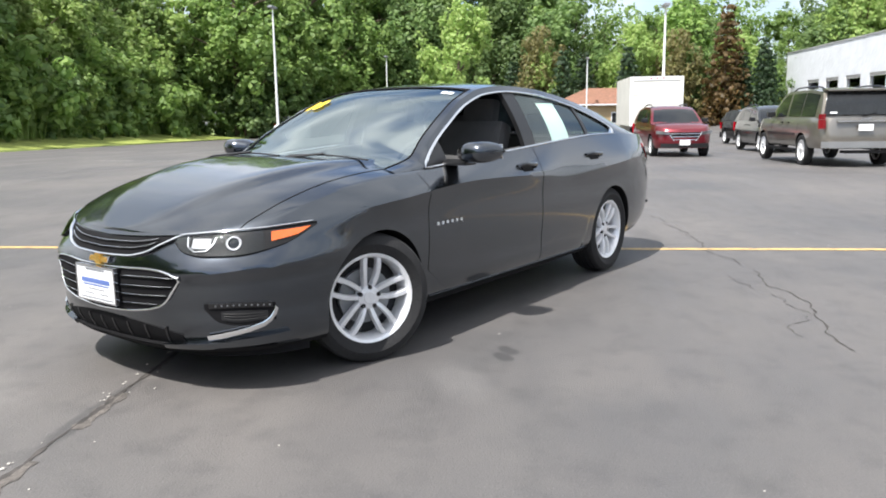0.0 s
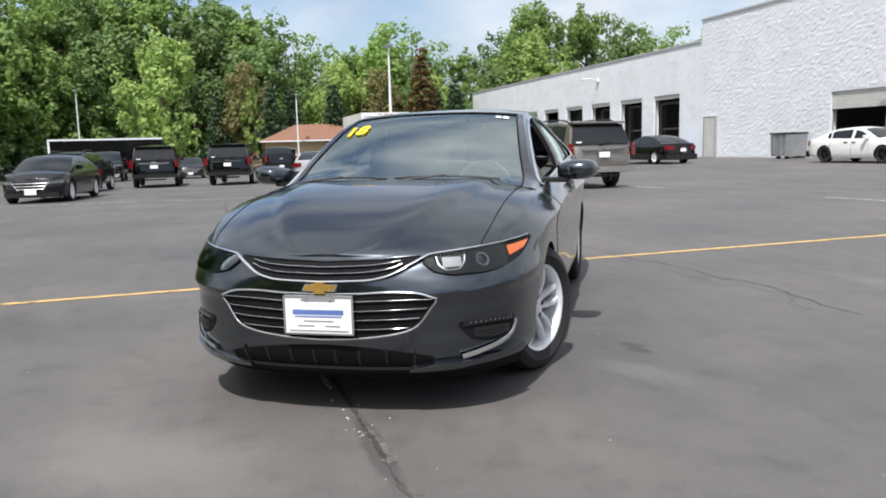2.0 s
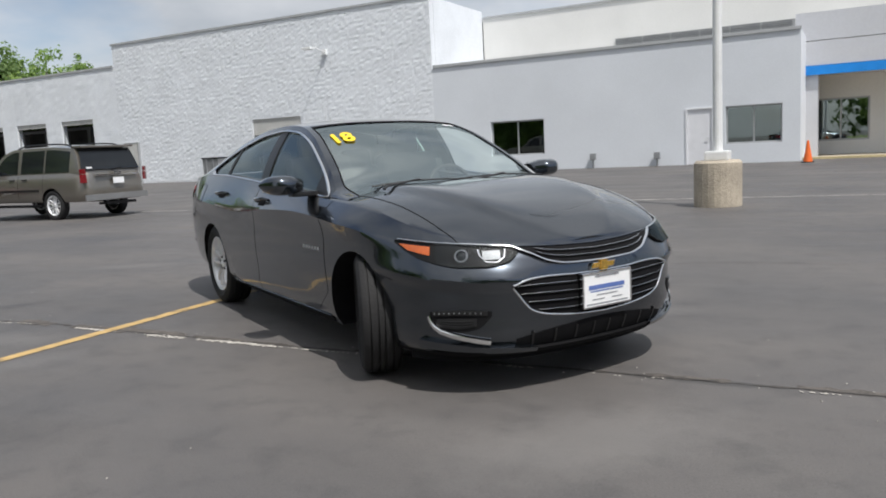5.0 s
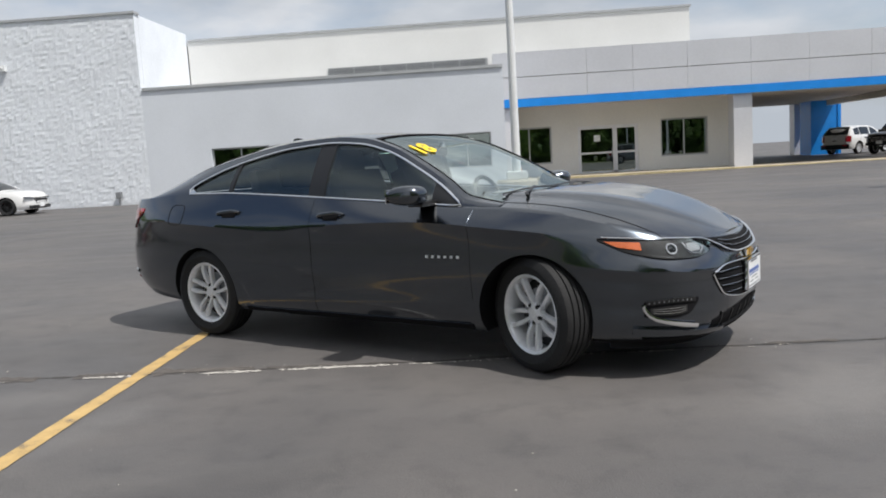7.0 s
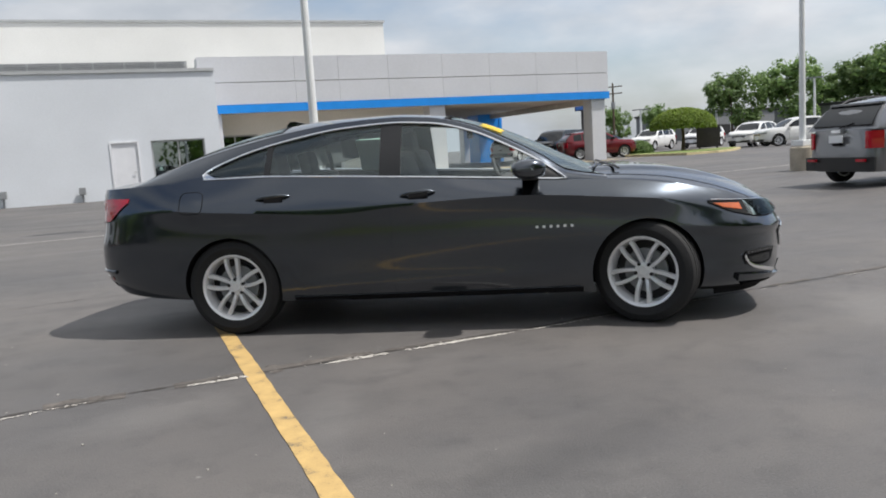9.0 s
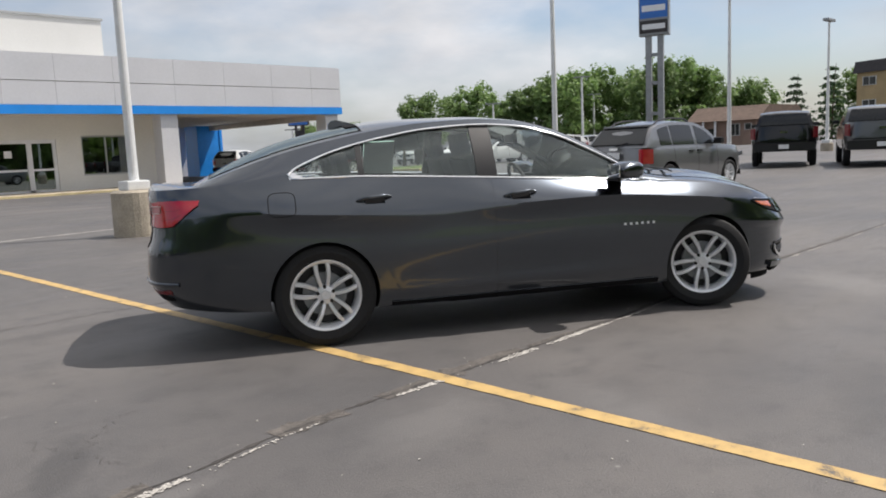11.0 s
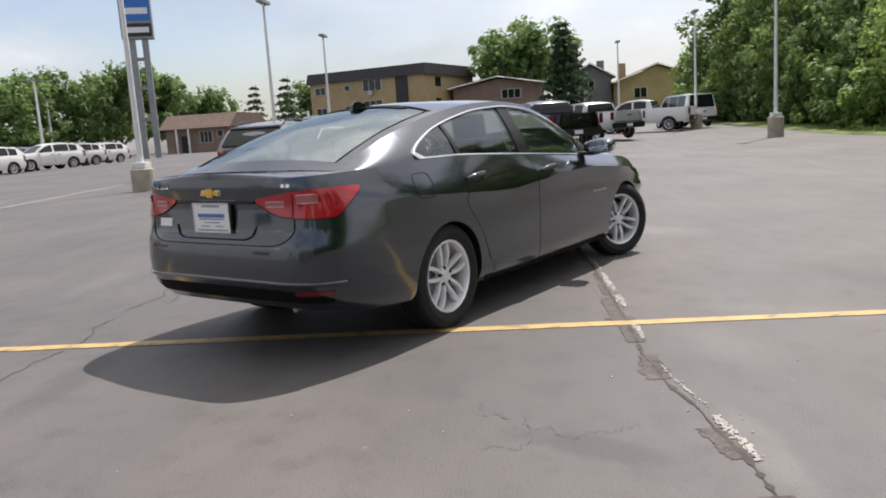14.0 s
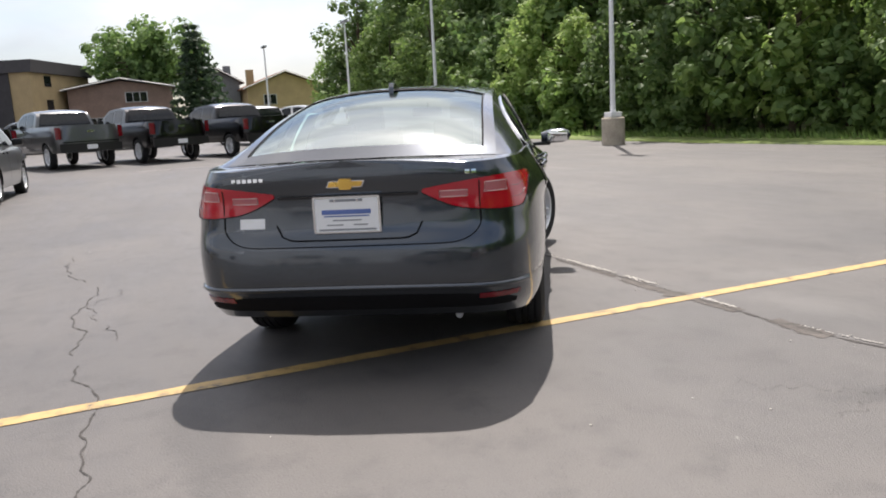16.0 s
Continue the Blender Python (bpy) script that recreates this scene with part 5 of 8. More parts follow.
    bead("nose_trim", [nose(-u, lampz_top(u) + 0.004, 0.010) for u in span(54, 24, 20)] + [nose(u, up_bot(u) - 0.004, 0.012) for u in span(-22.5, 22.5, 50)] + [nose(u, lampz_top(u) + 0.004, 0.010) for u in span(24, 54, 20)], [0.004] * 12 + [0.0065] * 9 + [0.009] * 51 + [0.0065] * 9 + [0.004] * 12, "chrome", "chrome strip below the upper grille")
    lo_top = sym(curve((0, 0.578), (8, 0.580), (15, 0.586), (20, 0.582), (24.5, 0.560)))
    lo_bot = sym(curve((0, 0.374), (8, 0.382), (16, 0.402), (20, 0.428), (24.5, 0.542)))
    lg = panel("lower_grille", span(-24.4, 24.4, 48), lo_bot, lo_top, nose, "matt", 0.003, 8, 0.01, "black lower grille with bright edged bars")
    for k in (0.18, 0.38, 0.58, 0.78):
        z = 0.376 + k * 0.205
        us = [u for u in span(-23.5, 23.5, 60) if lo_bot(u) + 0.008 < z + 0.0007 * abs(u) < lo_top(u) - 0.006]
        bead("grille_bar", [nose(u, z + 0.0007 * abs(u), 0.007) for u in us], 0.005, "matt", parent=lg)
        bead("grille_bar_edge", [nose(u, z + 0.006 + 0.0007 * abs(u), 0.012) for u in us], 0.0024, "chrome", parent=lg)
    loop = [nose(u, lo_top(u), 0.008) for u in span(-24.5, 24.5, 50)] + [nose(u, lo_bot(u), 0.008) for u in span(24.5, -24.5, 60)]
    bead("grille_frame", loop, 0.0062, "chrome", "chrome frame of the lower grille", 0.9, closed=True)
    for s in (1, -1):
        hb = curve((22.5, 0.702), (25, 0.664), (30, 0.648), (36, 0.650), (46, 0.686), (55.5, 0.768))
        at = lambda u, z, off, s=s: polar(u * s, z, off)
        lamp = panel("headlight", span(22.5, 55.2, 30), hb, lampz_top, at, "lamp_dark", 0.003, 8, 0.012, "dark headlight with projector and amber marker")
        ring = [at(u, lampz_top(u) - 0.002, 0.006) for u in span(22.6, 55, 30)] + [at(u, hb(u) + 0.002, 0.006) for u in span(55, 22.6, 30)]
        bead("lamp_edge", ring, 0.004, "matt", parent=lamp, closed=True)
        c = at(36.0, 0.703, 0.004)
        nrm = (at(36.0, 0.703, 0.1) - c).normalized()
        q = Vector((0, 1, 0)).rotation_difference(nrm).to_matrix().to_4x4()
        pj = part("lamp_projector", soft(bm_mesh("lamp_projector", lathe([(0.001, 0.010), (0.016, 0.008), (0.024, 0.003), (0.026, 0.0)], 20)), 0.8), "tint_lens", lamp, "dark projector lens", m=Matrix.Translation(c) @ q)
        part("projector_ring", soft(bm_mesh("projector_ring", lathe([(0.025, 0.0), (0.027, 0.006), (0.032, 0.006), (0.035, 0.0)], 20)), 0.8), "reflector", lamp, m=Matrix.Translation(c) @ q)
        bead("light_guide", [at(u, z, 0.006) for u, z in ((25.6, 0.724), (26.0, 0.690), (27.6, 0.668), (30.2, 0.672), (31.6, 0.700), (32.0, 0.728))], 0.0052, "reflector", "bright hooked running light", parent=lamp)
        panel("inner_reflector", span(26.8, 31.0, 6), lambda u: 0.682, lambda u: 0.722, at, "steel", 0.0045, 3, 0.003, parent=lamp)
        panel("marker_lamp", span(44.0, 53.4, 12), lambda u: max(hb(u) + 0.010, 0.706 + 0.0035 * (u - 44)), lambda u: lampz_top(u) - 0.016, at, "amber", 0.0065, 4, 0.006, "amber side marker", parent=lamp)
        cover = panel("lamp_cover", span(22.5, 42.5, 24), hb, lampz_top, at, "lens", 0.0145, 8, 0.002, "clear lamp cover", parent=lamp)
        cover.visible_shadow = False
        # fog lamp pocket with bright blade
        ft, fb = curve((29.5, 0.436), (36, 0.440), (44.5, 0.430)), curve((29.5, 0.412), (32.5, 0.352), (37, 0.334), (44.5, 0.350))
        fp = panel("fog_pocket", span(29.5, 44.3, 14), fb, ft, at, "matt", 0.003, 6, 0.01, "black fog lamp pocket")
        panel("fog_shelf", span(30.5, 43.6, 14), lambda u: ft(u) - 0.020, lambda u: ft(u) + 0.003, at, "plastic", 0.007, 3, 0.012, parent=fp)
        panel("fog_insert", span(33.0, 42.6, 10), lambda u: fb(u) + 0.016, lambda u: ft(u) - 0.036, at, "plastic", 0.0045, 3, 0.006, "gloss black blanking plate", parent=fp)
        for k in (0.25, 0.5, 0.75):
            bead("fog_bar", [at(u, (fb(u) + 0.016) * (1 - k) + (ft(u) - 0.036) * k, 0.009) for u in span(33.5, 42, 10)], 0.0026, "plastic", parent=fp)
        for u in span(32.0, 43.0, 9):
            part("daytime_diode", lathe([(0.0005, 0.003), (0.0035, 0.002), (0.0045, 0.0)], 8), "reflector", fp, m=Matrix.Translation(at(u, ft(u) - 0.008, 0.008)) @ Vector((0, 1, 0)).rotation_difference((at(u, ft(u), 0.1) - at(u, ft(u), 0)).normalized()).to_matrix().to_4x4())
        bl = [(30.0, 0.283), (33.0, 0.295), (36.0, 0.308), (39.0, 0.322), (41.5, 0.338), (43.0, 0.358), (44.0, 0.385), (44.4, 0.412)]
        rows = [[at(u - dz * 0.10, z + dz * (0.010 - 0.0006 * i), 0.013 - 0.003 * abs(dz)) for dz in (-1, -0.4, 0.4, 1)] for i, (u, z) in enumerate(bl)]
        part("bumper_blade", grid_mesh("bumper_blade", rows, s < 0, thick=0.008), "chrome", car, "chrome blade hooked round the bumper corner")
        panel("splitter_wing", span(19, 47, 24), lambda u: 0.236 + 0.0008 * (u - 19), lambda u: 0.252 + 0.0016 * (u - 19), at, "paint_grey", 0.030, 3, 0.03, "grey splitter wing")
    panel("lower_intake", span(-24, 24, 40), lambda u: 0.246, lambda u: 0.346 - 0.00010 * u * u, nose, "matt", 0.003, 4, 0.008, "black lower intake")
    for u in (-20, -14, -8, -2.5, 2.5, 8, 14, 20):
        panel("intake_rib", span(u - 0.25, u + 0.25, 2), lambda q: 0.254, lambda q: 0.322, nose, "plastic", 0.008, 2, 0.006)
    panel("splitter", span(-44, 44, 60), lambda u: 0.222, lambda u: 0.240, nose, "matt", 0.022, 2, 0.03, "black splitter")
    bead("splitter_edge", [nose(u, 0.252, 0.020) for u in span(-20, 20, 30)], 0.004, "matt", "black splitter edge")
    panel("air_dam", span(-50, 50, 40), lambda u: 0.165, lambda u: 0.205, lambda u, z, off: polar(u, 0.215, off) + Vector((0, 0, z - 0.215)) + Vector((-0.05, 0, 0)), "matt", 0.0, 2, 0.01)

    def emblem(x, z, tilt, side, w=0.1):
        def slab(x0, x1, hw, hh, s):
            b = bmesh.new()
            v = [[b.verts.new((q, y + s * z, z)) for y, z in ((-hw, -hh), (hw, -hh), (hw, hh), (-hw, hh))] for q in (x0, x1)]
            b.faces.new(v[0][::-1])
            b.faces.new(v[1])
            for i in range(4):
                b.faces.new((v[0][i], v[0][(i + 1) % 4], v[1][(i + 1) % 4], v[1][i]))
            bmesh.ops.recalc_face_normals(b, faces=b.faces)
            bmesh.ops.bevel(b, geom=b.edges[:], offset=0.003, segments=2, affect="EDGES")
            return b
        b = slab(-0.012, 0.008, w, 0.0125, 0.5)
        b2 = bm_mesh("emblem", slab(-0.012, 0.010, w * 0.36, 0.026, 0.0))
        b.from_mesh(b2)
        e = part("emblem", soft(bm_mesh("emblem", b), 0.5), "gold", car, "gold emblem with a chrome edge", m=pose(x, 0, z, 0, tilt, 0) if side > 0 else pose(x, 0, z, 0, tilt, 180))
        f = slab(-0.014, 0.003, w + 0.006, 0.0165, 0.5)
        part("emblem_edge", soft(bm_mesh("emblem_edge", f), 0.5), "chrome", e)

    emblem(2.396, 0.608, 0, 1, 0.072)
    emblem(-2.508, 0.990, 0, -1, 0.082)

    def plate(x, z, side):
        p = part("dealer_plate", box(-0.006, 0.006, -0.158, 0.158, -0.083, 0.083, bevel=0.003), "plate_white", car, "white dealer plate with blue and grey bars", m=pose(x, 0, z, 0, 0, 0 if side > 0 else 180))
        for y0, y1, z0, z1, k in ((-0.122, 0.118, 0.002, 0.024, "ink_blue"), (-0.112, 0.108, -0.010, -0.004, "ink_blue"), (-0.08, 0.08, 0.062, 0.074, "ink_grey"), (-0.07, 0.07, -0.030, -0.024, "ink_grey"), (-0.10, -0.02, -0.052, -0.046, "ink_grey"), (0.03, 0.10, -0.052, -0.046, "ink_grey"), (-0.14, 0.14, -0.076, -0.068, "ink_grey")):
            part("print_bar", box(0.0065, 0.0075, y0, y1, z0, z1), k, p)
        rim = bmesh.new()
        for y0, y1, z0, z1 in ((-0.163, 0.163, 0.080, 0.088), (-0.163, 0.163, -0.088, -0.080), (-0.165, -0.155, -0.08, 0.08), (0.155, 0.165, -0.08, 0.08)):
            box(-0.008, 0.010, y0, y1, z0, z1, rim)
        part("plate_frame", rim, "chrome", p, "bright plate frame")
        for y in (-0.055, 0.055):
            part("plate_screw", lathe([(0.001, 0.004), (0.006, 0.004), (0.007, 0)], 8), "chrome", p, m=pose(0.0065, y, 0.068, 0, 0, -90))

    plate(2.416, 0.490, 1)
    part("plate_holder", box(2.37, 2.41, -0.165, 0.165, 0.402, 0.576, bevel=0.006), "matt", car, "black plate holder")
    plate(-2.512, 0.846, -1)

    # tail
    tail = lambda u, z, off: polar(180 - u, z, off, -1.2)
    for s in (1, -1):
        at = lambda u, z, off, s=s: polar(180 - u * s, z, off, -1.2)
        tl = curve((15.6, 0.950), (20, 0.968), (27, 0.990), (34, 1.000), (41.8, 0.996))
        bl = curve((15.6, 0.934), (18, 0.902), (21, 0.870), (24, 0.850), (32, 0.836), (35.6, 0.838), (37.2, 0.862), (39.4, 0.920), (41.8, 0.978))
        lamp = panel("tail_light", span(15.8, 41.3, 28), bl, tl, at, "red_lens", 0.006, 8, 0.015, "red tail light with pale reversing lens")
        panel("tail_lens", span(19.2, 24.4, 10), lambda u: 0.908, lambda u: min(0.940, tl(u) - 0.014), at, "pink_lens", 0.0085, 3, 0.004, parent=lamp)
        panel("tail_lens", span(27.6, 32.2, 10), lambda u: 0.924, lambda u: 0.970, at, "pink_lens", 0.0085, 3, 0.004, parent=lamp)
        for u0, u1, z0, z1 in ((19.2, 24.4, 0.908, 0.938), (27.6, 32.2, 0.924, 0.970)):
            zt = lambda u: min(z1, tl(u) - 0.014)
            bead("lens_outline", [at(u, z0, 0.009) for u in span(u0, u1, 6)] + [at(u, zt(u), 0.009) for u in span(u1, u0, 6)], 0.0030, "lens_edge", parent=lamp, closed=True)
        for k in (0.30, 0.62):
            bead("lamp_rib", [at(u, bl(u) + (tl(u) - bl(u)) * k, 0.0062) for u in span(33.0, 38.0, 8)], 0.0016, "red_dim", parent=lamp)
        bead("lamp_edge", [at(u, bl(u), 0.006) for u in span(15.8, 41.3, 20)], 0.004, "matt", parent=lamp)
        bead("lamp_split", [at(26.6, z, 0.007) for z in span(0.856, 0.978, 6)], 0.003, "matt", parent=lamp)
        panel("bumper_reflector", span(25.5, 34.5, 8), lambda u: 0.416, lambda u: 0.441, at, "red_dim", 0.005, 2, 0.006, "dark red bumper reflector")
        bead("boot_seam", [at(26.6, z, 0.0008) for z in span(0.852, 0.79, 4)] + [at(26.6 - 7 * (i / 8) ** 1.6, 0.79 - 0.095 * math.sin(i / 8 * math.pi / 2), 0.0008) for i in range(1, 9)] + [at(u, 0.694, 0.0008) for u in span(19, 0, 12)], 0.0048, "matt")
        for nm, u0, u1, z0 in (("badge_bar", 17.5, 24.5, 1.022),) if s > 0 else (("badge_bar", 24.0, 26.5, 1.022),):
            k = 6 if s > 0 else 2
            for i in range(k):
                a = u0 + (u1 - u0) * i / k
                panel(nm, span(a, a + (u1 - u0) / k * 0.7, 2), lambda u: z0 - 0.009, lambda u: z0 + 0.009, at, "chrome", 0.004, 2, 0.004, "small chrome badge bar")
    panel("plate_recess_lip", span(-15, 15, 24), lambda u: 0.925, lambda u: 0.938, tail, "plastic", 0.012, 2, 0.014, "gloss black strip above the plate")
    bead("recess_shelf", [tail(-15.5, 0.80, 0.001), tail(-14.2, 0.745, 0.002), tail(-12.5, 0.728, 0.003)] + [tail(u, 0.724, 0.003) for u in span(-11, 11, 20)] + [tail(12.5, 0.728, 0.003), tail(14.2, 0.745, 0.002), tail(15.5, 0.80, 0.001)], 0.006, "matt", "dark lip of the plate recess")
    bead("bumper_crease", [tail(u, 0.492 - 0.00001 * u * u, 0.000) for u in span(-37, 37, 40)], 0.016, "paint_grey", flat=0.9)
    panel("rear_valance", span(-34, 34, 40), lambda u: 0.368, lambda u: 0.448 - 0.055 * (abs(u) / 34) ** 5, tail, "matt", 0.003, 3, 0.01, "black rear valance")
    panel("stock_label", span(18.0, 23.2, 5), lambda u: 0.786, lambda u: 0.836, lambda u, z, off: polar(180 - u, z, off, -1.2), "plate_white", 0.003, 2, 0.002, "small white stock label")
    bead("exhaust_tip", [Vector((-2.40, -0.50, 0.312)), Vector((-2.30, -0.50, 0.318)), Vector((-2.0, -0.50, 0.33))], 0.018, "steel", "dull steel exhaust tip", 1.0)
    # fuel flap, right rear wing
    bead("fuel_flap_seam", [flank(-1.66 + 0.085 * math.copysign(abs(math.cos(q)) ** 0.5, math.cos(q)), 0.945 + 0.075 * math.copysign(abs(math.sin(q)) ** 0.5, math.sin(q)), 0.0008, -1) for q in span(0, 2 * math.pi, 40)[:-1]], 0.003, "matt", closed=True)

    # wheels
    for x, s, steer in ((1.4145, 1, -23), (1.4145, -1, -23), (-1.4145, 1, 0), (-1.4145, -1, 0)):
        m = pose(x, 0.795 * s, 0.338, 0, 0, steer + (0 if s > 0 else 180)) @ pose(0, 0, 0, 0, 17 * s + 10 * x, 0)
        wheel(car, m, "twin", rim=0.228)

    # cabin
    for s in (1, -1):
        for x, nm in ((0.0, "front_seat"), (-0.92, "rear_seat")):
            b = box(x - 0.05, x + 0.48, s * 0.38 - 0.25, s * 0.38 + 0.25, 0.50, 0.72, bevel=0.05)
            st = part(nm, soft(bm_mesh(nm, b), 0.9), "seat", car, "charcoal cloth seat")
            b = box(-0.075, 0.075, -0.25, 0.25, 0, 0.62 if x > -0.5 else 0.50, bevel=0.06)
            part("backrest", soft(bm_mesh("backrest", b), 0.9), "seat", st, m=pose(x - 0.08, s * 0.38, 0.62, 0, -20, 0))
            b = box(-0.05, 0.05, -0.13, 0.13, 0, 0.18, bevel=0.045)
            part("headrest", soft(bm_mesh("headrest", b), 0.9), "seat", st, m=pose(x - (0.31 if x > -0.5 else 0.27), s * 0.38, 1.19 if x > -0.5 else 1.08, 0, -12, 0))
    part("dashboard", soft(bm_mesh("dashboard", box(0.50, 0.98, -0.70, 0.70, 0.72, 0.975, bevel=0.06)), 0.9), "cabin", car, "dark dashboard")
    sw = part("steering_wheel", soft(bm_mesh("steering_wheel", ring_tube([(0, 0.185 * math.cos(q), 0.185 * math.sin(q)) for q in span(0, 2 * math.pi, 28)[:-1]], 0.016, 8, closed=True)), 1.0), "cabin", car, "dark steering wheel", m=pose(0.42, 0.38, 0.93, 0, -22, 0))
    part("wheel_boss", soft(bm_mesh("wheel_boss", box(-0.03, 0.02, -0.075, 0.075, -0.06, 0.06, bevel=0.02)), 0.9), "cabin", sw)
    part("wheel_spoke", box(-0.008, 0.008, -0.18, 0.18, -0.02, 0.02), "cabin", sw)
    part("rear_view_mirror", soft(bm_mesh("rear_view_mirror", box(0.20, 0.225, -0.12, 0.12, 1.28, 1.345, bevel=0.012)), 0.9), "plastic", car, "dark inner mirror")
    part("mirror_stalk", ring_tube([(0.225, 0, 1.33), (0.26, 0, 1.378)], 0.012), "plastic", car)
    # papers on the glass
    year = bpy.data.curves.new("year_sticker", "FONT")
    year.body, year.size, year.extrude, year.align_x, year.align_y = "18", 0.17, 0.0015, "CENTER", "CENTER"
    year.offset = 0.005
    tmp = bpy.data.objects.new("tmp", year)
    scene.collection.objects.link(tmp)
    ym = bpy.data.meshes.new_from_object(tmp.evaluated_get(bpy.context.evaluated_depsgraph_get()))
    bpy.data.objects.remove(tmp)
    c0 = roof_point(0.43, -0.74)
    dx = (roof_point(0.39, -0.74) - roof_point(0.47, -0.74)).normalized()
    dy = (roof_point(0.43, -0.66) - roof_point(0.43, -0.82)).normalized()
    nz = dy.cross(dx).normalized()
    basis = Matrix((dy, dx, nz)).transposed().to_4x4()
    part("year_sticker", ym, "sticker_yellow", car, "yellow number sticker on the windscreen", m=Matrix.Translation(c0 + nz * 0.004) @ basis @ Matrix.Diagonal((1.0, 1.25, 1.0, 1.0)))
    for f in (0.70, 0.78):
        part("inspection_label", grid_mesh("inspection_label", [[roof_point(x, g) + Vector((0, 0, 0.001)) for g in (f, f + 0.06)] for x in (0.20, 0.245)], True), "plate_white", car, "small white windscreen label")
    rows = [[side_point(x, z, 1) + Vector((0, -0.016, 0)) for z in span(1.06, 1.335, 5)] for x in span(-0.86, -0.60, 3)]
    part("window_sheet", grid_mesh("window_sheet", rows, False), "paper", car, "pale green printed sheet inside the rear window")
    hold.free()
    return car


build_saloon()


# ---- trees ----
def leaf_material(name, dark, light, warm=None):
    m, n, l, b = nodes_of(name)
    g = n.new("ShaderNodeNewGeometry")
    r = n.new("ShaderNodeValToRGB")
    e = r.color_ramp.elements
    e[0].position, e[0].color, e[1].position, e[1].color = 0.0, (*dark, 1), 1.0, (*light, 1)
    l.new(g.outputs["Random Per Island"], r.inputs["Fac"])
    o = n.new("ShaderNodeObjectInfo")
    hs = n.new("ShaderNodeHueSaturation")
    mr = n.new("ShaderNodeMapRange")
    mr.inputs["To Min"].default_value, mr.inputs["To Max"].default_value = 0.75, 1.25
    l.new(o.outputs["Random"], mr.inputs["Value"])
    l.new(mr.outputs["Result"], hs.inputs["Value"])
    l.new(r.outputs["Color"], hs.inputs["Color"])
    l.new(hs.outputs["Color"], b.inputs["Base Color"])
    b.inputs["Roughness"].default_value = 0.55
    tr = n.new("ShaderNodeBsdfTranslucent")
    l.new(hs.outputs["Color"], tr.inputs["Color"])
    mx = n.new("ShaderNodeMixShader")
    mx.inputs["Fac"].default_value = 0.52
    l.new(b.outputs["BSDF"], mx.inputs[1])
    l.new(tr.outputs["BSDF"], mx.inputs[2])
    l.new(mx.outputs["Shader"], n["Material Output"].inputs["Surface"])
    return m


M["leaf"] = leaf_material("leaf", (0.135, 0.235, 0.060), (0.285, 0.40, 0.115))
M["leaf_light"] = leaf_material("leaf_light", (0.21, 0.33, 0.085), (0.37, 0.47, 0.155))
M["leaf_deep"] = leaf_material("leaf_deep", (0.098, 0.175, 0.055), (0.21, 0.305, 0.10))
M["leaf_brown"] = leaf_material("leaf_brown", (0.13, 0.13, 0.045), (0.28, 0.25, 0.10))
M["needle"] = leaf_material("needle", (0.026, 0.055, 0.026), (0.075, 0.125, 0.058))
M["needle_rust"] = leaf_material("needle_rust", (0.055, 0.040, 0.015), (0.16, 0.10, 0.035))
M["leaf_clip"] = leaf_material("leaf_clip", (0.16, 0.26, 0.03), (0.36, 0.48, 0.08))


def leaf_cloud(name, centres, radii, per, size, rng, droop=0.0, flat=1.0):
    """Many small bent leaves, in loose clumps round the given centres."""
    c = np.repeat(np.asarray(centres), per, axis=0)
    rr = np.repeat(np.asarray(radii), per)
    n = len(c)
    d = rng.normal(size=(n, 3))
    d /= np.linalg.norm(d, axis=1)[:, None]
    rad = rr * rng.uniform(0.35, 1.05, n) ** 0.6
    p = c + d * rad[:, None] * np.array((1, 1, flat))
    up = d * 1.05 + rng.normal(size=(n, 3)) * 0.36 + np.array((0, 0, 0.5 - 0.6 * droop))
    up /= np.linalg.norm(up, axis=1)[:, None]
    a = np.cross(up, rng.normal(size=(n, 3)))
    a /= np.linalg.norm(a, axis=1)[:, None]
    b = np.cross(up, a)
    s = size * rng.uniform(0.55, 1.25, n)[:, None]
    v = np.stack((p - a * s * 0.75, p - b * s * 0.52 - up * s * 0.10, p + a * s * 0.75, p + b * s * 0.52 - up * s * 0.10), 1).reshape(-1, 3)
    me = bpy.data.meshes.new(name)
    idx = np.arange(4 * n).reshape(-1, 4)
    me.from_pydata(v.tolist(), [], idx.tolist())
    me.update()
    return me


def crown_centres(rng, h0, h1, r, n, lumps=12):
    """Clump centres filling an uneven crown made of several lobes."""
    lob = []
    for i in range(lumps):
        q = rng.uniform(0, 2 * math.pi)
        z = rng.uniform(h0 + 0.05 * (h1 - h0), h1 - 0.22 * (h1 - h0))
        k = math.sin(math.pi * (0.25 + 0.65 * (z - h0) / (h1 - h0)))
        lob.append((r * 0.55 * k * math.cos(q), r * 0.55 * k * math.sin(q), z, r * rng.uniform(0.38, 0.62)))
    lob.append((0, 0, h1 - r * 0.45, r * 0.45))
    out, rad = [], []
    while len(out) < n:
        x, y, z, s = lob[rng.integers(len(lob))]
        d = rng.normal(size=3)
        d /= np.linalg.norm(d)
        u = rng.uniform(0.55, 1.0)
        p = (x + d[0] * s * u, y + d[1] * s * u, z + d[2] * s * u * 1.1)
        if p[2] > h0 * 0.8:
            out.append(p)
            rad.append(rng.uniform(0.42, 0.85) * r / 4)
    return out, rad


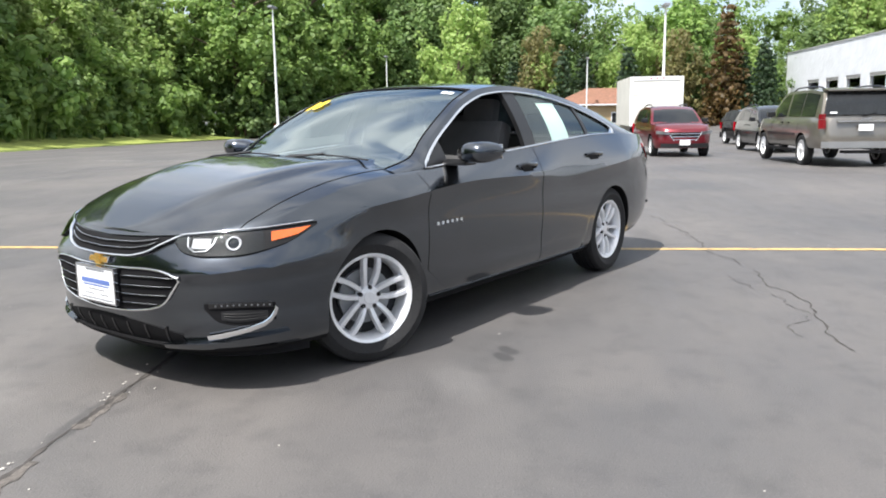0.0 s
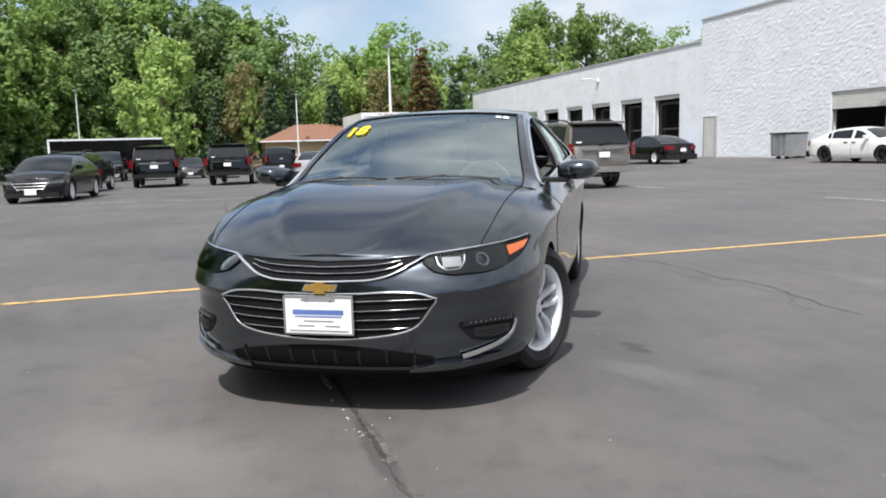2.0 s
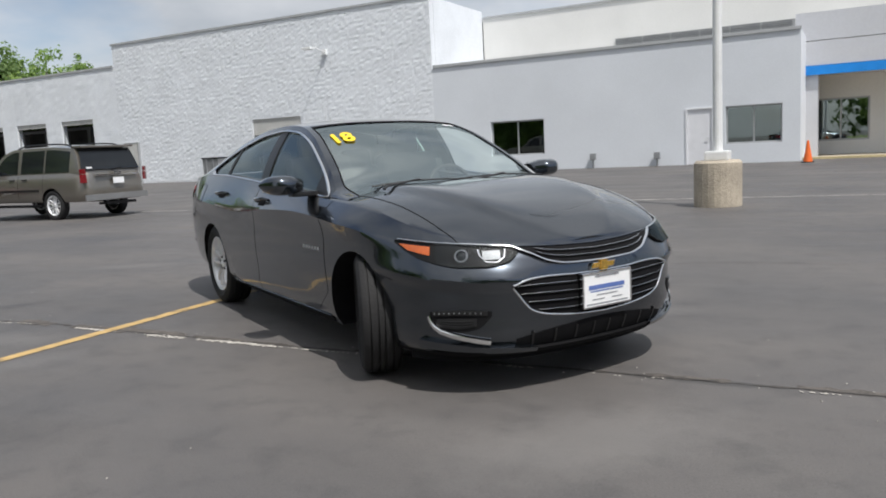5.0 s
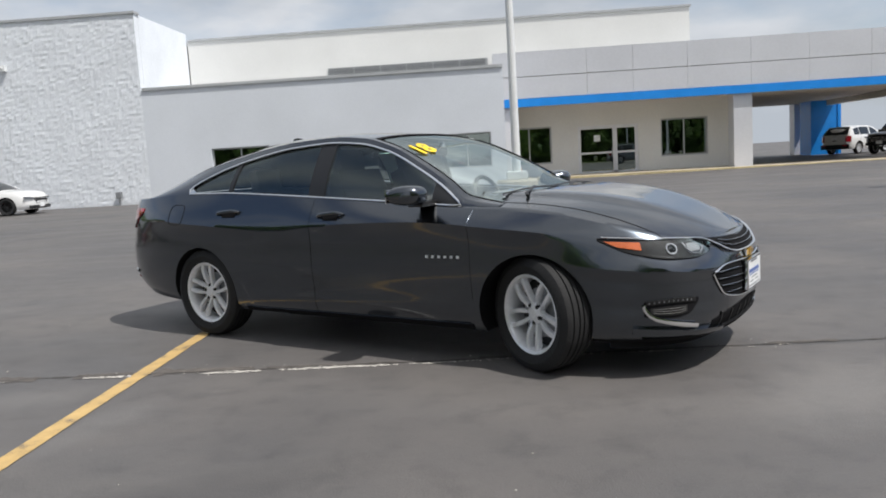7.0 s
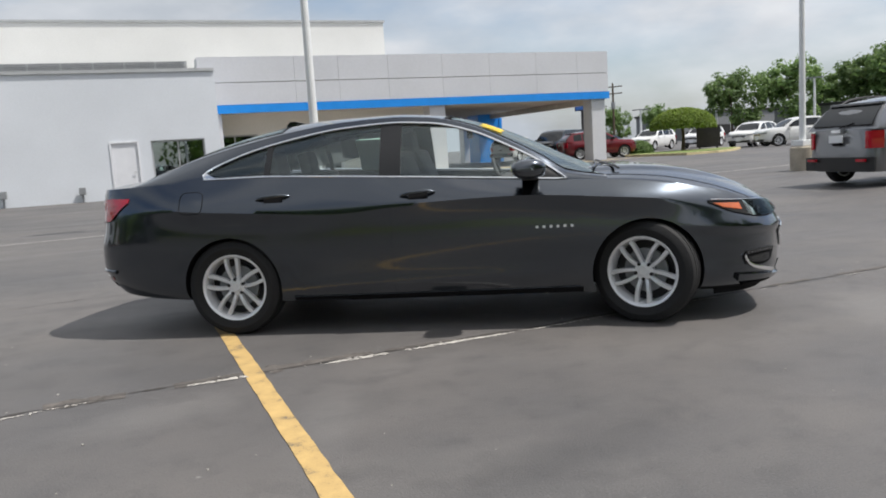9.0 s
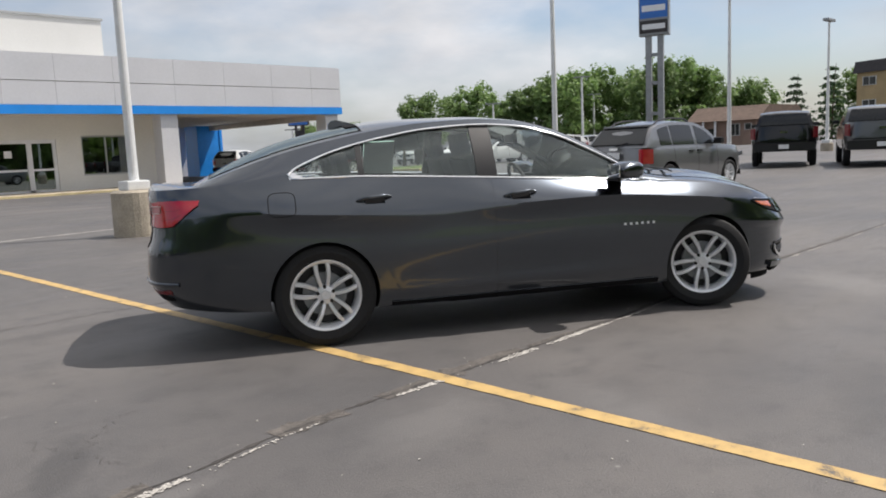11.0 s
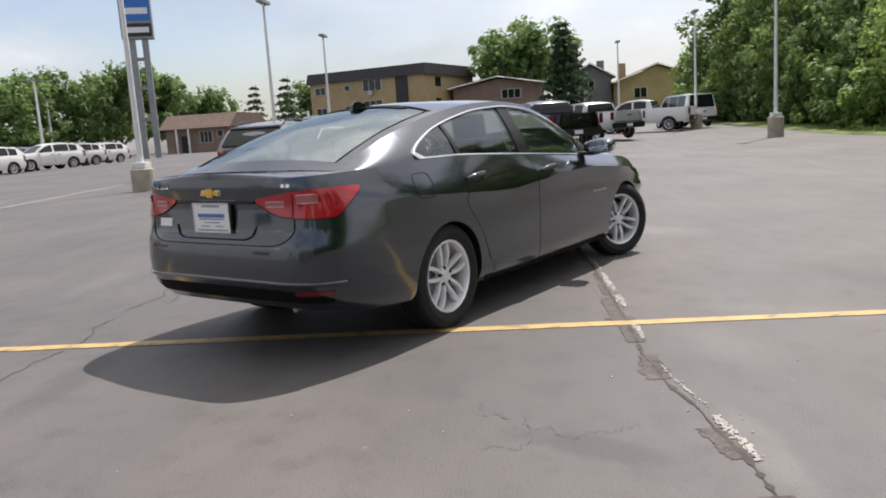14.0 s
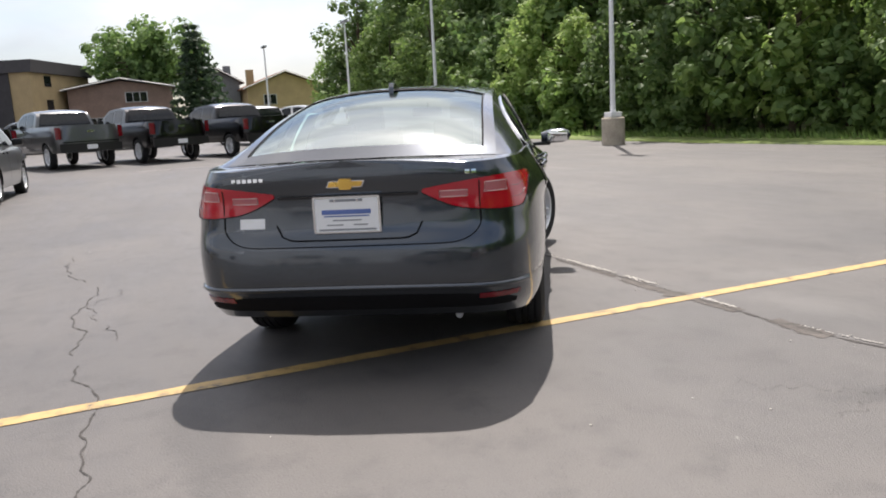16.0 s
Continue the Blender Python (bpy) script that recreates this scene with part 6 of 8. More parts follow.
def trunk_mesh(rng, h, r, limbs, spread, h0):
    b = bmesh.new()
    lean = rng.uniform(-0.4, 0.4, 2)
    n = 7
    line = [Vector((lean[0] * (i / n) ** 1.5, lean[1] * (i / n) ** 1.5, h * 0.82 * i / n)) for i in range(n + 1)]
    ring_tube(line, [r * (1.35 if i == 0 else 1 - 0.8 * i / n) for i in range(n + 1)], 9, b)
    for k in range(limbs):
        u = rng.uniform(0.25, 0.8)
        s = line[int(u * n)]
        q = rng.uniform(0, 2 * math.pi)
        le = spread * rng.uniform(0.5, 0.95)
        e = s + Vector((math.cos(q) * le, math.sin(q) * le, le * rng.uniform(0.35, 0.9)))
        mid = s.lerp(e, 0.5) + Vector((0, 0, le * 0.12))
        ring_tube([s, mid, e], [r * 0.42, r * 0.26, r * 0.08], 6, b)
    return soft(bm_mesh("trunk", b), 1.0)


TREES = {}


def tree_kind(key, seed, h, r, h0, clumps, per, size, leaf, limbs=9):
    rng = np.random.default_rng(seed)
    c, rad = crown_centres(rng, h0, h, r, clumps)
    crown = leaf_cloud("crown", c, rad, per, size, rng)
    crown.materials.append(M[leaf])
    tk = trunk_mesh(rng, h, 0.022 * h, limbs, r * 0.8, h0)
    tk.materials.append(M["bark"])
    TREES[key] = (tk, crown)


def conifer_kind(key, seed, h, r, leaf, layers=17, per=150, size=0.30):
    rng = np.random.default_rng(seed)
    cs, rs = [], []
    for i in range(layers):
        u = i / (layers - 1)
        rr = r * (1 - u) ** 0.85 + 0.12
        z = 0.06 * h + 0.93 * h * u
        k = max(3, int(11 * (1 - u) + 3))
        for j in range(k):
            q = 2 * math.pi * (j + rng.uniform(0, 0.8)) / k
            for f in (0.35, 0.65, 0.92):
                if f * rr > 0.15:
                    f2 = f * rng.uniform(0.85, 1.12)
                    cs.append((f2 * rr * math.cos(q), f2 * rr * math.sin(q), z - 0.30 * f2 * rr + rng.uniform(-0.1, 0.1)))
                    rs.append(0.30 + 0.10 * rr)
    crown = leaf_cloud("crown", cs, rs, max(6, per * layers // len(cs)), size, rng, 0.5, 0.55)
    crown.materials.append(M[leaf])
    tk = trunk_mesh(rng, h * 1.15, 0.014 * h, 0, 1, 1)
    tk.materials.append(M["bark"])
    TREES[key] = (tk, crown)


tree_kind("wood_a", 11, 13.5, 4.6, 1.2, 210, 36, 0.29, "leaf")
tree_kind("wood_b", 12, 15.5, 4.4, 2.0, 220, 36, 0.30, "leaf")
tree_kind("wood_c", 13, 11.5, 4.4, 0.6, 200, 36, 0.28, "leaf_deep")
tree_kind("wood_d", 14, 14.5, 5.0, 1.0, 220, 36, 0.31, "leaf_deep")
tree_kind("wood_e", 15, 10.0, 3.6, 0.4, 180, 38, 0.24, "leaf_light")
tree_kind("wood_f", 19, 9.0, 3.6, 0.6, 170, 34, 0.24, "leaf_brown")
tree_kind("bush", 16, 3.4, 2.2, 0.1, 70, 40, 0.20, "leaf", 5)
tree_kind("bush_deep", 17, 2.6, 2.0, 0.1, 60, 40, 0.20, "leaf_deep", 5)
tree_kind("street", 18, 9.0, 4.6, 2.4, 150, 34, 0.34, "leaf_deep")
conifer_kind("spruce", 21, 9.0, 2.3, "needle")
conifer_kind("rust_spruce", 22, 10.0, 2.3, "needle_rust")
conifer_kind("pine", 23, 10.0, 3.0, "needle", 11)

TREE_TEXT = {"wood_f": ("deciduous_tree", "olive-brown thin-leaved tree before the wood", "tree"), "wood_a": ("deciduous_tree", "leafy green deciduous tree at the wood's edge", "tree"), "wood_b": ("deciduous_tree", "tall green deciduous tree in the wood", "tree"),
             "wood_c": ("deciduous_tree", "dense dark green tree in the wood", "tree"), "wood_d": ("deciduous_tree", "broad dark green tree in the wood", "tree"),
             "wood_e": ("deciduous_tree", "bright yellow-green tree before the wood", "tree"), "bush": ("bush", "leafy green bush at the wood's edge", "bush"),
             "bush_deep": ("bush", "dark green bush at the wood's edge", "bush"), "street": ("street_tree", "round-headed green tree beyond the parked cars", "tree"),
             "spruce": ("spruce", "dark green spruce tree with drooping boughs", "tree"), "rust_spruce": ("spruce", "tall browning rust-coloured spruce tree", "tree"), "pine": ("pine", "dark pine with layered boughs", "tree")}


def tree(key, x, y, s=1.0, turn=0.0, sz=None):
    name, label, cat = TREE_TEXT[key]
    t = thing(name, label, cat, pose(x, y, -0.03, 0, 0, turn) @ Matrix.Diagonal((s, s, sz or s, 1)), "woodland" if key.startswith("wood") else "")
    part("trunk", TREES[key][0], None, t)
    part("crown", TREES[key][1], None, t)
    return t


rt = random.Random(5)
WOOD = ["wood_a", "wood_b", "wood_c", "wood_d", "wood_e"]


def belt(pts, step, depth, rows, scale=1.0, pick=WOOD):
    """Trees in staggered rows along a line, back from it on its right-hand side."""
    for (x0, y0), (x1, y1) in zip(pts, pts[1:]):
        d = Vector((x1 - x0, y1 - y0))
        n = max(1, round(d.length / step))
        side = Vector((d.y, -d.x)).normalized()
        for i in range(n):
            for r in range(rows):
                u = (i + 0.5 * (r % 2) + rt.uniform(-0.2, 0.2)) / n
                off = 2.5 + depth * r + rt.uniform(-1, 1)
                k = pick[rt.randrange(len(pick))] if r else rt.choice(pick[:1] + pick[2:])
                tree(k, x0 + d.x * u + side.x * off, y0 + d.y * u + side.y * off, scale * rt.uniform(0.85, 1.15) * (1 + 0.12 * r), rt.uniform(0, 360))


def hedge(pts, step, keys, smin, smax):
    for (x0, y0), (x1, y1) in zip(pts, pts[1:]):
        d = Vector((x1 - x0, y1 - y0))
        n = max(1, round(d.length / step))
        for i in range(n):
            u = (i + rt.uniform(-0.3, 0.3)) / n
            s = rt.uniform(smin, smax)
            tree(rt.choice(keys), x0 + d.x * u + rt.uniform(-0.5, 0.5), y0 + d.y * u + rt.uniform(-0.6, 0.6), s, rt.uniform(0, 360))


# wood on the far left, then round behind the service building
PLACE = WEST
belt([(-62, -30.5), (-26, -30.8)], 4.4, 4.5, 2, 1.2, ["wood_e", "wood_a", "wood_e", "wood_a", "wood_c"])
belt([(-64, -39), (-26, -39)], 5.5, 4.5, 1, 1.5, ["wood_b", "wood_a", "wood_b"])
belt([(-96, -12), (-62, -27)], 4.6, 5.0, 2, 1.3, ["wood_a", "wood_e", "wood_b", "wood_a"])
hedge([(-64, -31.6), (-24, -32.0)], 2.2, ["bush", "bush", "bush_deep"], 1.1, 1.9)
hedge([(-64, -33.5), (-24, -33.5)], 2.8, ["bush", "bush"], 1.6, 2.4)
hedge([(-95, -11), (-62, -27.5)], 2.6, ["bush", "bush_deep"], 1.2, 2.1)
hedge([(-92, 27), (-90, -11)], 2.8, ["bush_deep", "bush"], 1.2, 2.0)
PLACE = STAND
TALL = {"wood_a": 13.5, "wood_b": 15.5, "wood_c": 11.5, "wood_d": 14.5, "wood_e": 10.0, "wood_f": 9.0, "spruce": 9.0, "rust_spruce": 10.0}


def western(key, az, d, top, slim=1.0):
    """A tree seen from the car's front, at a bearing and a distance, as high as its top stands above the eye."""
    h = 2.2 + d * math.tan(radians(top))
    k = h / TALL[key]
    tree(key, 5.0 + d * math.cos(radians(az)), -2.8 + d * math.sin(radians(az)), k * slim, az * 37 % 360, k)


# skyline of the far wood, from the long wall round to the lane
SKYLINE = curve((143, 6.4), (148, 7.4), (150.5, 8.2), (152.2, 8.8), (154, 7.2), (156.2, 9.5), (158.6, 7.6), (160.5, 6.6), (162.6, 7.2), (164.8, 8.0), (166.6, 8.3), (168.4, 7.4), (171, 7.2), (172.6, 8.2), (174.5, 9.6), (177, 9.9), (180, 11.0), (184, 11.5), (190, 11.0))
for i, az in enumerate(span(144.5, 189, 22)):
    western(("wood_b", "wood_a", "wood_a", "wood_d")[i % 4] if az < 173 else ("wood_d", "wood_b", "wood_c")[i % 3], az + rt.uniform(-0.4, 0.4), 99 + rt.uniform(-3, 4), SKYLINE(az) - rt.uniform(0, 0.5), 0.92)
for i, az in enumerate(span(146, 188, 17)):
    western(("wood_a", "wood_e", "wood_d")[i % 3] if az < 173 else ("wood_c", "wood_d")[i % 2], az + rt.uniform(-0.5, 0.5), 92 + rt.uniform(-2, 2), SKYLINE(az) * rt.uniform(0.60, 0.80))
for key, az, d, top, slim in (("wood_b", 156.2, 95, 9.6, 0.8), ("wood_a", 166.4, 94, 8.4, 1.15), ("wood_b", 152.2, 96, 8.8, 0.8), ("wood_e", 170.0, 85, 6.2, 0.75), ("wood_f", 167.2, 86, 5.2, 0.8), ("wood_f", 176.6, 84, 6.0, 0.7), ("wood_e", 182.2, 74, 8.0, 0.85), ("wood_e", 176.4, 83, 4.6, 0.7),
                              ("spruce", 175.0, 82, 4.7, 1.0), ("spruce", 173.5, 82, 4.5, 0.95), ("spruce", 170.4, 82, 4.8, 1.05), ("spruce", 161.6, 86, 4.4, 1.0), ("rust_spruce", 164.0, 85, 6.9, 0.95), ("spruce", 163.0, 86, 3.6, 1.1), ("spruce", 178.6, 84, 4.0, 1.0)):
    western(key, az, d, top, slim)
# wood on the other side
PLACE = STAND
belt([(6, -19.0), (70, -20.5)], 5.0, 5.0, 2, 1.05, ["wood_c", "wood_a", "wood_d", "wood_b", "wood_d"])
for i in range(17):
    x = 5 + 4.0 * i + rt.uniform(-1.2, 1.2)
    tree(rt.choice(["wood_e", "wood_c", "wood_a", "wood_c"]), x, -16.9 - 0.02 * x + rt.uniform(-0.6, 0.5), rt.uniform(0.46, 0.72), rt.uniform(0, 360))
hedge([(6, -16.6), (72, -17.2)], 2.4, ["bush_deep", "bush_deep", "bush"], 0.8, 1.35)
tree("wood_d", 64, -18.6, 0.95, 40)
# single trees beyond the road
PLACE = EAST
for az, d, k, s in ((45.2, 105, "street", 0.88), (38.7, 122, "street", 0.95), (34.7, 108, "street", 1.1), (28.6, 106, "street", 1.15), (25.6, 112, "street", 1.05), (41.6, 108, "street", 1.0), (36.5, 112, "street", 1.10), (33.0, 116, "street", 1.2), (30.2, 118, "street", 1.15), (27.2, 112, "street", 1.2), (22.5, 120, "street", 0.92), (24.0, 122, "street", 0.85), (19.6, 105, "pine", 0.86), (17.4, 104, "pine", 0.95), (15.8, 108, "street", 0.85), (50.5, 120, "street", 0.58), (53.5, 124, "street", 0.6)):
    tree(k, -6.3 + d * math.cos(radians(az)), -1.9 + d * math.sin(radians(az)), s, az * 7)
tree("street", 84, 0.6, 1.15, 10)
tree("street", 84, -3.2, 1.25, 80)
tree("spruce", 72, -5.3, 1.45, 0, 1.2)
tree("street", 100, 20.0, 0.9, 33)
PLACE = STAND


def clipped_dome(rng, r, z0, h, per, size):
    """A dense clipped head: a lumpy core under a close skin of small leaves."""
    b = bmesh.new()
    rows = []
    n, m = 9, 28
    for i in range(n + 1):
        a = -0.35 + (math.pi / 2 + 0.35) * i / n
        rows.append([b.verts.new((r * 0.95 * math.cos(a) * math.cos(q) * (1 + 0.03 * math.sin(5 * q + i)), r * 0.95 * math.cos(a) * math.sin(q) * (1 + 0.03 * math.cos(4 * q + 2 * i)), z0 + h * 0.95 * math.sin(a) * (1 if a > 0 else 0.35))) for q in span(0, 2 * math.pi, m)[:-1]])
    for a, c in zip(rows, rows[1:]):
        for k in range(m):
            b.faces.new((a[k], a[(k + 1) % m], c[(k + 1) % m], c[k]))
    b.faces.new(rows[0][::-1])
    core = bm_mesh("crown", b, True)
    c, rad = [], []
    for i in range(per):
        q, s = rng.uniform(0, 2 * math.pi), rng.uniform(-0.12, 1)
        k = math.sqrt(max(0, 1 - max(0, s) ** 2))
        c.append((r * k * math.cos(q), r * k * math.sin(q), z0 + h * max(s, -0.12)))
        rad.append(0.07)
    return core, leaf_cloud("leaves", c, rad, 16, size, rng)


def topiary(x, y):
    t = thing("clipped_tree", "small clipped mushroom-shaped green tree on a short stem", "tree", pose(x, y, 0))
    part("trunk", soft(bm_mesh("trunk", ring_tube([(0, 0, 0), (0.05, 0, 0.8), (0, 0.03, 1.95)], [0.14, 0.10, 0.09], 9)), 1), "bark", t)
    core, skin = clipped_dome(np.random.default_rng(31), 1.95, 1.62, 1.10, 1500, 0.085)
    cr = part("crown", core, "leaf_clip", t)
    part("leaves", skin, "leaf_clip", cr)
    t = thing("clipped_bush", "low rounded clipped bush beside the kerb", "bush", pose(26.9, 34.5, 0.06))
    core, skin = clipped_dome(np.random.default_rng(32), 0.85, 0.14, 0.66, 400, 0.06)
    cr = part("crown", core, "leaf_deep", t)
    part("leaves", skin, "leaf_deep", cr)


topiary(30.0, 34.2)


def kerb_island(outline):
    """A low planted island with a tan kerb, following the ground."""
    cx, cy = sum(p[0] for p in outline) / len(outline), sum(p[1] for p in outline) / len(outline)
    isl = tagged(new("kerb_island", None), "raised planted island with a worn tan kerb", "island", kind="structure")
    for nm, k, z, material in (("kerb_edge", 1.0, 0.11, "kerb"), ("planting_bed", 0.93, 0.116, "grass")):
        b = bmesh.new()
        ring = [(cx + (x - cx) * k, cy + (y - cy) * k) for x, y in outline]
        top = [b.verts.new((x, y, rise(x, y) + z)) for x, y in ring]
        low = [b.verts.new((x, y, rise(x, y) - 0.05)) for x, y in ring]
        mid = b.verts.new((cx, cy, rise(cx, cy) + z))
        for i in range(len(ring)):
            j = (i + 1) % len(ring)
            b.faces.new((top[i], top[j], mid))
            b.faces.new((low[i], low[j], top[j], top[i]))
        bmesh.ops.recalc_face_normals(b, faces=b.faces)
        part(nm, b, material, isl)


kerb_island([(22.9, 25.2), (25.2, 25.6), (28.5, 28.0), (32.2, 31.6), (33.4, 33.6), (31.0, 35.6), (27.5, 36.0), (24.8, 33.0)])
PLACE = STAND


# tall grass before the wood, as one growth
def tall_grass():
    rng = np.random.default_rng(41)
    n = 7000
    x = rng.uniform(-66, -25, n)
    y = -30.6 + rng.normal(0, 0.45, n)
    h = rng.uniform(0.7, 1.8, n) + 0.5
    a = rng.uniform(0, math.pi, n)
    w = 0.035
    dx, dy = np.cos(a) * w, np.sin(a) * w
    lx, ly = rng.normal(0, 0.22, n), rng.normal(0, 0.22, n)
    z = np.zeros(n)
    v = np.stack((np.stack((x - dx, y - dy, z), 1), np.stack((x + dx, y + dy, z), 1), np.stack((x + lx * 0.4 + dx * 0.6, y + ly * 0.4, h * 0.6), 1), np.stack((x + lx, y + ly, h), 1)), 1).reshape(-1, 3)
    me = mesh("tall_grass", v.tolist(), np.arange(4 * n).reshape(-1, 4).tolist())
    tagged(part("tall_grass", me, "leaf_light"), "tall uncut grass and weeds before the wood", "grass", kind="stuff")
    n = 5200
    x = rng.uniform(5, 62, n)
    y = rng.uniform(-16.6, -14.75, n)
    h = rng.uniform(0.06, 0.28, n)
    a = rng.uniform(0, math.pi, n)
    dx, dy = np.cos(a) * 0.03, np.sin(a) * 0.03
    z = np.full(n, 0.05)
    v = np.stack((np.stack((x - dx, y - dy, z), 1), np.stack((x + dx, y + dy, z), 1), np.stack((x + 0.05, y + 0.03, h + 0.05), 1)), 1).reshape(-1, 3)
    me = mesh("verge_grass", v.tolist(), np.arange(3 * n).reshape(-1, 3).tolist())
    tagged(part("verge_grass", me, "leaf"), "short rough grass along the verge", "grass", kind="stuff")


tall_grass()


# ---- buildings beyond ----
def far_window(parent, x, y0, y1, z0, z1, mull=1):
    """A window in a wall that faces -x."""
    w = part("window", box(x - 0.06, x + 0.02, y0 - 0.06, y1 + 0.06, z0 - 0.06, z1 + 0.06), "shutter", parent)
    n = mull + 1
    for i in range(n):
        a, b = y0 + (y1 - y0) * i / n, y0 + (y1 - y0) * (i + 1) / n
        part("pane", box(x - 0.075, x - 0.062, a + 0.04, b - 0.04, z0, z1), "tint", w)


M["tint"] = mat("tint", (0.012, 0.014, 0.016), 0.06, var=0.2, rvar=0.03)


def apartment():
    a = thing("apartment_building", "tan brick apartment block with a dark mansard roof band", "building")
    x, y0, y1 = 75.0, 6.9, 21.3
    part("wall", box(x, x + 14, y0, y1, 0, 6.8), "brick_tan", a)
    r = prism([(x - 0.35, 6.75), (x + 14.3, 6.75), (x + 14.0, 7.9), (x + 0.1, 7.9)], y0 - 0.3, y1 + 0.3)
    bmesh.ops.recalc_face_normals(r, faces=r.faces)
    part("roof", r, "roof_dark", a)
    part("stair_panel", box(x - 0.12, x - 0.01, 8.75, 10.2, 0, 6.9), "roof_dark", a, "dark stairwell panel")
    for z0 in (0.9, 3.3, 5.55):
        for ya, yb, m in ((12.0, 14.3, 2), (19.2, 20.6, 1)):
            far_window(a, x, ya, yb, z0, z0 + (1.15 if ya < 15 else 0.75), m)
        far_window(a, x, 16.0, 16.7, z0 + 0.2, z0 + 0.75, 0)
        part("air_conditioner", box(x - 0.35, x - 0.1, 13.0, 13.6, z0 - 0.45, z0 - 0.12), "frame", a)
    for z0 in (3.3, 5.55):
        w = part("window", box(x + 3, x + 4.4, y0 - 0.05, y0 - 0.005, z0, z0 + 1.0), "tint", a)


def gable_house(name, label, x, y0, y1, eave, peak, depth, wall, roof, windows, chimney=None):
    h = thing(name, label, "house")
    part("wall", box(x, x + depth, y0, y1, 0, eave), wall, h)
    ym = (y0 + y1) / 2
    b = bmesh.new()
    v = [b.verts.new(p) for p in ((x, y0, eave), (x, y1, eave), (x, ym, peak - 0.15), (x + depth, y0, eave), (x + depth, y1, eave), (x + depth, ym, peak - 0.15))]
    for f in ((0, 2, 1), (3, 4, 5), (0, 3, 5, 2), (1, 2, 5, 4), (0, 1, 4, 3)):
        b.faces.new([v[i] for i in f])
    bmesh.ops.recalc_face_normals(b, faces=b.faces)
    part("gable", b, wall, h)
    b = bmesh.new()
    for s, ya in ((1, y0 - 0.5), (-1, y1 + 0.5)):
        k = (peak - eave) / (ym - y0)
        ze = eave - k * 0.5
        q = [b.verts.new(p) for p in ((x - 0.6, ya, ze), (x + depth + 0.6, ya, ze), (x + depth + 0.6, ym, peak), (x - 0.6, ym, peak), (x - 0.6, ya, ze + 0.18), (x + depth + 0.6, ya, ze + 0.18), (x + depth + 0.6, ym, peak + 0.18), (x - 0.6, ym, peak + 0.18))]
        for f in ((0, 1, 2, 3), (4, 5, 6, 7), (0, 1, 5, 4), (1, 2, 6, 5), (2, 3, 7, 6), (3, 0, 4, 7)):
            b.faces.new([q[i] for i in f])
    bmesh.ops.recalc_face_normals(b, faces=b.faces)
    rf = part("roof", b, roof, h)
    part("fascia", ring_tube([(x - 0.64, y0 - 0.5, eave - (peak - eave) / (ym - y0) * 0.5 + 0.06), (x - 0.64, ym, peak + 0.06), (x - 0.64, y1 + 0.5, eave - (peak - eave) / (ym - y0) * 0.5 + 0.06)], 0.07, 4), "shutter", h)
    for ya, yb, za, zb, m in windows:
        far_window(h, x, ya, yb, za, zb, m)
    if chimney:
        part("chimney", box(x + 2, x + 2.8, chimney - 0.4, chimney + 0.4, eave, peak + 0.5), wall, rf)
    return h


PLACE = pose(84.4, 7.85, 0, 0, 0, -21.5) @ Matrix.Diagonal((1, 1.134, 1.13, 1)) @ pose(-74.9, -4.55, 0)
apartment()
PLACE = pose(-6, 0, 0) @ Matrix.Diagonal((1.28, 1.28, 1.22, 1)) @ pose(6, 0, 0)
gable_house("brick_house", "low red-brown brick house with a shallow dark gable", 70, -3.0, 5.7, 4.95, 5.8, 10, "brick_red", "roof_dark", [(-0.8, 1.0, 3.7, 4.55, 2), (3.0, 4.2, 1.2, 2.3, 1)])
gable_house("grey_house", "grey two-storey house with a chimney", 88, -11.6, -6.6, 6.2, 7.7, 9, "grey_siding", "roof_dark", [(-9.6, -8.2, 4.6, 5.7, 1)], -10.6)
gable_house("beige_house", "beige brick house with a shallow brown gable", 84, -20.5, -11.8, 5.2, 6.9, 10, "brick_tan", "roof_brown", [(-15, -13.6, 3.2, 4.3, 1)], -12.6)
PLACE = STAND


def hip_house(x0, x1, y0, y1, eave, peak, hip):
    h = thing("hip_house", "low tan house with a reddish brown hipped shingle roof", "house", pose(x1, y0, 0))
    w, d = y1 - y0, x1 - x0
    part("wall", box(-d, 0, 0, w, -0.3, eave), "brick_tan", h)
    b = bmesh.new()
    e = 0.5
    v = [b.verts.new(p) for p in ((-d - e, -e, eave - 0.1), (e, -e, eave - 0.1), (e, w + e, eave - 0.1), (-d - e, w + e, eave - 0.1), (-d / 2, hip, peak), (-d / 2, w - hip, peak))]
    for f in ((0, 1, 4), (1, 2, 5, 4), (2, 3, 5), (3, 0, 4, 5), (3, 2, 1, 0)):
        b.faces.new([v[i] for i in f])
    part("roof", b, "roof_brown", h)
    part("gutter", box(e, e + 0.08, -e, w + e, eave - 0.16, eave - 0.04), "door_white", h)
    for a in (1.6, 5.4):
        win = part("window", box(0.004, 0.05, a, a + 1.3, 1.0, 2.1), "door_white", h)
        part("pane", box(0.052, 0.058, a + 0.08, a + 1.22, 1.08, 2.02), "tint", win)


hip_house(-80.0, -70.5, 3.3, 14.0, 2.9, 4.5, 3.4)


PLACE = EAST
M["roof_umber"] = mat("roof_umber", (0.115, 0.080, 0.062), 0.9, var=0.35, fine=12, coarse=2)


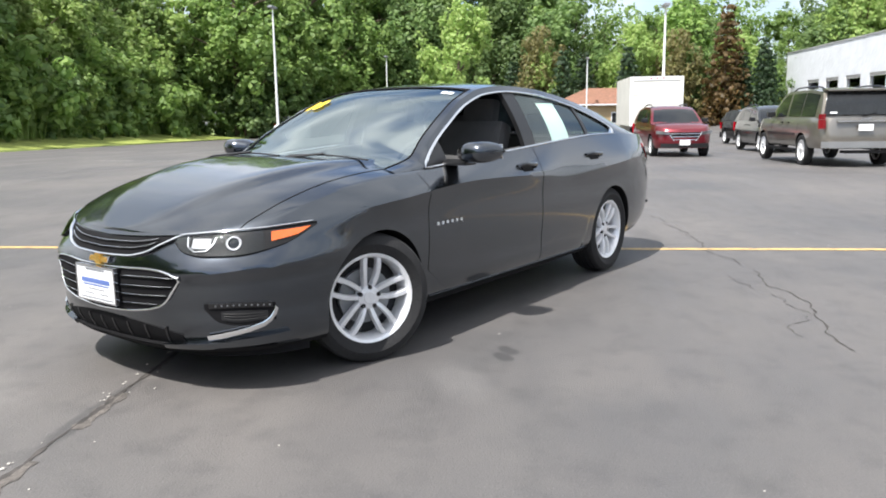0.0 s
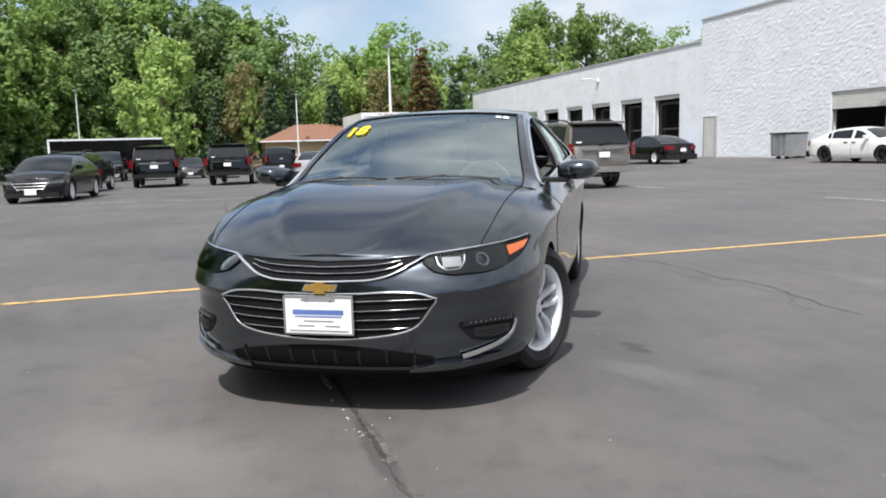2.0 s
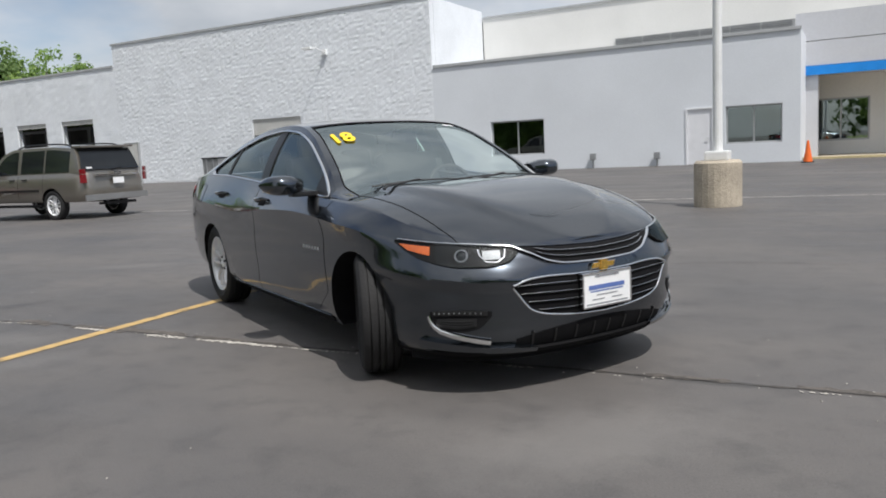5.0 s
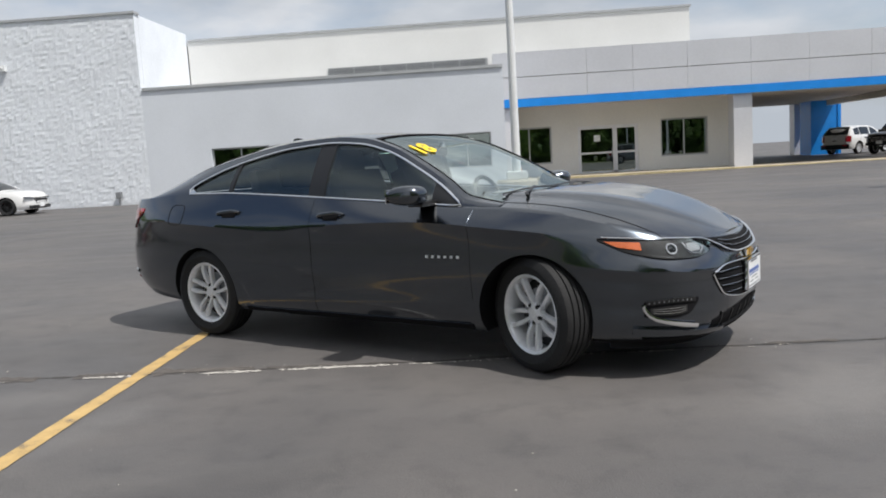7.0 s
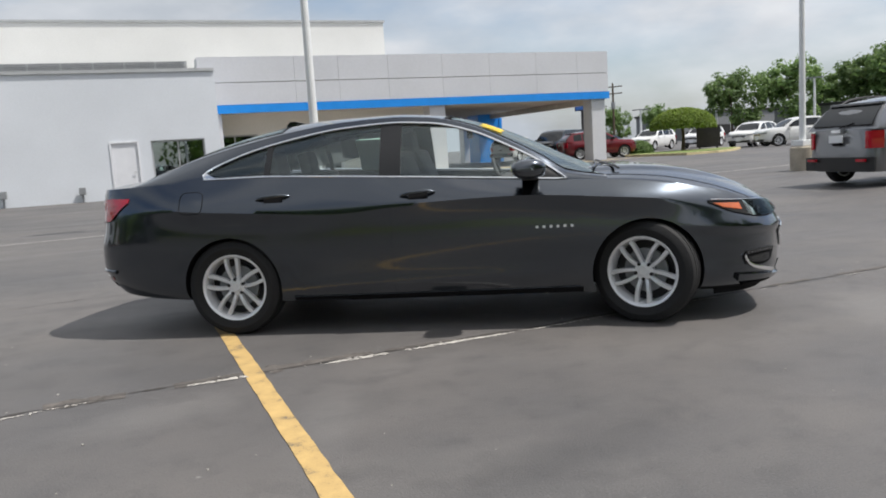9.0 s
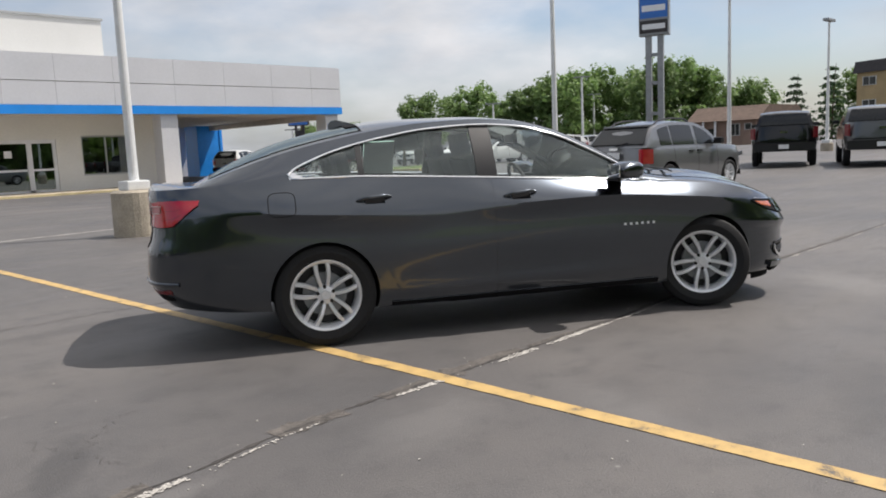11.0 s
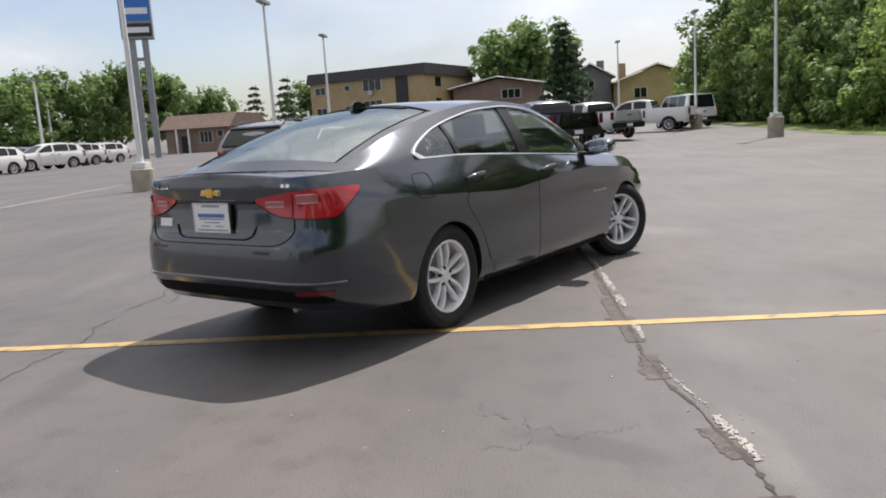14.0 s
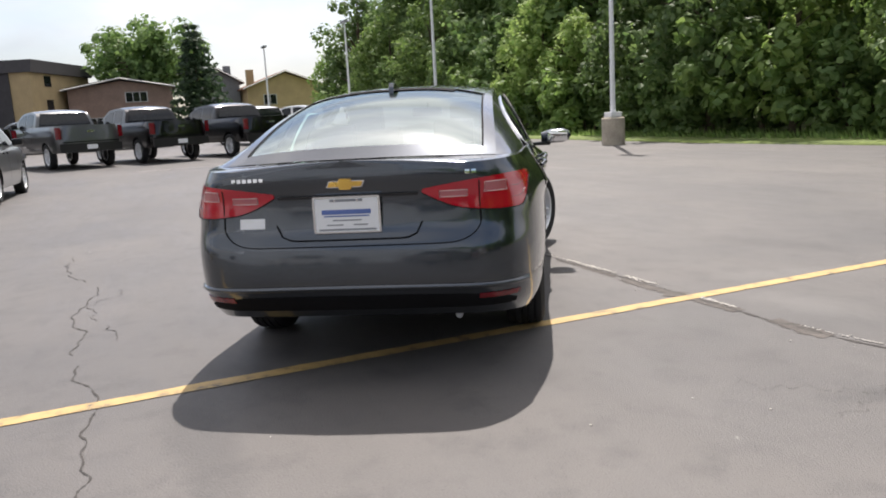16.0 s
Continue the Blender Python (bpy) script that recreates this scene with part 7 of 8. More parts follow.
def shop():
    s = thing("brick_shop", "low brown brick building with a shingle roof", "building")
    part("wall", box(78, 90, 31.8, 39.0, 0, 3.0), "brick_red", s)
    r = prism([(77.2, 2.9), (90.8, 2.9), (88.0, 4.5), (80.0, 4.5)], 31.2, 39.5)
    bmesh.ops.recalc_face_normals(r, faces=r.faces)
    part("roof", r, "roof_umber", s)
    far_window(s, 78, 33.6, 35.0, 1.3, 2.5, 2)
    far_window(s, 78, 32.3, 33.0, 1.9, 2.5, 0)
    for y in (36.0, 37.4):
        part("porch_post", box(77.3, 77.5, y, y + 0.18, 0, 2.9), "door_white", s)
    part("door", box(77.93, 77.99, 36.3, 37.2, 0, 2.1), "tint", s)


shop()


def low_block(name, label, x0, x1, y0, y1, z, wall, roof):
    s = thing(name, label, "building")
    part("wall", box(x0, x1, y0, y1, 0, z), wall, s)
    part("parapet", box(x0 - 0.2, x1 + 0.2, y0 - 0.2, y1 + 0.2, z, z + 0.35), roof, s)
    for i in range(7):
        x = x0 + (x1 - x0) * (i + 0.3) / 7
        part("window", box(x, x + (x1 - x0) / 16, y0 - 0.05, y0 - 0.004, 0.9, 2.4), "tint", s)


low_block("grey_building", "long low dark grey commercial building across the road", 76, 112, 92, 104, 4.3, "grey_siding", "roof_dark")
low_block("grey_building", "low dark grey shop with a flat roof across the road", 78, 96, 62, 76, 3.6, "grey_siding", "roof_dark")


def pylon():
    p = thing("pylon_sign", "tall roadside sign with a blue face on twin steel posts", "sign", pose(50.0, 27.1, 0, 0, 0, 20) @ Matrix.Diagonal((1.07, 1.07, 1.11, 1)))
    for y in (-0.42, 0.42):
        part("post", box(-0.22, 0.22, y - 0.20, y + 0.20, 0, 7.9), "steel", p)
    for z in (2.5, 4.6, 6.5):
        part("brace", box(-0.12, 0.12, -0.22, 0.22, z, z + 0.22), "steel", p)
    cab = part("cabinet", box(-0.4, 0.4, -1.05, 1.05, 7.9, 13.6, bevel=0.06), "steel", p)
    for s in (1, -1):
        part("sign_face", box(s * 0.402, s * 0.42, -0.96, 0.96, 9.05, 13.5), "sign_blue", cab)
        part("sign_face", box(s * 0.402, s * 0.42, -0.96, 0.96, 8.05, 8.9), "roof_dark", cab)
        part("print_bar", box(s * 0.42, s * 0.43, -0.8, 0.8, 8.3, 8.65), "sign_white", cab)
        part("print_bar", box(s * 0.42, s * 0.43, -0.82, 0.82, 9.5, 9.9), "sign_white", cab)


def road_sign():
    p = thing("dealer_sign", "blue double-sided sign on two dark steel posts", "sign", pose(35.6, 54.4, 0, 0, 0, 35))
    for y in (-0.55, 0.15):
        part("post", box(-0.09, 0.09, y - 0.09, y + 0.09, 0, 3.7), "roof_dark", p)
    for z in (1.6, 2.6):
        part("print_board", box(-0.05, 0.05, -0.44, 0.04, z, z + 0.7), "roof_dark", p)
    cab = part("cabinet", box(-0.16, 0.16, -1.1, 0.8, 3.7, 5.4, bevel=0.04), "roof_dark", p)
    for s in (1, -1):
        part("sign_face", box(s * 0.162, s * 0.175, -1.02, 0.72, 3.78, 5.32), "sign_blue", cab)
        part("print_bar", box(s * 0.176, s * 0.182, -0.85, 0.55, 4.45, 4.65), "sign_white", cab)


PLACE = STAND
pylon()
road_sign()


def utility_pole(x, y, h):
    p = thing("utility_pole", "weathered wooden utility pole with crossarms", "utility pole", pose(x, y, 0, 0, 0, 30))
    part("pole", ring_tube([(0, 0, 0), (0, 0, h)], [0.16, 0.11], 8), "bark", p)
    for z in (h - 0.5, h - 1.3):
        part("crossarm", box(-0.06, 0.06, -1.2, 1.2, z, z + 0.12), "bark", p)
    part("transformer", lathe([(0.001, h - 3.0), (0.25, h - 3.0), (0.25, h - 2.2), (0.001, h - 2.2)], 12, "z"), "steel", p)


for az, d, h in ((56.5, 95, 7.6), (57.4, 110, 6.0), (4.0, 95, 9.0)):
    utility_pole(-0.8 + d * math.cos(radians(az)), -5.9 + d * math.sin(radians(az)), h)


# ---- other vehicles ----
M.update({
    "p_black": paint("p_black", (0.008, 0.008, 0.010), 1.0, 0.05, 0.35), "p_white": paint("p_white", (0.74, 0.74, 0.73), 0.0, 0.01, 0.4),
    "p_red": paint("p_red", (0.15, 0.005, 0.013), 0.5, 0.08, 0.35), "p_silver": paint("p_silver", (0.55, 0.56, 0.57), 0.45, 0.06, 0.35),
    "p_pewter": paint("p_pewter", (0.215, 0.198, 0.172), 0.7, 0.08, 0.4), "p_grey": paint("p_grey", (0.10, 0.105, 0.11), 0.7, 0.08, 0.36),
    "p_steel": paint("p_steel", (0.20, 0.205, 0.215), 0.7, 0.08, 0.36), "bumper_bright": mat("bumper_bright", (0.42, 0.42, 0.42), 0.3, 0.8, var=0.1),
    "p_char": paint("p_char", (0.040, 0.043, 0.046), 1.0, 0.08, 0.36), "box_white": mat("box_white", (0.66, 0.65, 0.60), 0.6, var=0.1, fine=14, coarse=1.2),
})

KINDS = {
    # length, width, wheelbase, front overhang, sill, shoulder, roof height, bonnet front height, wheel radius
    "saloon": dict(L=4.85, W=1.86, wb=2.85, fo=0.93, zb=0.20, zs=0.96, H=1.45, zn=0.74, r=0.335, prof=((-2.05, 0.99), (-1.45, 1.26), (-0.8, 1.42), (-0.2, 1.45), (0.3, 1.38), (1.15, 0.98)), pillars=(-1.32, -1.10, -0.12, 0.02, 0.62)),
    "suv": dict(L=4.6, W=1.84, wb=2.70, fo=0.92, zb=0.30, zs=1.08, H=1.66, zn=0.88, r=0.35, prof=((-2.22, 1.06), (-2.04, 1.36), (-1.72, 1.57), (-0.8, 1.66), (-0.1, 1.64), (0.35, 1.54), (1.10, 1.06)), pillars=(-1.72, -1.16, -0.24, -0.12, 0.58)),
    "small_suv": dict(L=4.26, W=1.78, wb=2.555, fo=0.86, zb=0.26, zs=1.06, H=1.65, zn=0.88, r=0.34, prof=((-2.06, 1.04), (-1.90, 1.32), (-1.60, 1.54), (-0.8, 1.65), (-0.1, 1.63), (0.35, 1.52), (1.02, 1.06)), pillars=(-1.56, -1.06, -0.20, -0.08, 0.54)),
    "big_suv": dict(L=5.35, W=2.02, wb=3.15, fo=0.95, zb=0.46, zs=1.18, H=1.91, zn=1.02, r=0.385, prof=((-2.62, 1.16), (-2.52, 1.50), (-2.38, 1.82), (-1.2, 1.91), (0.0, 1.90), (0.42, 1.80), (1.15, 1.18)), pillars=(-2.22, -1.22, -0.30, -0.16, 0.62)),
    "pickup": dict(L=5.75, W=2.06, wb=3.55, fo=0.94, zb=0.52, zs=1.36, H=1.94, zn=1.16, r=0.41, prof=((-0.80, 1.34), (-0.76, 1.56), (-0.62, 1.84), (0.0, 1.94), (0.70, 1.91), (1.10, 1.80), (1.72, 1.36)), pillars=(-0.50, -0.44, 0.30, 0.42, 1.08), bed=(-2.72, -0.86, 0.92)),
    "van": dict(L=5.7, W=2.0, wb=3.43, fo=0.85, zb=0.36, zs=1.15, H=2.1, zn=0.98, r=0.37, prof=((-2.80, 1.10), (-2.76, 1.60), (-2.66, 2.02), (-1.2, 2.10), (0.6, 2.08), (1.0, 1.95), (1.75, 1.15)), pillars=(-2.3, -1.1, 0.16, 0.28, 1.14)),
}


CUT_BODIES = {}


def vehicle(kind, material, name, label, m, category="car", rims="alloy", roof_bars=False, low="plastic", group="", trim=None):
    k = KINDS[kind]
    L, W, wb, fo, zb, zs, H, zn, r = (k[q] for q in ("L", "W", "wb", "fo", "zb", "zs", "H", "zn", "r"))
    xf0 = wb / 2 + fo
    xr0 = xf0 - L
    hw = W / 2
    prof = k["prof"]
    xw = prof[-1][0]
    P = {"w": curve((0, hw * 0.94), (0.15, hw * 0.985), (0.45, hw), (0.7, hw * 0.99), (0.9, hw * 0.96), (1, hw * 0.925)),
         "xf": curve((0, xf0 - 0.10), (0.3, xf0), (0.7, xf0 - 0.01), (1, xf0 - 0.08)), "xr": curve((0, xr0 + 0.10), (0.3, xr0), (0.7, xr0 + 0.03), (1, xr0 + 0.06)),
         "zb": lambda x: zb, "zs": curve((xr0, zs + (0.04 if kind == "saloon" else 0)), (-0.5, zs), (xw - 0.2, zs - 0.02), (xf0 - 0.5, (zs + zn) / 2 + 0.04), (xf0 - 0.05, zn)),
         "front": (xf0 - 1.1, 3.0, 0.2, 0.07), "rear": (xr0 + 0.9, 3.0, 0.11, 0.03)}
    rx = lambda y: xr0 + 0.02 + 0.06 * (abs(y) / hw) ** 3
    bed = k.get("bed")

    def top(x, f, ys, z):
        if bed and bed[0] < x < bed[1] and f < 0.90:
            return bed[2]
        if x > xw - 0.1:
            return z + 0.05 * (1 - f ** 2.5) * min(1, (xf0 - x) / 0.3)
        return z

    P["top"] = top
    car = thing(name, label, category, m, group)
    if kind not in CUT_BODIES:
        cutters = []
        for x in (wb / 2, -wb / 2):
            for s in (1, -1):
                c = lathe([(r + 0.055, (hw - 0.30) * s), (r + 0.055, (hw + 0.2) * s)], 28)
                c.verts.ensure_lookup_table()
                c.faces.new([c.verts[i] for i in range(28)])
                c.faces.new([c.verts[28 + i] for i in range(28)])
                bmesh.ops.translate(c, verts=c.verts, vec=(x, 0, r))
                cutters.append(c)
        CUT_BODIES[kind] = cut(shell(P, 8, 34, 8, [0, 0.06, 0.095, 0.105, 0.3, 0.5, 0.75, 1.0]), cutters, "body")
    me = CUT_BODIES[kind].copy()
    me.materials.clear()
    for q in (material, "matt"):
        me.materials.append(M[q])
    for f in me.polygons:
        c = f.center
        if any(math.hypot(c.x - x, c.z - r) < r + 0.058 for x in (wb / 2, -wb / 2)) and (abs(c.y) < hw - 0.2 or abs(f.normal.y) < 0.3):
            f.material_index = 1
    part("body", soft(me, 0.6), None, car)
    # cabin
    roof = curve(*prof)
    x0, x1 = prof[0][0], prof[-1][0]
    belt_y = hw * 0.925 - 0.01

    def side(x, z, s):
        base = P["zs"](x)
        u = max(0, min(1, (z - base) / (H - base)))
        taper = 0.13 if kind in ("saloon", "suv", "small_suv") else 0.10
        return Vector((x, s * (belt_y - taper * hw * 1.6 * u ** 1.1), z))

    rail = lambda x: max(roof(x) - 0.05, P["zs"](x) - 0.01)
    xs = span(x0, x1, 26)
    rows = []
    for x in xs:
        zt, base = rail(x), P["zs"](x) - 0.012
        row = [side(x, base + (zt - base) * j / 5, 1) for j in range(6)]
        ye = row[-1].y
        row += [Vector((x, ye * f, zt + (max(roof(x), zt) - zt) * (1 - abs(f) ** 2.4))) for f in (0.85, 0.6, 0.3, 0, -0.3, -0.6, -0.85)]
        row += [side(x, base + (zt - base) * j / 5, -1) for j in range(5, -1, -1)]
        rows.append(row)
    part("cabin", grid_mesh("cabin", rows, False), material, car)
    # glass
    q = k["pillars"]
    spans = [(q[1], q[2]), (q[3], q[4] + 0.12)]
    if q[0] < q[1] - 0.1:
        spans.append((q[0], q[1] - 0.06))
    for s in (1, -1):
        for a, b in spans:
            rws = []
            for x in span(a, b, 8):
                lo, hi = P["zs"](x) + 0.03, rail(x) - 0.07
                if b > q[4]:
                    hi = min(hi, roof(x + 0.10) - 0.10)
                hi = max(hi, lo + 0.005)
                rws.append([side(x, lo + (hi - lo) * j / 3, s) + Vector((0, 0.005 * s, 0.0)) for j in range(4)])
            part("side_window", grid_mesh("side_window", rws, s < 0), "tint", car)
        part("door_mirror", soft(bm_mesh("door_mirror", box(q[4] + 0.02, q[4] + 0.16, hw * 0.95 if s > 0 else -hw * 0.95 - 0.2, hw * 0.95 + 0.2 if s > 0 else -hw * 0.95, zs + 0.01, zs + 0.15, bevel=0.03)), 0.9), low if kind != "saloon" else material, car)
        for a in (q[2] - 0.22, q[4] - 0.62 if q[4] - 0.62 > q[3] else q[3] + 0.05):
            part("door_handle", box(a - 0.09, a + 0.09, (hw - 0.02) * s - 0.025, (hw - 0.02) * s + 0.025, zs - 0.14, zs - 0.11), low, car)
        for a in (q[1] - 0.03, (q[2] + q[3]) / 2, q[4] + 0.16):
            if a > x0:
                part("door_seam", grid_mesh("door_seam", [[Vector((a + e, (P["w"](u) + 0.003) * s, zb + (P["zs"](a) - zb) * u)) for u in span(0.14, 0.98, 6)] for e in (-0.005, 0.005)], s < 0), "matt", car)
        if roof_bars:
            part("roof_bar", soft(bm_mesh("roof_bar", ring_tube([Vector((x, s * (side(x, H - 0.05, 1).y - 0.08), roof(x) + (0.028 if 0 < i < 7 else -0.03))) for i, x in enumerate(span(prof[2][0] + 0.1, prof[-3][0], 7))], 0.022, 6)), 1), low, car)

    def sheet(nm, xa, xb, mtl, fw, up=0.004):
        rws = [[Vector((x, f * (side(x, rail(x), 1).y - 0.02) * fw, rail(x) + (max(roof(x), rail(x)) - rail(x)) * (1 - abs(f * fw) ** 2.4) + up)) for f in span(-1, 1, 8)] for x in span(xa, xb, 8)]
        return part(nm, grid_mesh(nm, rws, True), mtl, car)

    sheet("windscreen", prof[-2][0] + 0.03, x1 - 0.05, "tint", 0.93)
    if kind == "saloon":
        sheet("rear_window", x0 + 0.08, prof[2][0] - 0.02, "tint", 0.9)
    else:
        za, zc = zs + 0.06, H - 0.14
        inv = lambda z: x0 + (prof[2][0] - x0) * max(0, min(1, (z - prof[0][1]) / (prof[2][1] - prof[0][1]))) ** 1.2
        rws = [[Vector((inv(z) - 0.02, f * side(0, z, 1).y * (0.95 if kind == "big_suv" else 0.88), z)) for f in span(-1, 1, 6)] for z in span(za, zc, 6)]
        part("rear_window", grid_mesh("rear_window", rws, False, thick=0.03), "tint", car)
        if kind in ("suv", "small_suv"):
            zt = prof[2][1] + 0.02
            part("rear_spoiler", soft(bm_mesh("rear_spoiler", box(prof[2][0] - 0.14, prof[2][0] + 0.16, -hw * 0.66, hw * 0.66, zt - 0.055, zt - 0.01, bevel=0.015)), 0.9), material, car)
            part("rear_wiper", ring_tube([(inv(za) - 0.06, 0.02, za - 0.03), (inv(za + 0.04) - 0.06, -0.30, za + 0.05)], 0.012, 6), "matt", car)
            part("tailgate_handle", box(xr0 - 0.035, xr0 + 0.06, -0.10, 0.10, zs - 0.30, zs - 0.25), "matt", car)
            for s in (1, -1):
                y = hw * 0.66
                part("bumper_reflector", box(rx(y) - 0.115, rx(y) - 0.06, s * y - 0.10, s * y + 0.10, zb + 0.20, zb + 0.25), "red_lens", car)
        if kind == "big_suv":
            part("rear_wiper", ring_tube([(inv(za) - 0.06, 0.02, za - 0.03), (inv(za + 0.04) - 0.06, -0.30, za + 0.05)], 0.012, 6), "matt", car)
            part("tailgate_handle", box(xr0 - 0.035, xr0 + 0.06, -0.10, 0.10, zs - 0.30, zs - 0.25), "matt", car)
            for s in (1, -1):
                part("running_board", soft(bm_mesh("running_board", box(-wb / 2 + 0.5, wb / 2 - 0.5, hw * s - 0.16, hw * s + 0.03, zb - 0.12, zb - 0.06, bevel=0.02)), 0.9), "matt", car)
                part("side_moulding", box(-wb / 2 + 0.48, wb / 2 - 0.48, hw * s - 0.02, hw * s + 0.012, 0.74, 0.80), low, car)
                part("tail_light_upper", grid_mesh("tail_light_upper", [[Vector((rx(y) - 0.037 + 0.4 * max(0, y / hw - 0.9), y * s, z)) for z in span(zs - 0.03, zs + 0.09, 3)] for y in span(hw * 0.87, hw * 1.003, 5)], s < 0, thick=0.04), "red_dim", car)
            part("tail_trim", box(xr0 - 0.032, xr0 + 0.05, -hw * 0.62, hw * 0.62, zs - 0.10, zs - 0.06), "chrome", car)
            zt = prof[2][1] + 0.03
            part("rear_spoiler", soft(bm_mesh("rear_spoiler", box(prof[2][0] - 0.20, prof[2][0] + 0.16, -hw * 0.78, hw * 0.78, zt - 0.05, zt + 0.005, bevel=0.015)), 0.9), material, car)
            part("hitch", box(xr0 - 0.10, xr0 + 0.2, -0.45, 0.45, zb - 0.10, zb - 0.04), "matt", car)
            part("window_decal", box(inv(zs + 0.12) - 0.058, inv(zs + 0.12) - 0.05, hw * 0.56, hw * 0.72, zs + 0.09, zs + 0.14), "plate_white", car)
    # nose
    nf = lambda y, z: xf0 - 0.02 - 0.10 * (abs(y) / hw) ** 2.5
    gz0, gz1 = zb + (zn - zb) * 0.38, zn - 0.08
    wide = lambda z: hw * (0.56 if bed or kind == "van" else 0.36 + 0.20 * (z - gz0) / (gz1 - gz0))
    gr = part("grille", grid_mesh("grille", [[Vector((nf(f * wide(z), z) + 0.012, f * wide(z), z)) for z in span(gz0, gz1, 3)] for f in span(-1, 1, 8)], True, thick=0.03), "matt", car)
    for i in range(3):
        z = gz0 + (gz1 - gz0) * (i + 0.5) / 3
        part("grille_bar", ring_tube([Vector((nf(f * wide(z), z) + 0.022, f * wide(z) * 0.97, z)) for f in span(-1, 1, 8)], 0.011, 6), "chrome", gr)
    for s in (1, -1):
        part("grille_edge", ring_tube([Vector((nf(wide(z), z) + 0.018, s * wide(z), z)) for z in span(gz0, gz1, 4)], 0.012, 6), "chrome", gr)
    low_top = gz0 - 0.04 if bed or kind in ("van", "big_suv") else zb + 0.15
    part("front_bumper", grid_mesh("front_bumper", [[Vector((nf(y, z) + 0.015, y, z)) for z in span(zb + 0.02, low_top, 3)] for y in span(-hw * 0.8, hw * 0.8, 10)], True, thick=0.04), low, car)
    for s in (1, -1):
        rws = [[Vector((nf(y, z) + 0.02 - 0.55 * max(0, abs(y) / hw - 0.72), y * s, z)) for z in span(zn - (0.16 if bed else 0.15 - 0.05 * (y / hw - 0.5)), zn - (0.03 if bed else 0.07 - 0.09 * (y / hw - 0.5)), 3)] for y in span(hw * 0.54, hw * 0.95, 8)]
        part("headlight", grid_mesh("headlight", rws, s > 0, thick=0.03), "reflector", car)
        tz0, tz1 = (zs - 0.26, zs - 0.06) if kind == "saloon" else (zs - 0.36, zs - 0.04)
        if kind == "big_suv":
            tz0, tz1 = zs - 0.20, zs - 0.04
        if kind == "pickup":
            tz0, tz1 = zs - 0.36, zs - 0.05
        if kind in ("big_suv", "pickup", "van"):
            rws = [[Vector((rx(y) - 0.035 + 0.4 * max(0, y / hw - 0.9), y * s, z)) for z in span(tz0 - 0.05, tz1, 3)] for y in span(hw * 0.86, hw * 1.005, 5)]
        else:
            rws = [[Vector((rx(y) - 0.03 + 0.7 * max(0, y / hw - 0.78), y * s, z)) for z in span(tz0, tz1, 3)] for y in span(hw * (0.52 if kind == "saloon" else 0.70), hw * 0.985, 7)]
        part("tail_light", grid_mesh("tail_light", rws, s < 0, thick=0.04), "red_lens" if "suv" in kind and kind != "big_suv" else "red_dim", car)
    part("rear_bumper", grid_mesh("rear_bumper", [[Vector((rx(y) - 0.05, y, z)) for z in span(zb + 0.02, zb + (0.17 if kind == "big_suv" else 0.28), 3)] for y in span(-hw * 0.93, hw * 0.93, 10)], False, thick=0.05), "bumper_bright" if trim == "chrome_bumper" else low, car)
    part("number_plate", box(xr0 - 0.062, xr0 - 0.04, -0.16, 0.16, zs - 0.24 if kind in ("suv", "small_suv") else zs - 0.30 if kind == "big_suv" else zb + (0.40 if kind == "saloon" else 0.09), zs - 0.10 if kind in ("suv", "small_suv") else zs - 0.15 if kind == "big_suv" else zb + (0.55 if kind == "saloon" else 0.23)), "plate_white", car)
    part("tail_emblem", box(xr0 - 0.05, xr0 + 0.04, -0.11, 0.11, zs - (0.05 if "suv" in kind else 0.22), zs - (0.0 if "suv" in kind else 0.16)), "chrome", car)
    if bed:
        part("tailgate_gap", box(xr0 - 0.012, xr0 + 0.05, -hw * 0.82, hw * 0.82, zb + 0.32, zb + 0.345), "matt", car)
    part("number_plate", box(xf0 - 0.005, xf0 + 0.02, -0.16, 0.16, gz0 - 0.12, gz0 + 0.03), "plate_white", car)
    # wheels and arches
    for x in (wb / 2, -wb / 2):
        for s in (1, -1):
            wheel(car, pose(x, (hw - 0.12) * s, r, 0, 30 * x, 0 if s > 0 else 180), "plain", r, r * 0.66, 0.22, rims)
    return car


# beside the service building and the far row
vehicle("big_suv", "p_pewter", "large_suv", "pewter large estate SUV with dark glass", pose(-16.4, 8.6, 0, 0, 0, 180), roof_bars=True, trim="chrome_bumper")
vehicle("suv", "p_red", "suv", "dark red SUV facing the aisle", pose(-21.9, 5.65, 0, 0, 0, 2), roof_bars=True)
vehicle("suv", "p_char", "suv", "dark grey SUV nose to nose with another", pose(-24.3, 9.8, 0, 0, 0, 0), roof_bars=True)
vehicle("small_suv", "p_black", "suv", "black SUV facing the aisle", pose(-32.5, 11.3, 0, 0, 0, 5))
vehicle("saloon", "p_silver", "saloon_car", "silver saloon car parked with its tail to the aisle", pose(-35.6, 3.6, 0, 0, 0, 167))
vehicle("saloon", "p_black", "saloon_car", "black saloon car facing the aisle with bright grille", pose(-22.05, -6.55, 0, 0, 0, -6))
vehicle("suv", "p_black", "suv", "dark maroon SUV parked behind the black saloon", pose(-29.5, -6.9, 0, 0, 0, 172), roof_bars=True)
vehicle("big_suv", "p_black", "large_suv", "black large SUV parked tail to the aisle", pose(-33.7, -4.1, 0, 0, 0, 180))
vehicle("big_suv", "p_black", "large_suv", "black large SUV parked tail to the aisle", pose(-33.1, -0.5, 0, 0, 0, 170))
PLACE = WEST
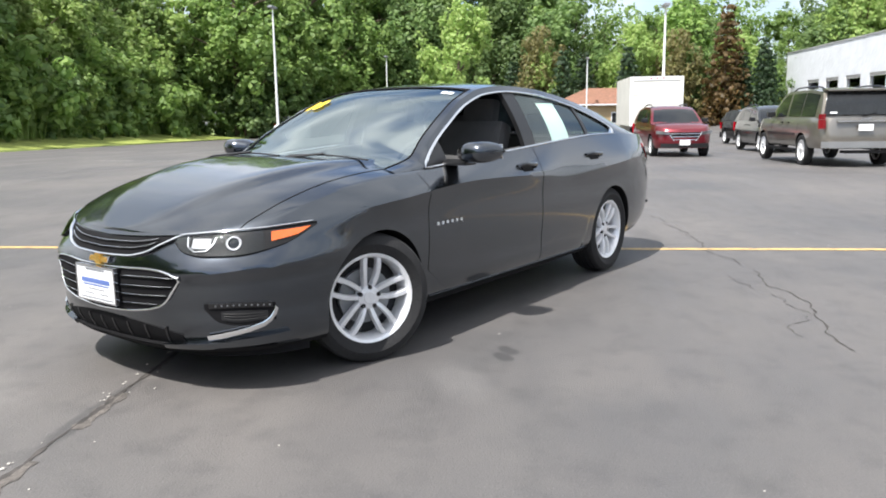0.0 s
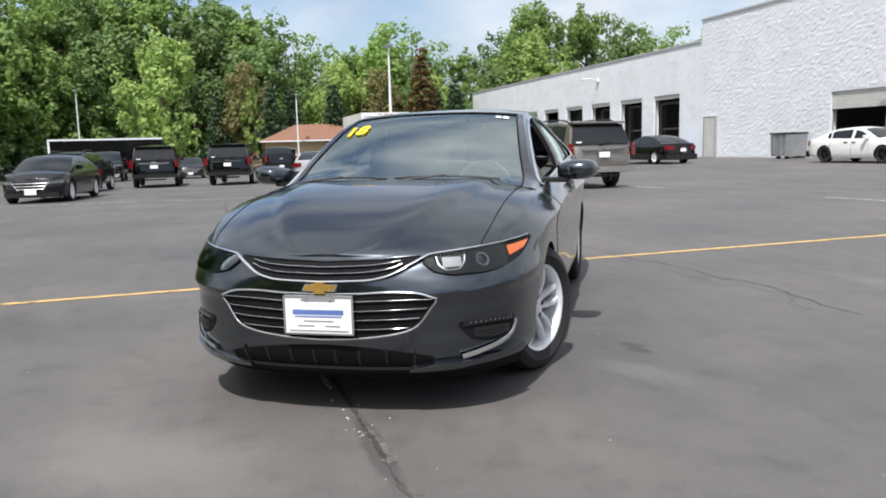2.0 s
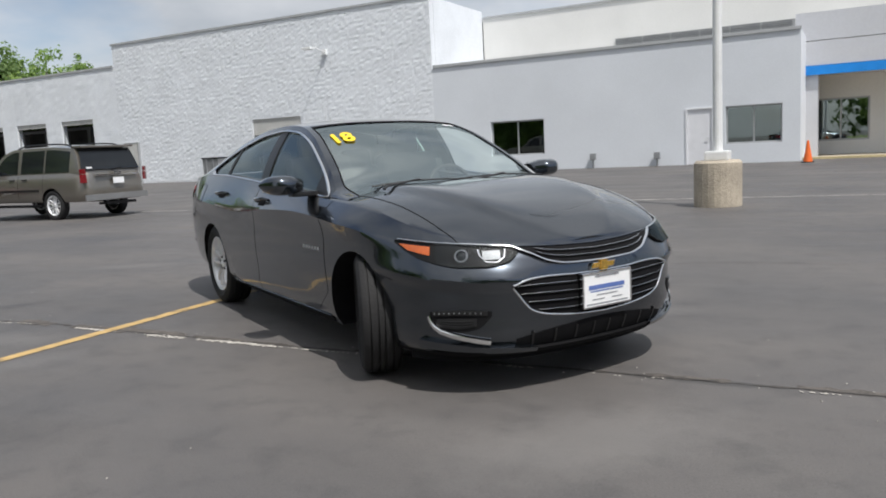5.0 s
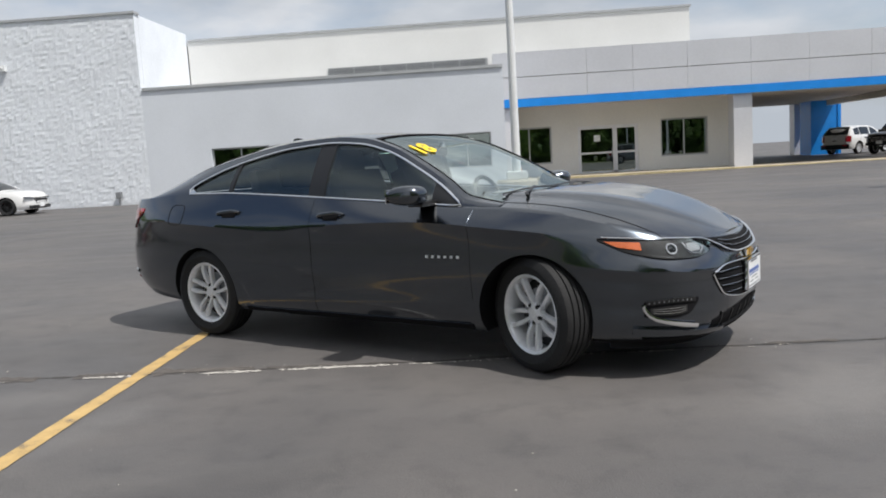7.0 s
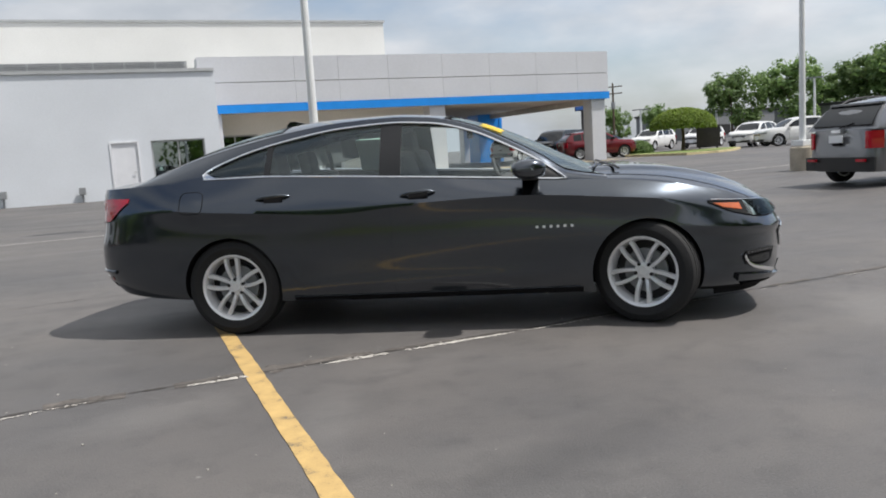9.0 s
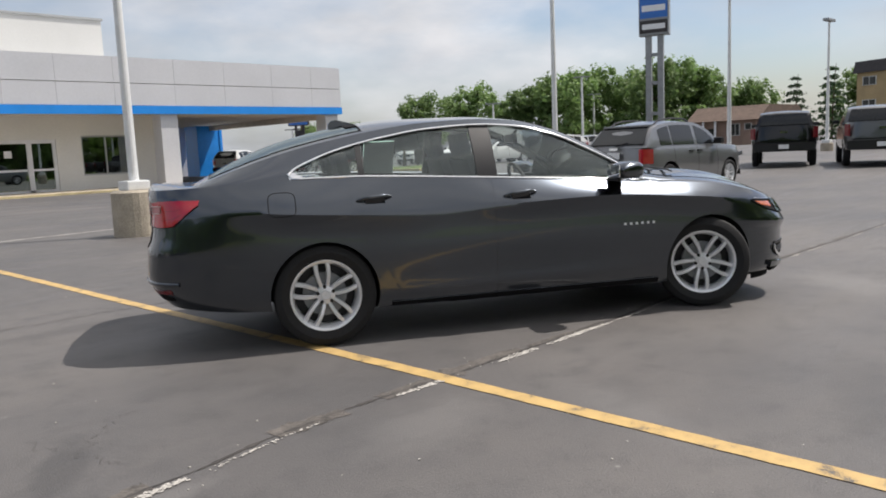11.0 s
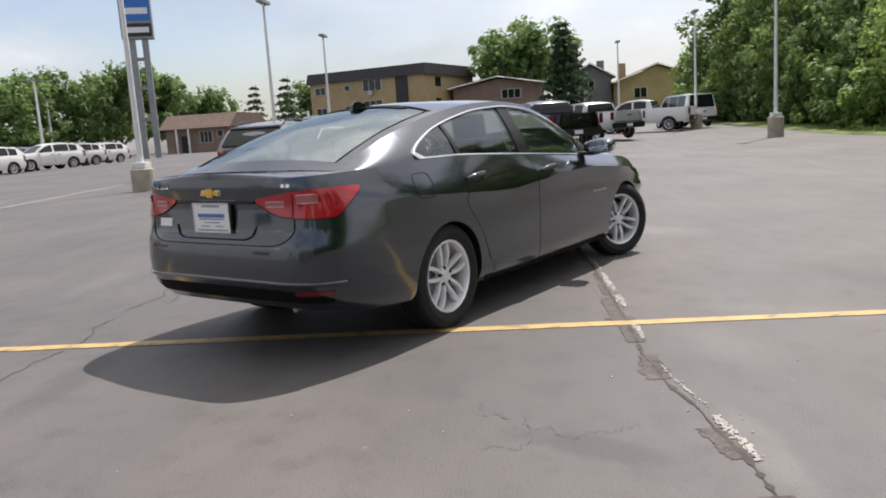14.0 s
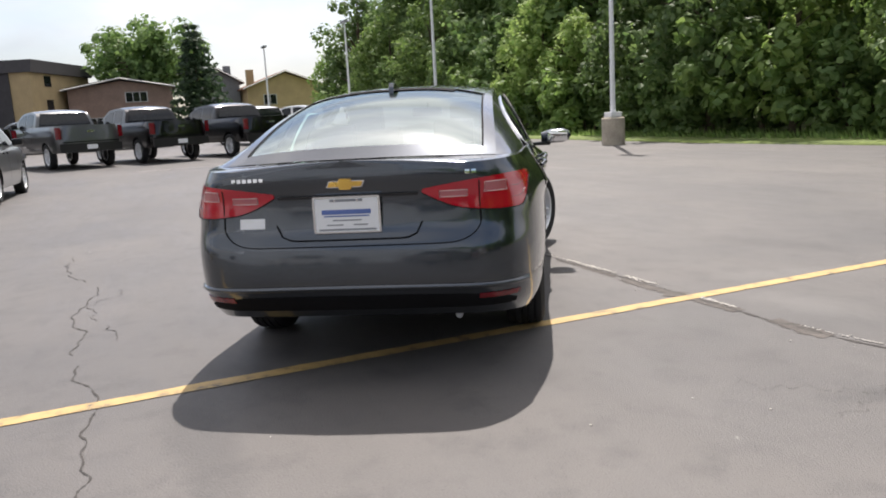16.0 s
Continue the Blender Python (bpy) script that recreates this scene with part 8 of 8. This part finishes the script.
vehicle("pickup", "p_black", "pickup_truck", "black pickup truck parked nose to the aisle", pose(-49.0, -8.6, 0, 0, 0, 3), "pickup truck")
vehicle("saloon", "p_char", "saloon_car", "dark grey saloon car parked nose to the aisle", pose(-50.5, -3.6, 0, 0, 0, 2))
vehicle("pickup", "p_black", "pickup_truck", "black pickup truck parked tail to the aisle", pose(-48.5, 2.2, 0, 0, 0, 180), "pickup truck")
vehicle("pickup", "p_black", "pickup_truck", "black pickup truck with bright bumper near the wood", pose(-51.5, -17.0, 0, 0, 0, 30), "pickup truck")
PLACE = STAND
vehicle("saloon", "p_black", "saloon_car", "black saloon car outside the open service bays", pose(-30.2, 20.4, 0, 0, 0, 182))
vehicle("saloon", "p_white", "saloon_car", "white saloon car with dark wheels beside the block wall", pose(-19.8, 23.9, 0, 0, 0, 2), rims="alloy_dark")
# row beyond the aisle, by the road
vehicle("small_suv", "p_steel", "small_suv", "grey compact SUV parked tail to the aisle", pose(12.4, 5.25, 0, 0, 0, -4), roof_bars=True)
vehicle("pickup", "p_black", "pickup_truck", "black pickup truck parked tail to the aisle", pose(24.6, 7.3, 0, 0, 0, 21), "pickup truck", group="row of pickup trucks")
vehicle("pickup", "p_grey", "pickup_truck", "grey pickup truck parked tail to the aisle", pose(24.2, 4.2, 0, 0, 0, 21), "pickup truck", group="row of pickup trucks")
vehicle("pickup", "p_black", "pickup_truck", "black pickup truck parked tail to the aisle", pose(24.4, 1.45, 0, 0, 0, 21), "pickup truck", group="row of pickup trucks")
vehicle("pickup", "p_black", "pickup_truck", "black pickup truck parked tail to the aisle", pose(24.8, -1.6, 0, 0, 0, 21), "pickup truck", group="row of pickup trucks")
vehicle("pickup", "p_silver", "pickup_truck", "silver pickup truck parked tail to the aisle", pose(34.8, -4.4, 0, 0, 0, 30), "pickup truck")
vehicle("pickup", "p_white", "pickup_truck", "white pickup truck parked slantwise near the lamp post", pose(42.0, -8.1, 0, 0, 0, 66), "pickup truck")
vehicle("van", "p_white", "van", "white panel van parked by the trees", pose(45.6, -11.2, 0, 0, 0, 12), "van")
vehicle("saloon", "p_white", "saloon_car", "white car parked beyond the pickup trucks", pose(37.5, 2.2, 0, 0, 0, 90))
vehicle("suv", "p_grey", "suv", "grey SUV parked beyond the pickup trucks", pose(38.5, 6.9, 0, 0, 0, 95))
# cars beside the road, past the canopy
ROAD = (("suv", "p_white", 22.3, 41.9, 35), ("big_suv", "p_black", 23.4, 38.5, 212), ("suv", "p_red", 23.9, 34.5, -14), ("saloon", "p_char", 36.5, 53.0, 205), ("saloon", "p_black", 40.5, 51.5, 205),
        ("suv", "p_white", 35.4, 44.4, 205), ("small_suv", "p_white", 38.4, 42.2, 205), ("suv", "p_white", 36.6, 35.2, 203), ("suv", "p_black", 39.2, 33.4, 203), ("suv", "p_char", 41.8, 32.4, 200),
        ("suv", "p_white", 39.3, 28.9, 150), ("suv", "p_white", 46.0, 31.2, 150), ("suv", "p_white", 51.5, 32.3, 150), ("suv", "p_white", 34.4, 29.6, 160), ("saloon", "p_white", 62, 37.5, 190))
COLOUR_WORD = {"p_white": "white", "p_char": "charcoal", "p_red": "red", "p_black": "black", "p_silver": "silver"}
for kind, col, x, y, a in ROAD:
    vehicle(kind, col, "suv" if "suv" in kind else "saloon_car", f"{COLOUR_WORD[col]} {'SUV' if 'suv' in kind else 'saloon car'} in the display row by the road", pose(x, y, 0, 0, 0, a), group="display row by the road")


def box_truck(x, y):
    t = thing("box_truck", "white box truck with a roller rear door", "truck", pose(x, y, 0, 0, 0, 180))
    b = part("box_body", box(-3.2, 2.6, -1.28, 1.28, 0.95, 3.35, bevel=0.03), "box_white", t)
    for i in range(6):
        part("door_slat", box(-3.225, -3.203, -1.12, 1.12, 1.05 + i * 0.35, 1.385 + i * 0.35), "box_white", b)
    for a, c, d, e in ((-1.28, -1.13, 0.95, 3.35), (1.13, 1.28, 0.95, 3.35), (-1.13, 1.13, 3.16, 3.35)):
        part("rear_frame", box(-3.25, -3.203, a, c, d, e), "door_white", b)
    for y0 in (-0.3, 0, 0.3):
        part("marker_light", box(-3.262, -3.251, y0 - 0.06, y0 + 0.06, 3.24, 3.28), "red_lens", b)
    part("chassis", box(-3.1, 4.2, -0.45, 0.45, 0.5, 0.94), "matt", t)
    part("bumper", box(-3.3, -3.1, -1.1, 1.1, 0.45, 0.6), "matt", t)
    cab = box(2.7, 4.5, -1.05, 1.05, 0.45, 2.45, bevel=0.12)
    part("cab", soft(bm_mesh("cab", cab), 0.8), "box_white", t)
    part("windscreen", box(4.49, 4.52, -0.9, 0.9, 1.5, 2.2), "tint", t)
    for xx in (-1.9, 3.5):
        for s in (1, -1):
            wheel(t, pose(xx, 0.95 * s, 0.42, 0, 0, 0 if s > 0 else 180), "plain", 0.42, 0.27, 0.26, "alloy")
    for s in (1, -1):
        part("tail_light", box(-3.31, -3.29, s * 0.85 - 0.1, s * 0.85 + 0.1, 0.62, 0.74), "red_lens", t)


box_truck(-37.3, 7.1)


def trailer(x, y):
    t = thing("enclosed_trailer", "long black enclosed trailer with white edge rails", "trailer", pose(x, y, 0, 0, 0, 100))
    part("body", box(-4.0, 4.0, -1.2, 1.2, 0.7, 2.95, bevel=0.02), "p_black", t)
    for z in (2.95,):
        part("rail", box(-4.05, 4.05, -1.25, 1.25, z, z + 0.14), "door_white", t)
    for s in (1, -1):
        part("rail", box(-4.05, -3.9, s * 1.19 - 0.06, s * 1.19 + 0.06, 0.7, 2.94), "door_white", t)
        for xx in (-0.5, 0.5):
            wheel(t, pose(xx, 1.1 * s, 0.38, 0, 0, 0 if s > 0 else 180), "plain", 0.38, 0.24, 0.22, "alloy")


trailer(-60.0, -9.5)


def dumpster(x, y):
    d = thing("waste_skip", "grey steel waste skip with a black lid beside the wall", "skip")
    b = prism([(x, 0.12), (x + 0.95, 0.12), (x + 1.0, 1.15), (x - 0.05, 1.15)], y - 1.2, y)
    bmesh.ops.recalc_face_normals(b, faces=b.faces)
    part("body", b, "steel", d)
    part("lid", box(x - 0.07, x + 1.02, y - 1.25, y + 0.03, 1.155, 1.22), "matt", d)
    for xx in (x + 0.2, x + 0.65):
        part("rib", box(xx, xx + 0.06, y - 1.27, y - 1.2, 0.2, 1.1), "steel", d)
    for xx in (x + 0.15, x + 0.7):
        part("castor", box(xx, xx + 0.12, y - 1.0, y - 0.85, 0, 0.118), "matt", d)


PLACE = BUILDING
dumpster(-26.2, WY - 0.15)
PLACE = STAND


def small_fittings():
    c = thing("traffic_cone", "orange traffic cone beside the showroom kerb", "traffic cone", pose(1.35, 22.4, 0.06))
    part("base", box(-0.18, 0.18, -0.18, 0.18, 0, 0.03), "matt", c)
    part("cone", lathe([(0.14, 0.03), (0.03, 0.68), (0.001, 0.70)], 16, "z"), "cone_orange", c)
    part("band", lathe([(0.094, 0.30), (0.070, 0.43)], 16, "z"), "plate_white", c)
    for x, z in ((-15.0, 0.42), (-6.6, 0.45), (-4.1, 0.40)):
        v = thing("wall_valve", "small grey utility box and pipe on the wall", "valve")
        part("box", box(x, x + 0.22, WY - 0.22, WY - 0.07, z - 0.12, z + 0.14, bevel=0.02), "steel", v)
        part("pipe", ring_tube([(x + 0.11, WY - 0.12, 0), (x + 0.11, WY - 0.12, z)], 0.035, 8), "steel", v)
    # blue boxes for the bases of the vehicle lifts, set outside the bays
    for x in (-41.5, -37.4, -45.9):
        b = thing("bollard", "blue steel lift base posts beside the service bay", "bollard", pose(x + 2.7 - 0.35, WY - 0.5, 0), "blue bollards")
        for xx in (-0.34, 0.10):
            part("post", soft(bm_mesh("post", box(xx, xx + 0.24, -0.14, 0.14, 0, 1.05, bevel=0.03)), 0.9), "blue", b)
        part("crossbar", box(-0.10, 0.10, -0.05, 0.05, 0.42, 0.62), "blue", b)
    s = thing("site_board", "dark notice board on posts beside the clipped tree", "sign", pose(30.1, 32.3, 0.05, 0, 0, -40))
    part("board", box(-0.68, 0.68, -0.04, 0.04, 0.22, 1.50), "roof_dark", s)
    for x in (-0.5, 0.5):
        part("post", box(x - 0.05, x + 0.05, -0.035, 0.035, 0, 0.22), "matt", s)


M["cone_orange"] = mat("cone_orange", (0.75, 0.14, 0.02), 0.6, var=0.1)
PLACE = BUILDING
small_fittings()
PLACE = STAND


def bay_clutter():
    """A pale drum, a bench and lift arms just inside the service bays."""
    d = thing("drum", "pale plastic drum inside the open service bay", "drum", pose(-39.75, WY + 0.9, 0.02))
    part("body", lathe([(0.001, 0), (0.29, 0), (0.30, 0.3), (0.29, 0.6), (0.30, 0.88), (0.001, 0.9)], 18, "z"), "shutter", d)
    for i, (a, b, _, _) in enumerate(BAYS[3:]):
        t = thing("vehicle_lift", "dim steel two-post lift inside the service bay", "lift", pose((a + b) / 2, WY + 3.2, 0.02), "service lifts")
        for x in (-1.2, 1.2):
            part("post", box(x - 0.14, x + 0.14, -0.16, 0.16, 0, 3.4), "steel", t)
        part("arm", box(-1.1, 1.1, -0.08, 0.08, 1.7, 1.82), "frame", t)
        part("beam", box(-1.34, 1.34, -0.1, 0.1, 3.4, 3.55), "steel", t)


PLACE = BUILDING
bay_clutter()
PLACE = STAND


# ---- ground marks ----
def marks():
    """The long parking line, the paving joint and the cracks."""
    rnd = random.Random(8)
    cx = lambda y: -1.7516 - 0.01946 * y + 0.012 * noise.noise(Vector((y * 0.35, 1.7, 0)))
    vs, fs = [], []
    ys = span(-15, 10.1, 240)
    for y in ys:
        j = [rnd.uniform(-0.004, 0.004) for _ in range(2)]
        vs += [(cx(y) - 0.052 + j[0], y, 0.004 + rise(cx(y), y)), (cx(y) + 0.052 + j[1], y, 0.004 + rise(cx(y), y))]
    fs = [(2 * i, 2 * i + 1, 2 * i + 3, 2 * i + 2) for i in range(len(ys) - 1)]
    tagged(part("yellow_line", mesh("yellow_line", vs, fs), "yellow_line"), "worn yellow parking line on asphalt", "road marking", kind="structure")

    def ragged(name, line, w, material, z, seed, gap=0.0, label="", patch=0.35):
        """An uneven strip along a line, broken where gap asks."""
        rn = random.Random(seed)
        vs, fs = [], []
        on = True
        prev = None
        for i, (x, y, dx, dy) in enumerate(line):
            wob = 0.5 + 0.9 * abs(noise.noise(Vector((i * 0.13, seed, 0)))) + rn.uniform(-patch, patch)
            live = noise.noise(Vector((i * 0.045, seed * 3.1, 5))) > gap
            a, b = max(0.15, wob) * w, max(0.15, wob + rn.uniform(-0.6, 0.6) * patch) * w
            cur = (len(vs), live)
            vs += [(x - dy * a, y + dx * a, z), (x + dy * b, y - dx * b, z)]
            if prev and prev[1] and live:
                fs.append((prev[0], prev[0] + 1, cur[0] + 1, cur[0]))
            prev = cur
        tagged(part(name, mesh(name, vs, fs), material), label, "crack", kind="structure")

    def path(f, a, b, n, amp, freq, seed):
        out = []
        for i in range(n + 1):
            x = a + (b - a) * i / n
            y = f(x) + amp * noise.noise(Vector((x * freq, seed, 0.3))) + amp * 0.4 * noise.noise(Vector((x * freq * 4, seed, 2.3)))
            out.append((x, y))
        res = []
        for i, (x, y) in enumerate(out):
            p, q = out[max(0, i - 1)], out[min(n, i + 1)]
            l = math.hypot(q[0] - p[0], q[1] - p[1])
            res.append((x, y, (q[0] - p[0]) / l, (q[1] - p[1]) / l))
        return res

    joint = curve((-14, -1.42), (-4, -1.34), (-2.6, -1.18), (-0.1, -1.13), (2, -1.05), (3.6, -1.02), (14, -0.9))
    ragged("paving_joint", path(joint, -14, 14, 900, 0.03, 0.9, 4), 0.014, "seam", 0.003, 4, -0.5, "dark worn joint between two strips of asphalt", 0.6)
    ragged("joint_tar", path(lambda x: joint(x) + 0.02, -7.5, -1.0, 420, 0.03, 1.1, 6), 0.085, "tar", 0.0026, 6, -0.35, "brown worn strip of old tar beside the joint", 0.16)
    ragged("joint_tar", path(lambda x: joint(x) + 0.01, -1.0, 9, 500, 0.03, 1.1, 16), 0.034, "tar", 0.0026, 16, -0.05, "brown worn strip of old tar beside the joint", 0.2)
    main = curve((-4.5, 2.35), (-2.6, 2.48), (-1.77, 2.50), (-0.7, 2.60), (-0.2, 2.64), (0.5, 2.66), (1.2, 2.55), (2.0, 2.78), (4, 2.9))
    ragged("crack", path(main, -4.2, 3.2, 420, 0.10, 1.9, 12), 0.0060, "seam", 0.0030, 12, -0.35, "ragged crack in the asphalt", 0.6)
    ragged("crack", path(lambda x: main(x) - 0.16, -0.6, 1.1, 90, 0.14, 2.6, 14), 0.0035, "seam", 0.0030, 14, -0.2, "fine crack in the asphalt", 0.6)
    for k, (x0, y0, x1, y1) in enumerate(((-3.1, -0.25, -3.45, -0.65), (-3.64, -0.35, -3.38, -0.95))):
        n = 80
        ln = []
        for i in range(n + 1):
            u = i / n
            w = 0.09 * noise.noise(Vector((u * 6, k * 5.3, 0))) + 0.04 * noise.noise(Vector((u * 25, k * 5.3, 4)))
            l = math.hypot(x1 - x0, y1 - y0)
            dx, dy = (x1 - x0) / l, (y1 - y0) / l
            ln.append((x0 + (x1 - x0) * u - dy * w, y0 + (y1 - y0) * u + dx * w, dx, dy))
        ragged("crack", ln, 0.0022, "seam", 0.0030, 30 + k, -0.25, "hairline crack in the asphalt", 0.6)
    # pale crumbled grains along the joint, thick in places
    rg = np.random.default_rng(91)
    vs, fs = [], []
    for x in rg.uniform(-9, 9, 9000):
        lit = any(a < x < b for a, b in ((-3.75, -3.3), (-2.09, -1.77), (-1.27, -0.93), (-0.82, -0.12)))
        dens = (0.75 if lit else 0.0) + 0.5 * noise.noise(Vector((x * 3.1, 2.7, 0)))
        if dens < rg.uniform(-0.05, 0.75):
            continue
        y = joint(x) + 0.03 * noise.noise(Vector((x * 0.9, 4, 0.3))) - 0.045 + 0.015 * noise.noise(Vector((x * 2.3, 9, 0))) + rg.normal(0, 0.006 + 0.006 * max(0, dens))
        s, q = rg.uniform(0.003, 0.011), rg.uniform(0, 6.28)
        b0 = len(vs)
        for k in range(5):
            a, rr = q + k * 1.2566, s * rg.uniform(0.5, 1.2)
            vs.append((x + rr * math.cos(a) * 1.3, y + rr * math.sin(a), 0.0045))
        vs.append((x, y, 0.0045 + s * 0.4))
        fs += [(b0 + k, b0 + (k + 1) % 5, b0 + 5) for k in range(5)]
    tagged(part("joint_grains", mesh("joint_grains", vs, fs), "seam_dust"), "pale crumbled grains along the joint", "gravel", kind="stuff")
    # pebbles and crumbs
    rng = np.random.default_rng(77)
    n = 300
    b = bmesh.new()
    for i in range(n):
        r, a = 2.5 + 6 * rng.uniform() ** 0.8, rng.uniform(0, 2 * math.pi)
        x, y, s = r * math.cos(a), r * math.sin(a), rng.uniform(0.003, 0.007)
        if i % 3 == 0:
            x = rng.uniform(-9, 9)
            y = joint(x) + rng.normal(0, 0.09)
        vv = [b.verts.new((x + s * math.cos(q + i), y + s * math.sin(q + i) * rng.uniform(0.6, 1.1), z)) for z, k in ((0.001, 1), (s * 0.8, 0.6)) for q in (0, 1.6, 3.1, 4.7)]
        for q in range(4):
            b.faces.new((vv[q], vv[(q + 1) % 4], vv[4 + (q + 1) % 4], vv[4 + q]))
        b.faces.new(vv[4:])
    tagged(part("gravel_crumbs", b, "seam_dust"), "scattered pale gravel crumbs on the asphalt", "gravel", kind="stuff")
    b = bmesh.new()
    for i in range(30):
        r, a = 3.0 + 5 * rng.uniform(), rng.uniform(0, 2 * math.pi)
        x, y, s = r * math.cos(a), r * math.sin(a), rng.uniform(0.006, 0.016)
        vv = [b.verts.new((x + s * math.cos(q) * rng.uniform(0.5, 1), y + s * math.sin(q) * rng.uniform(0.4, 1), 0.0042)) for q in span(0, 2 * math.pi, 8)[:-1]]
        b.faces.new(vv)
    tagged(part("pale_spots", b, "seam_dust"), "small pale spots and droppings on the asphalt", "stain", kind="stuff")


marks()
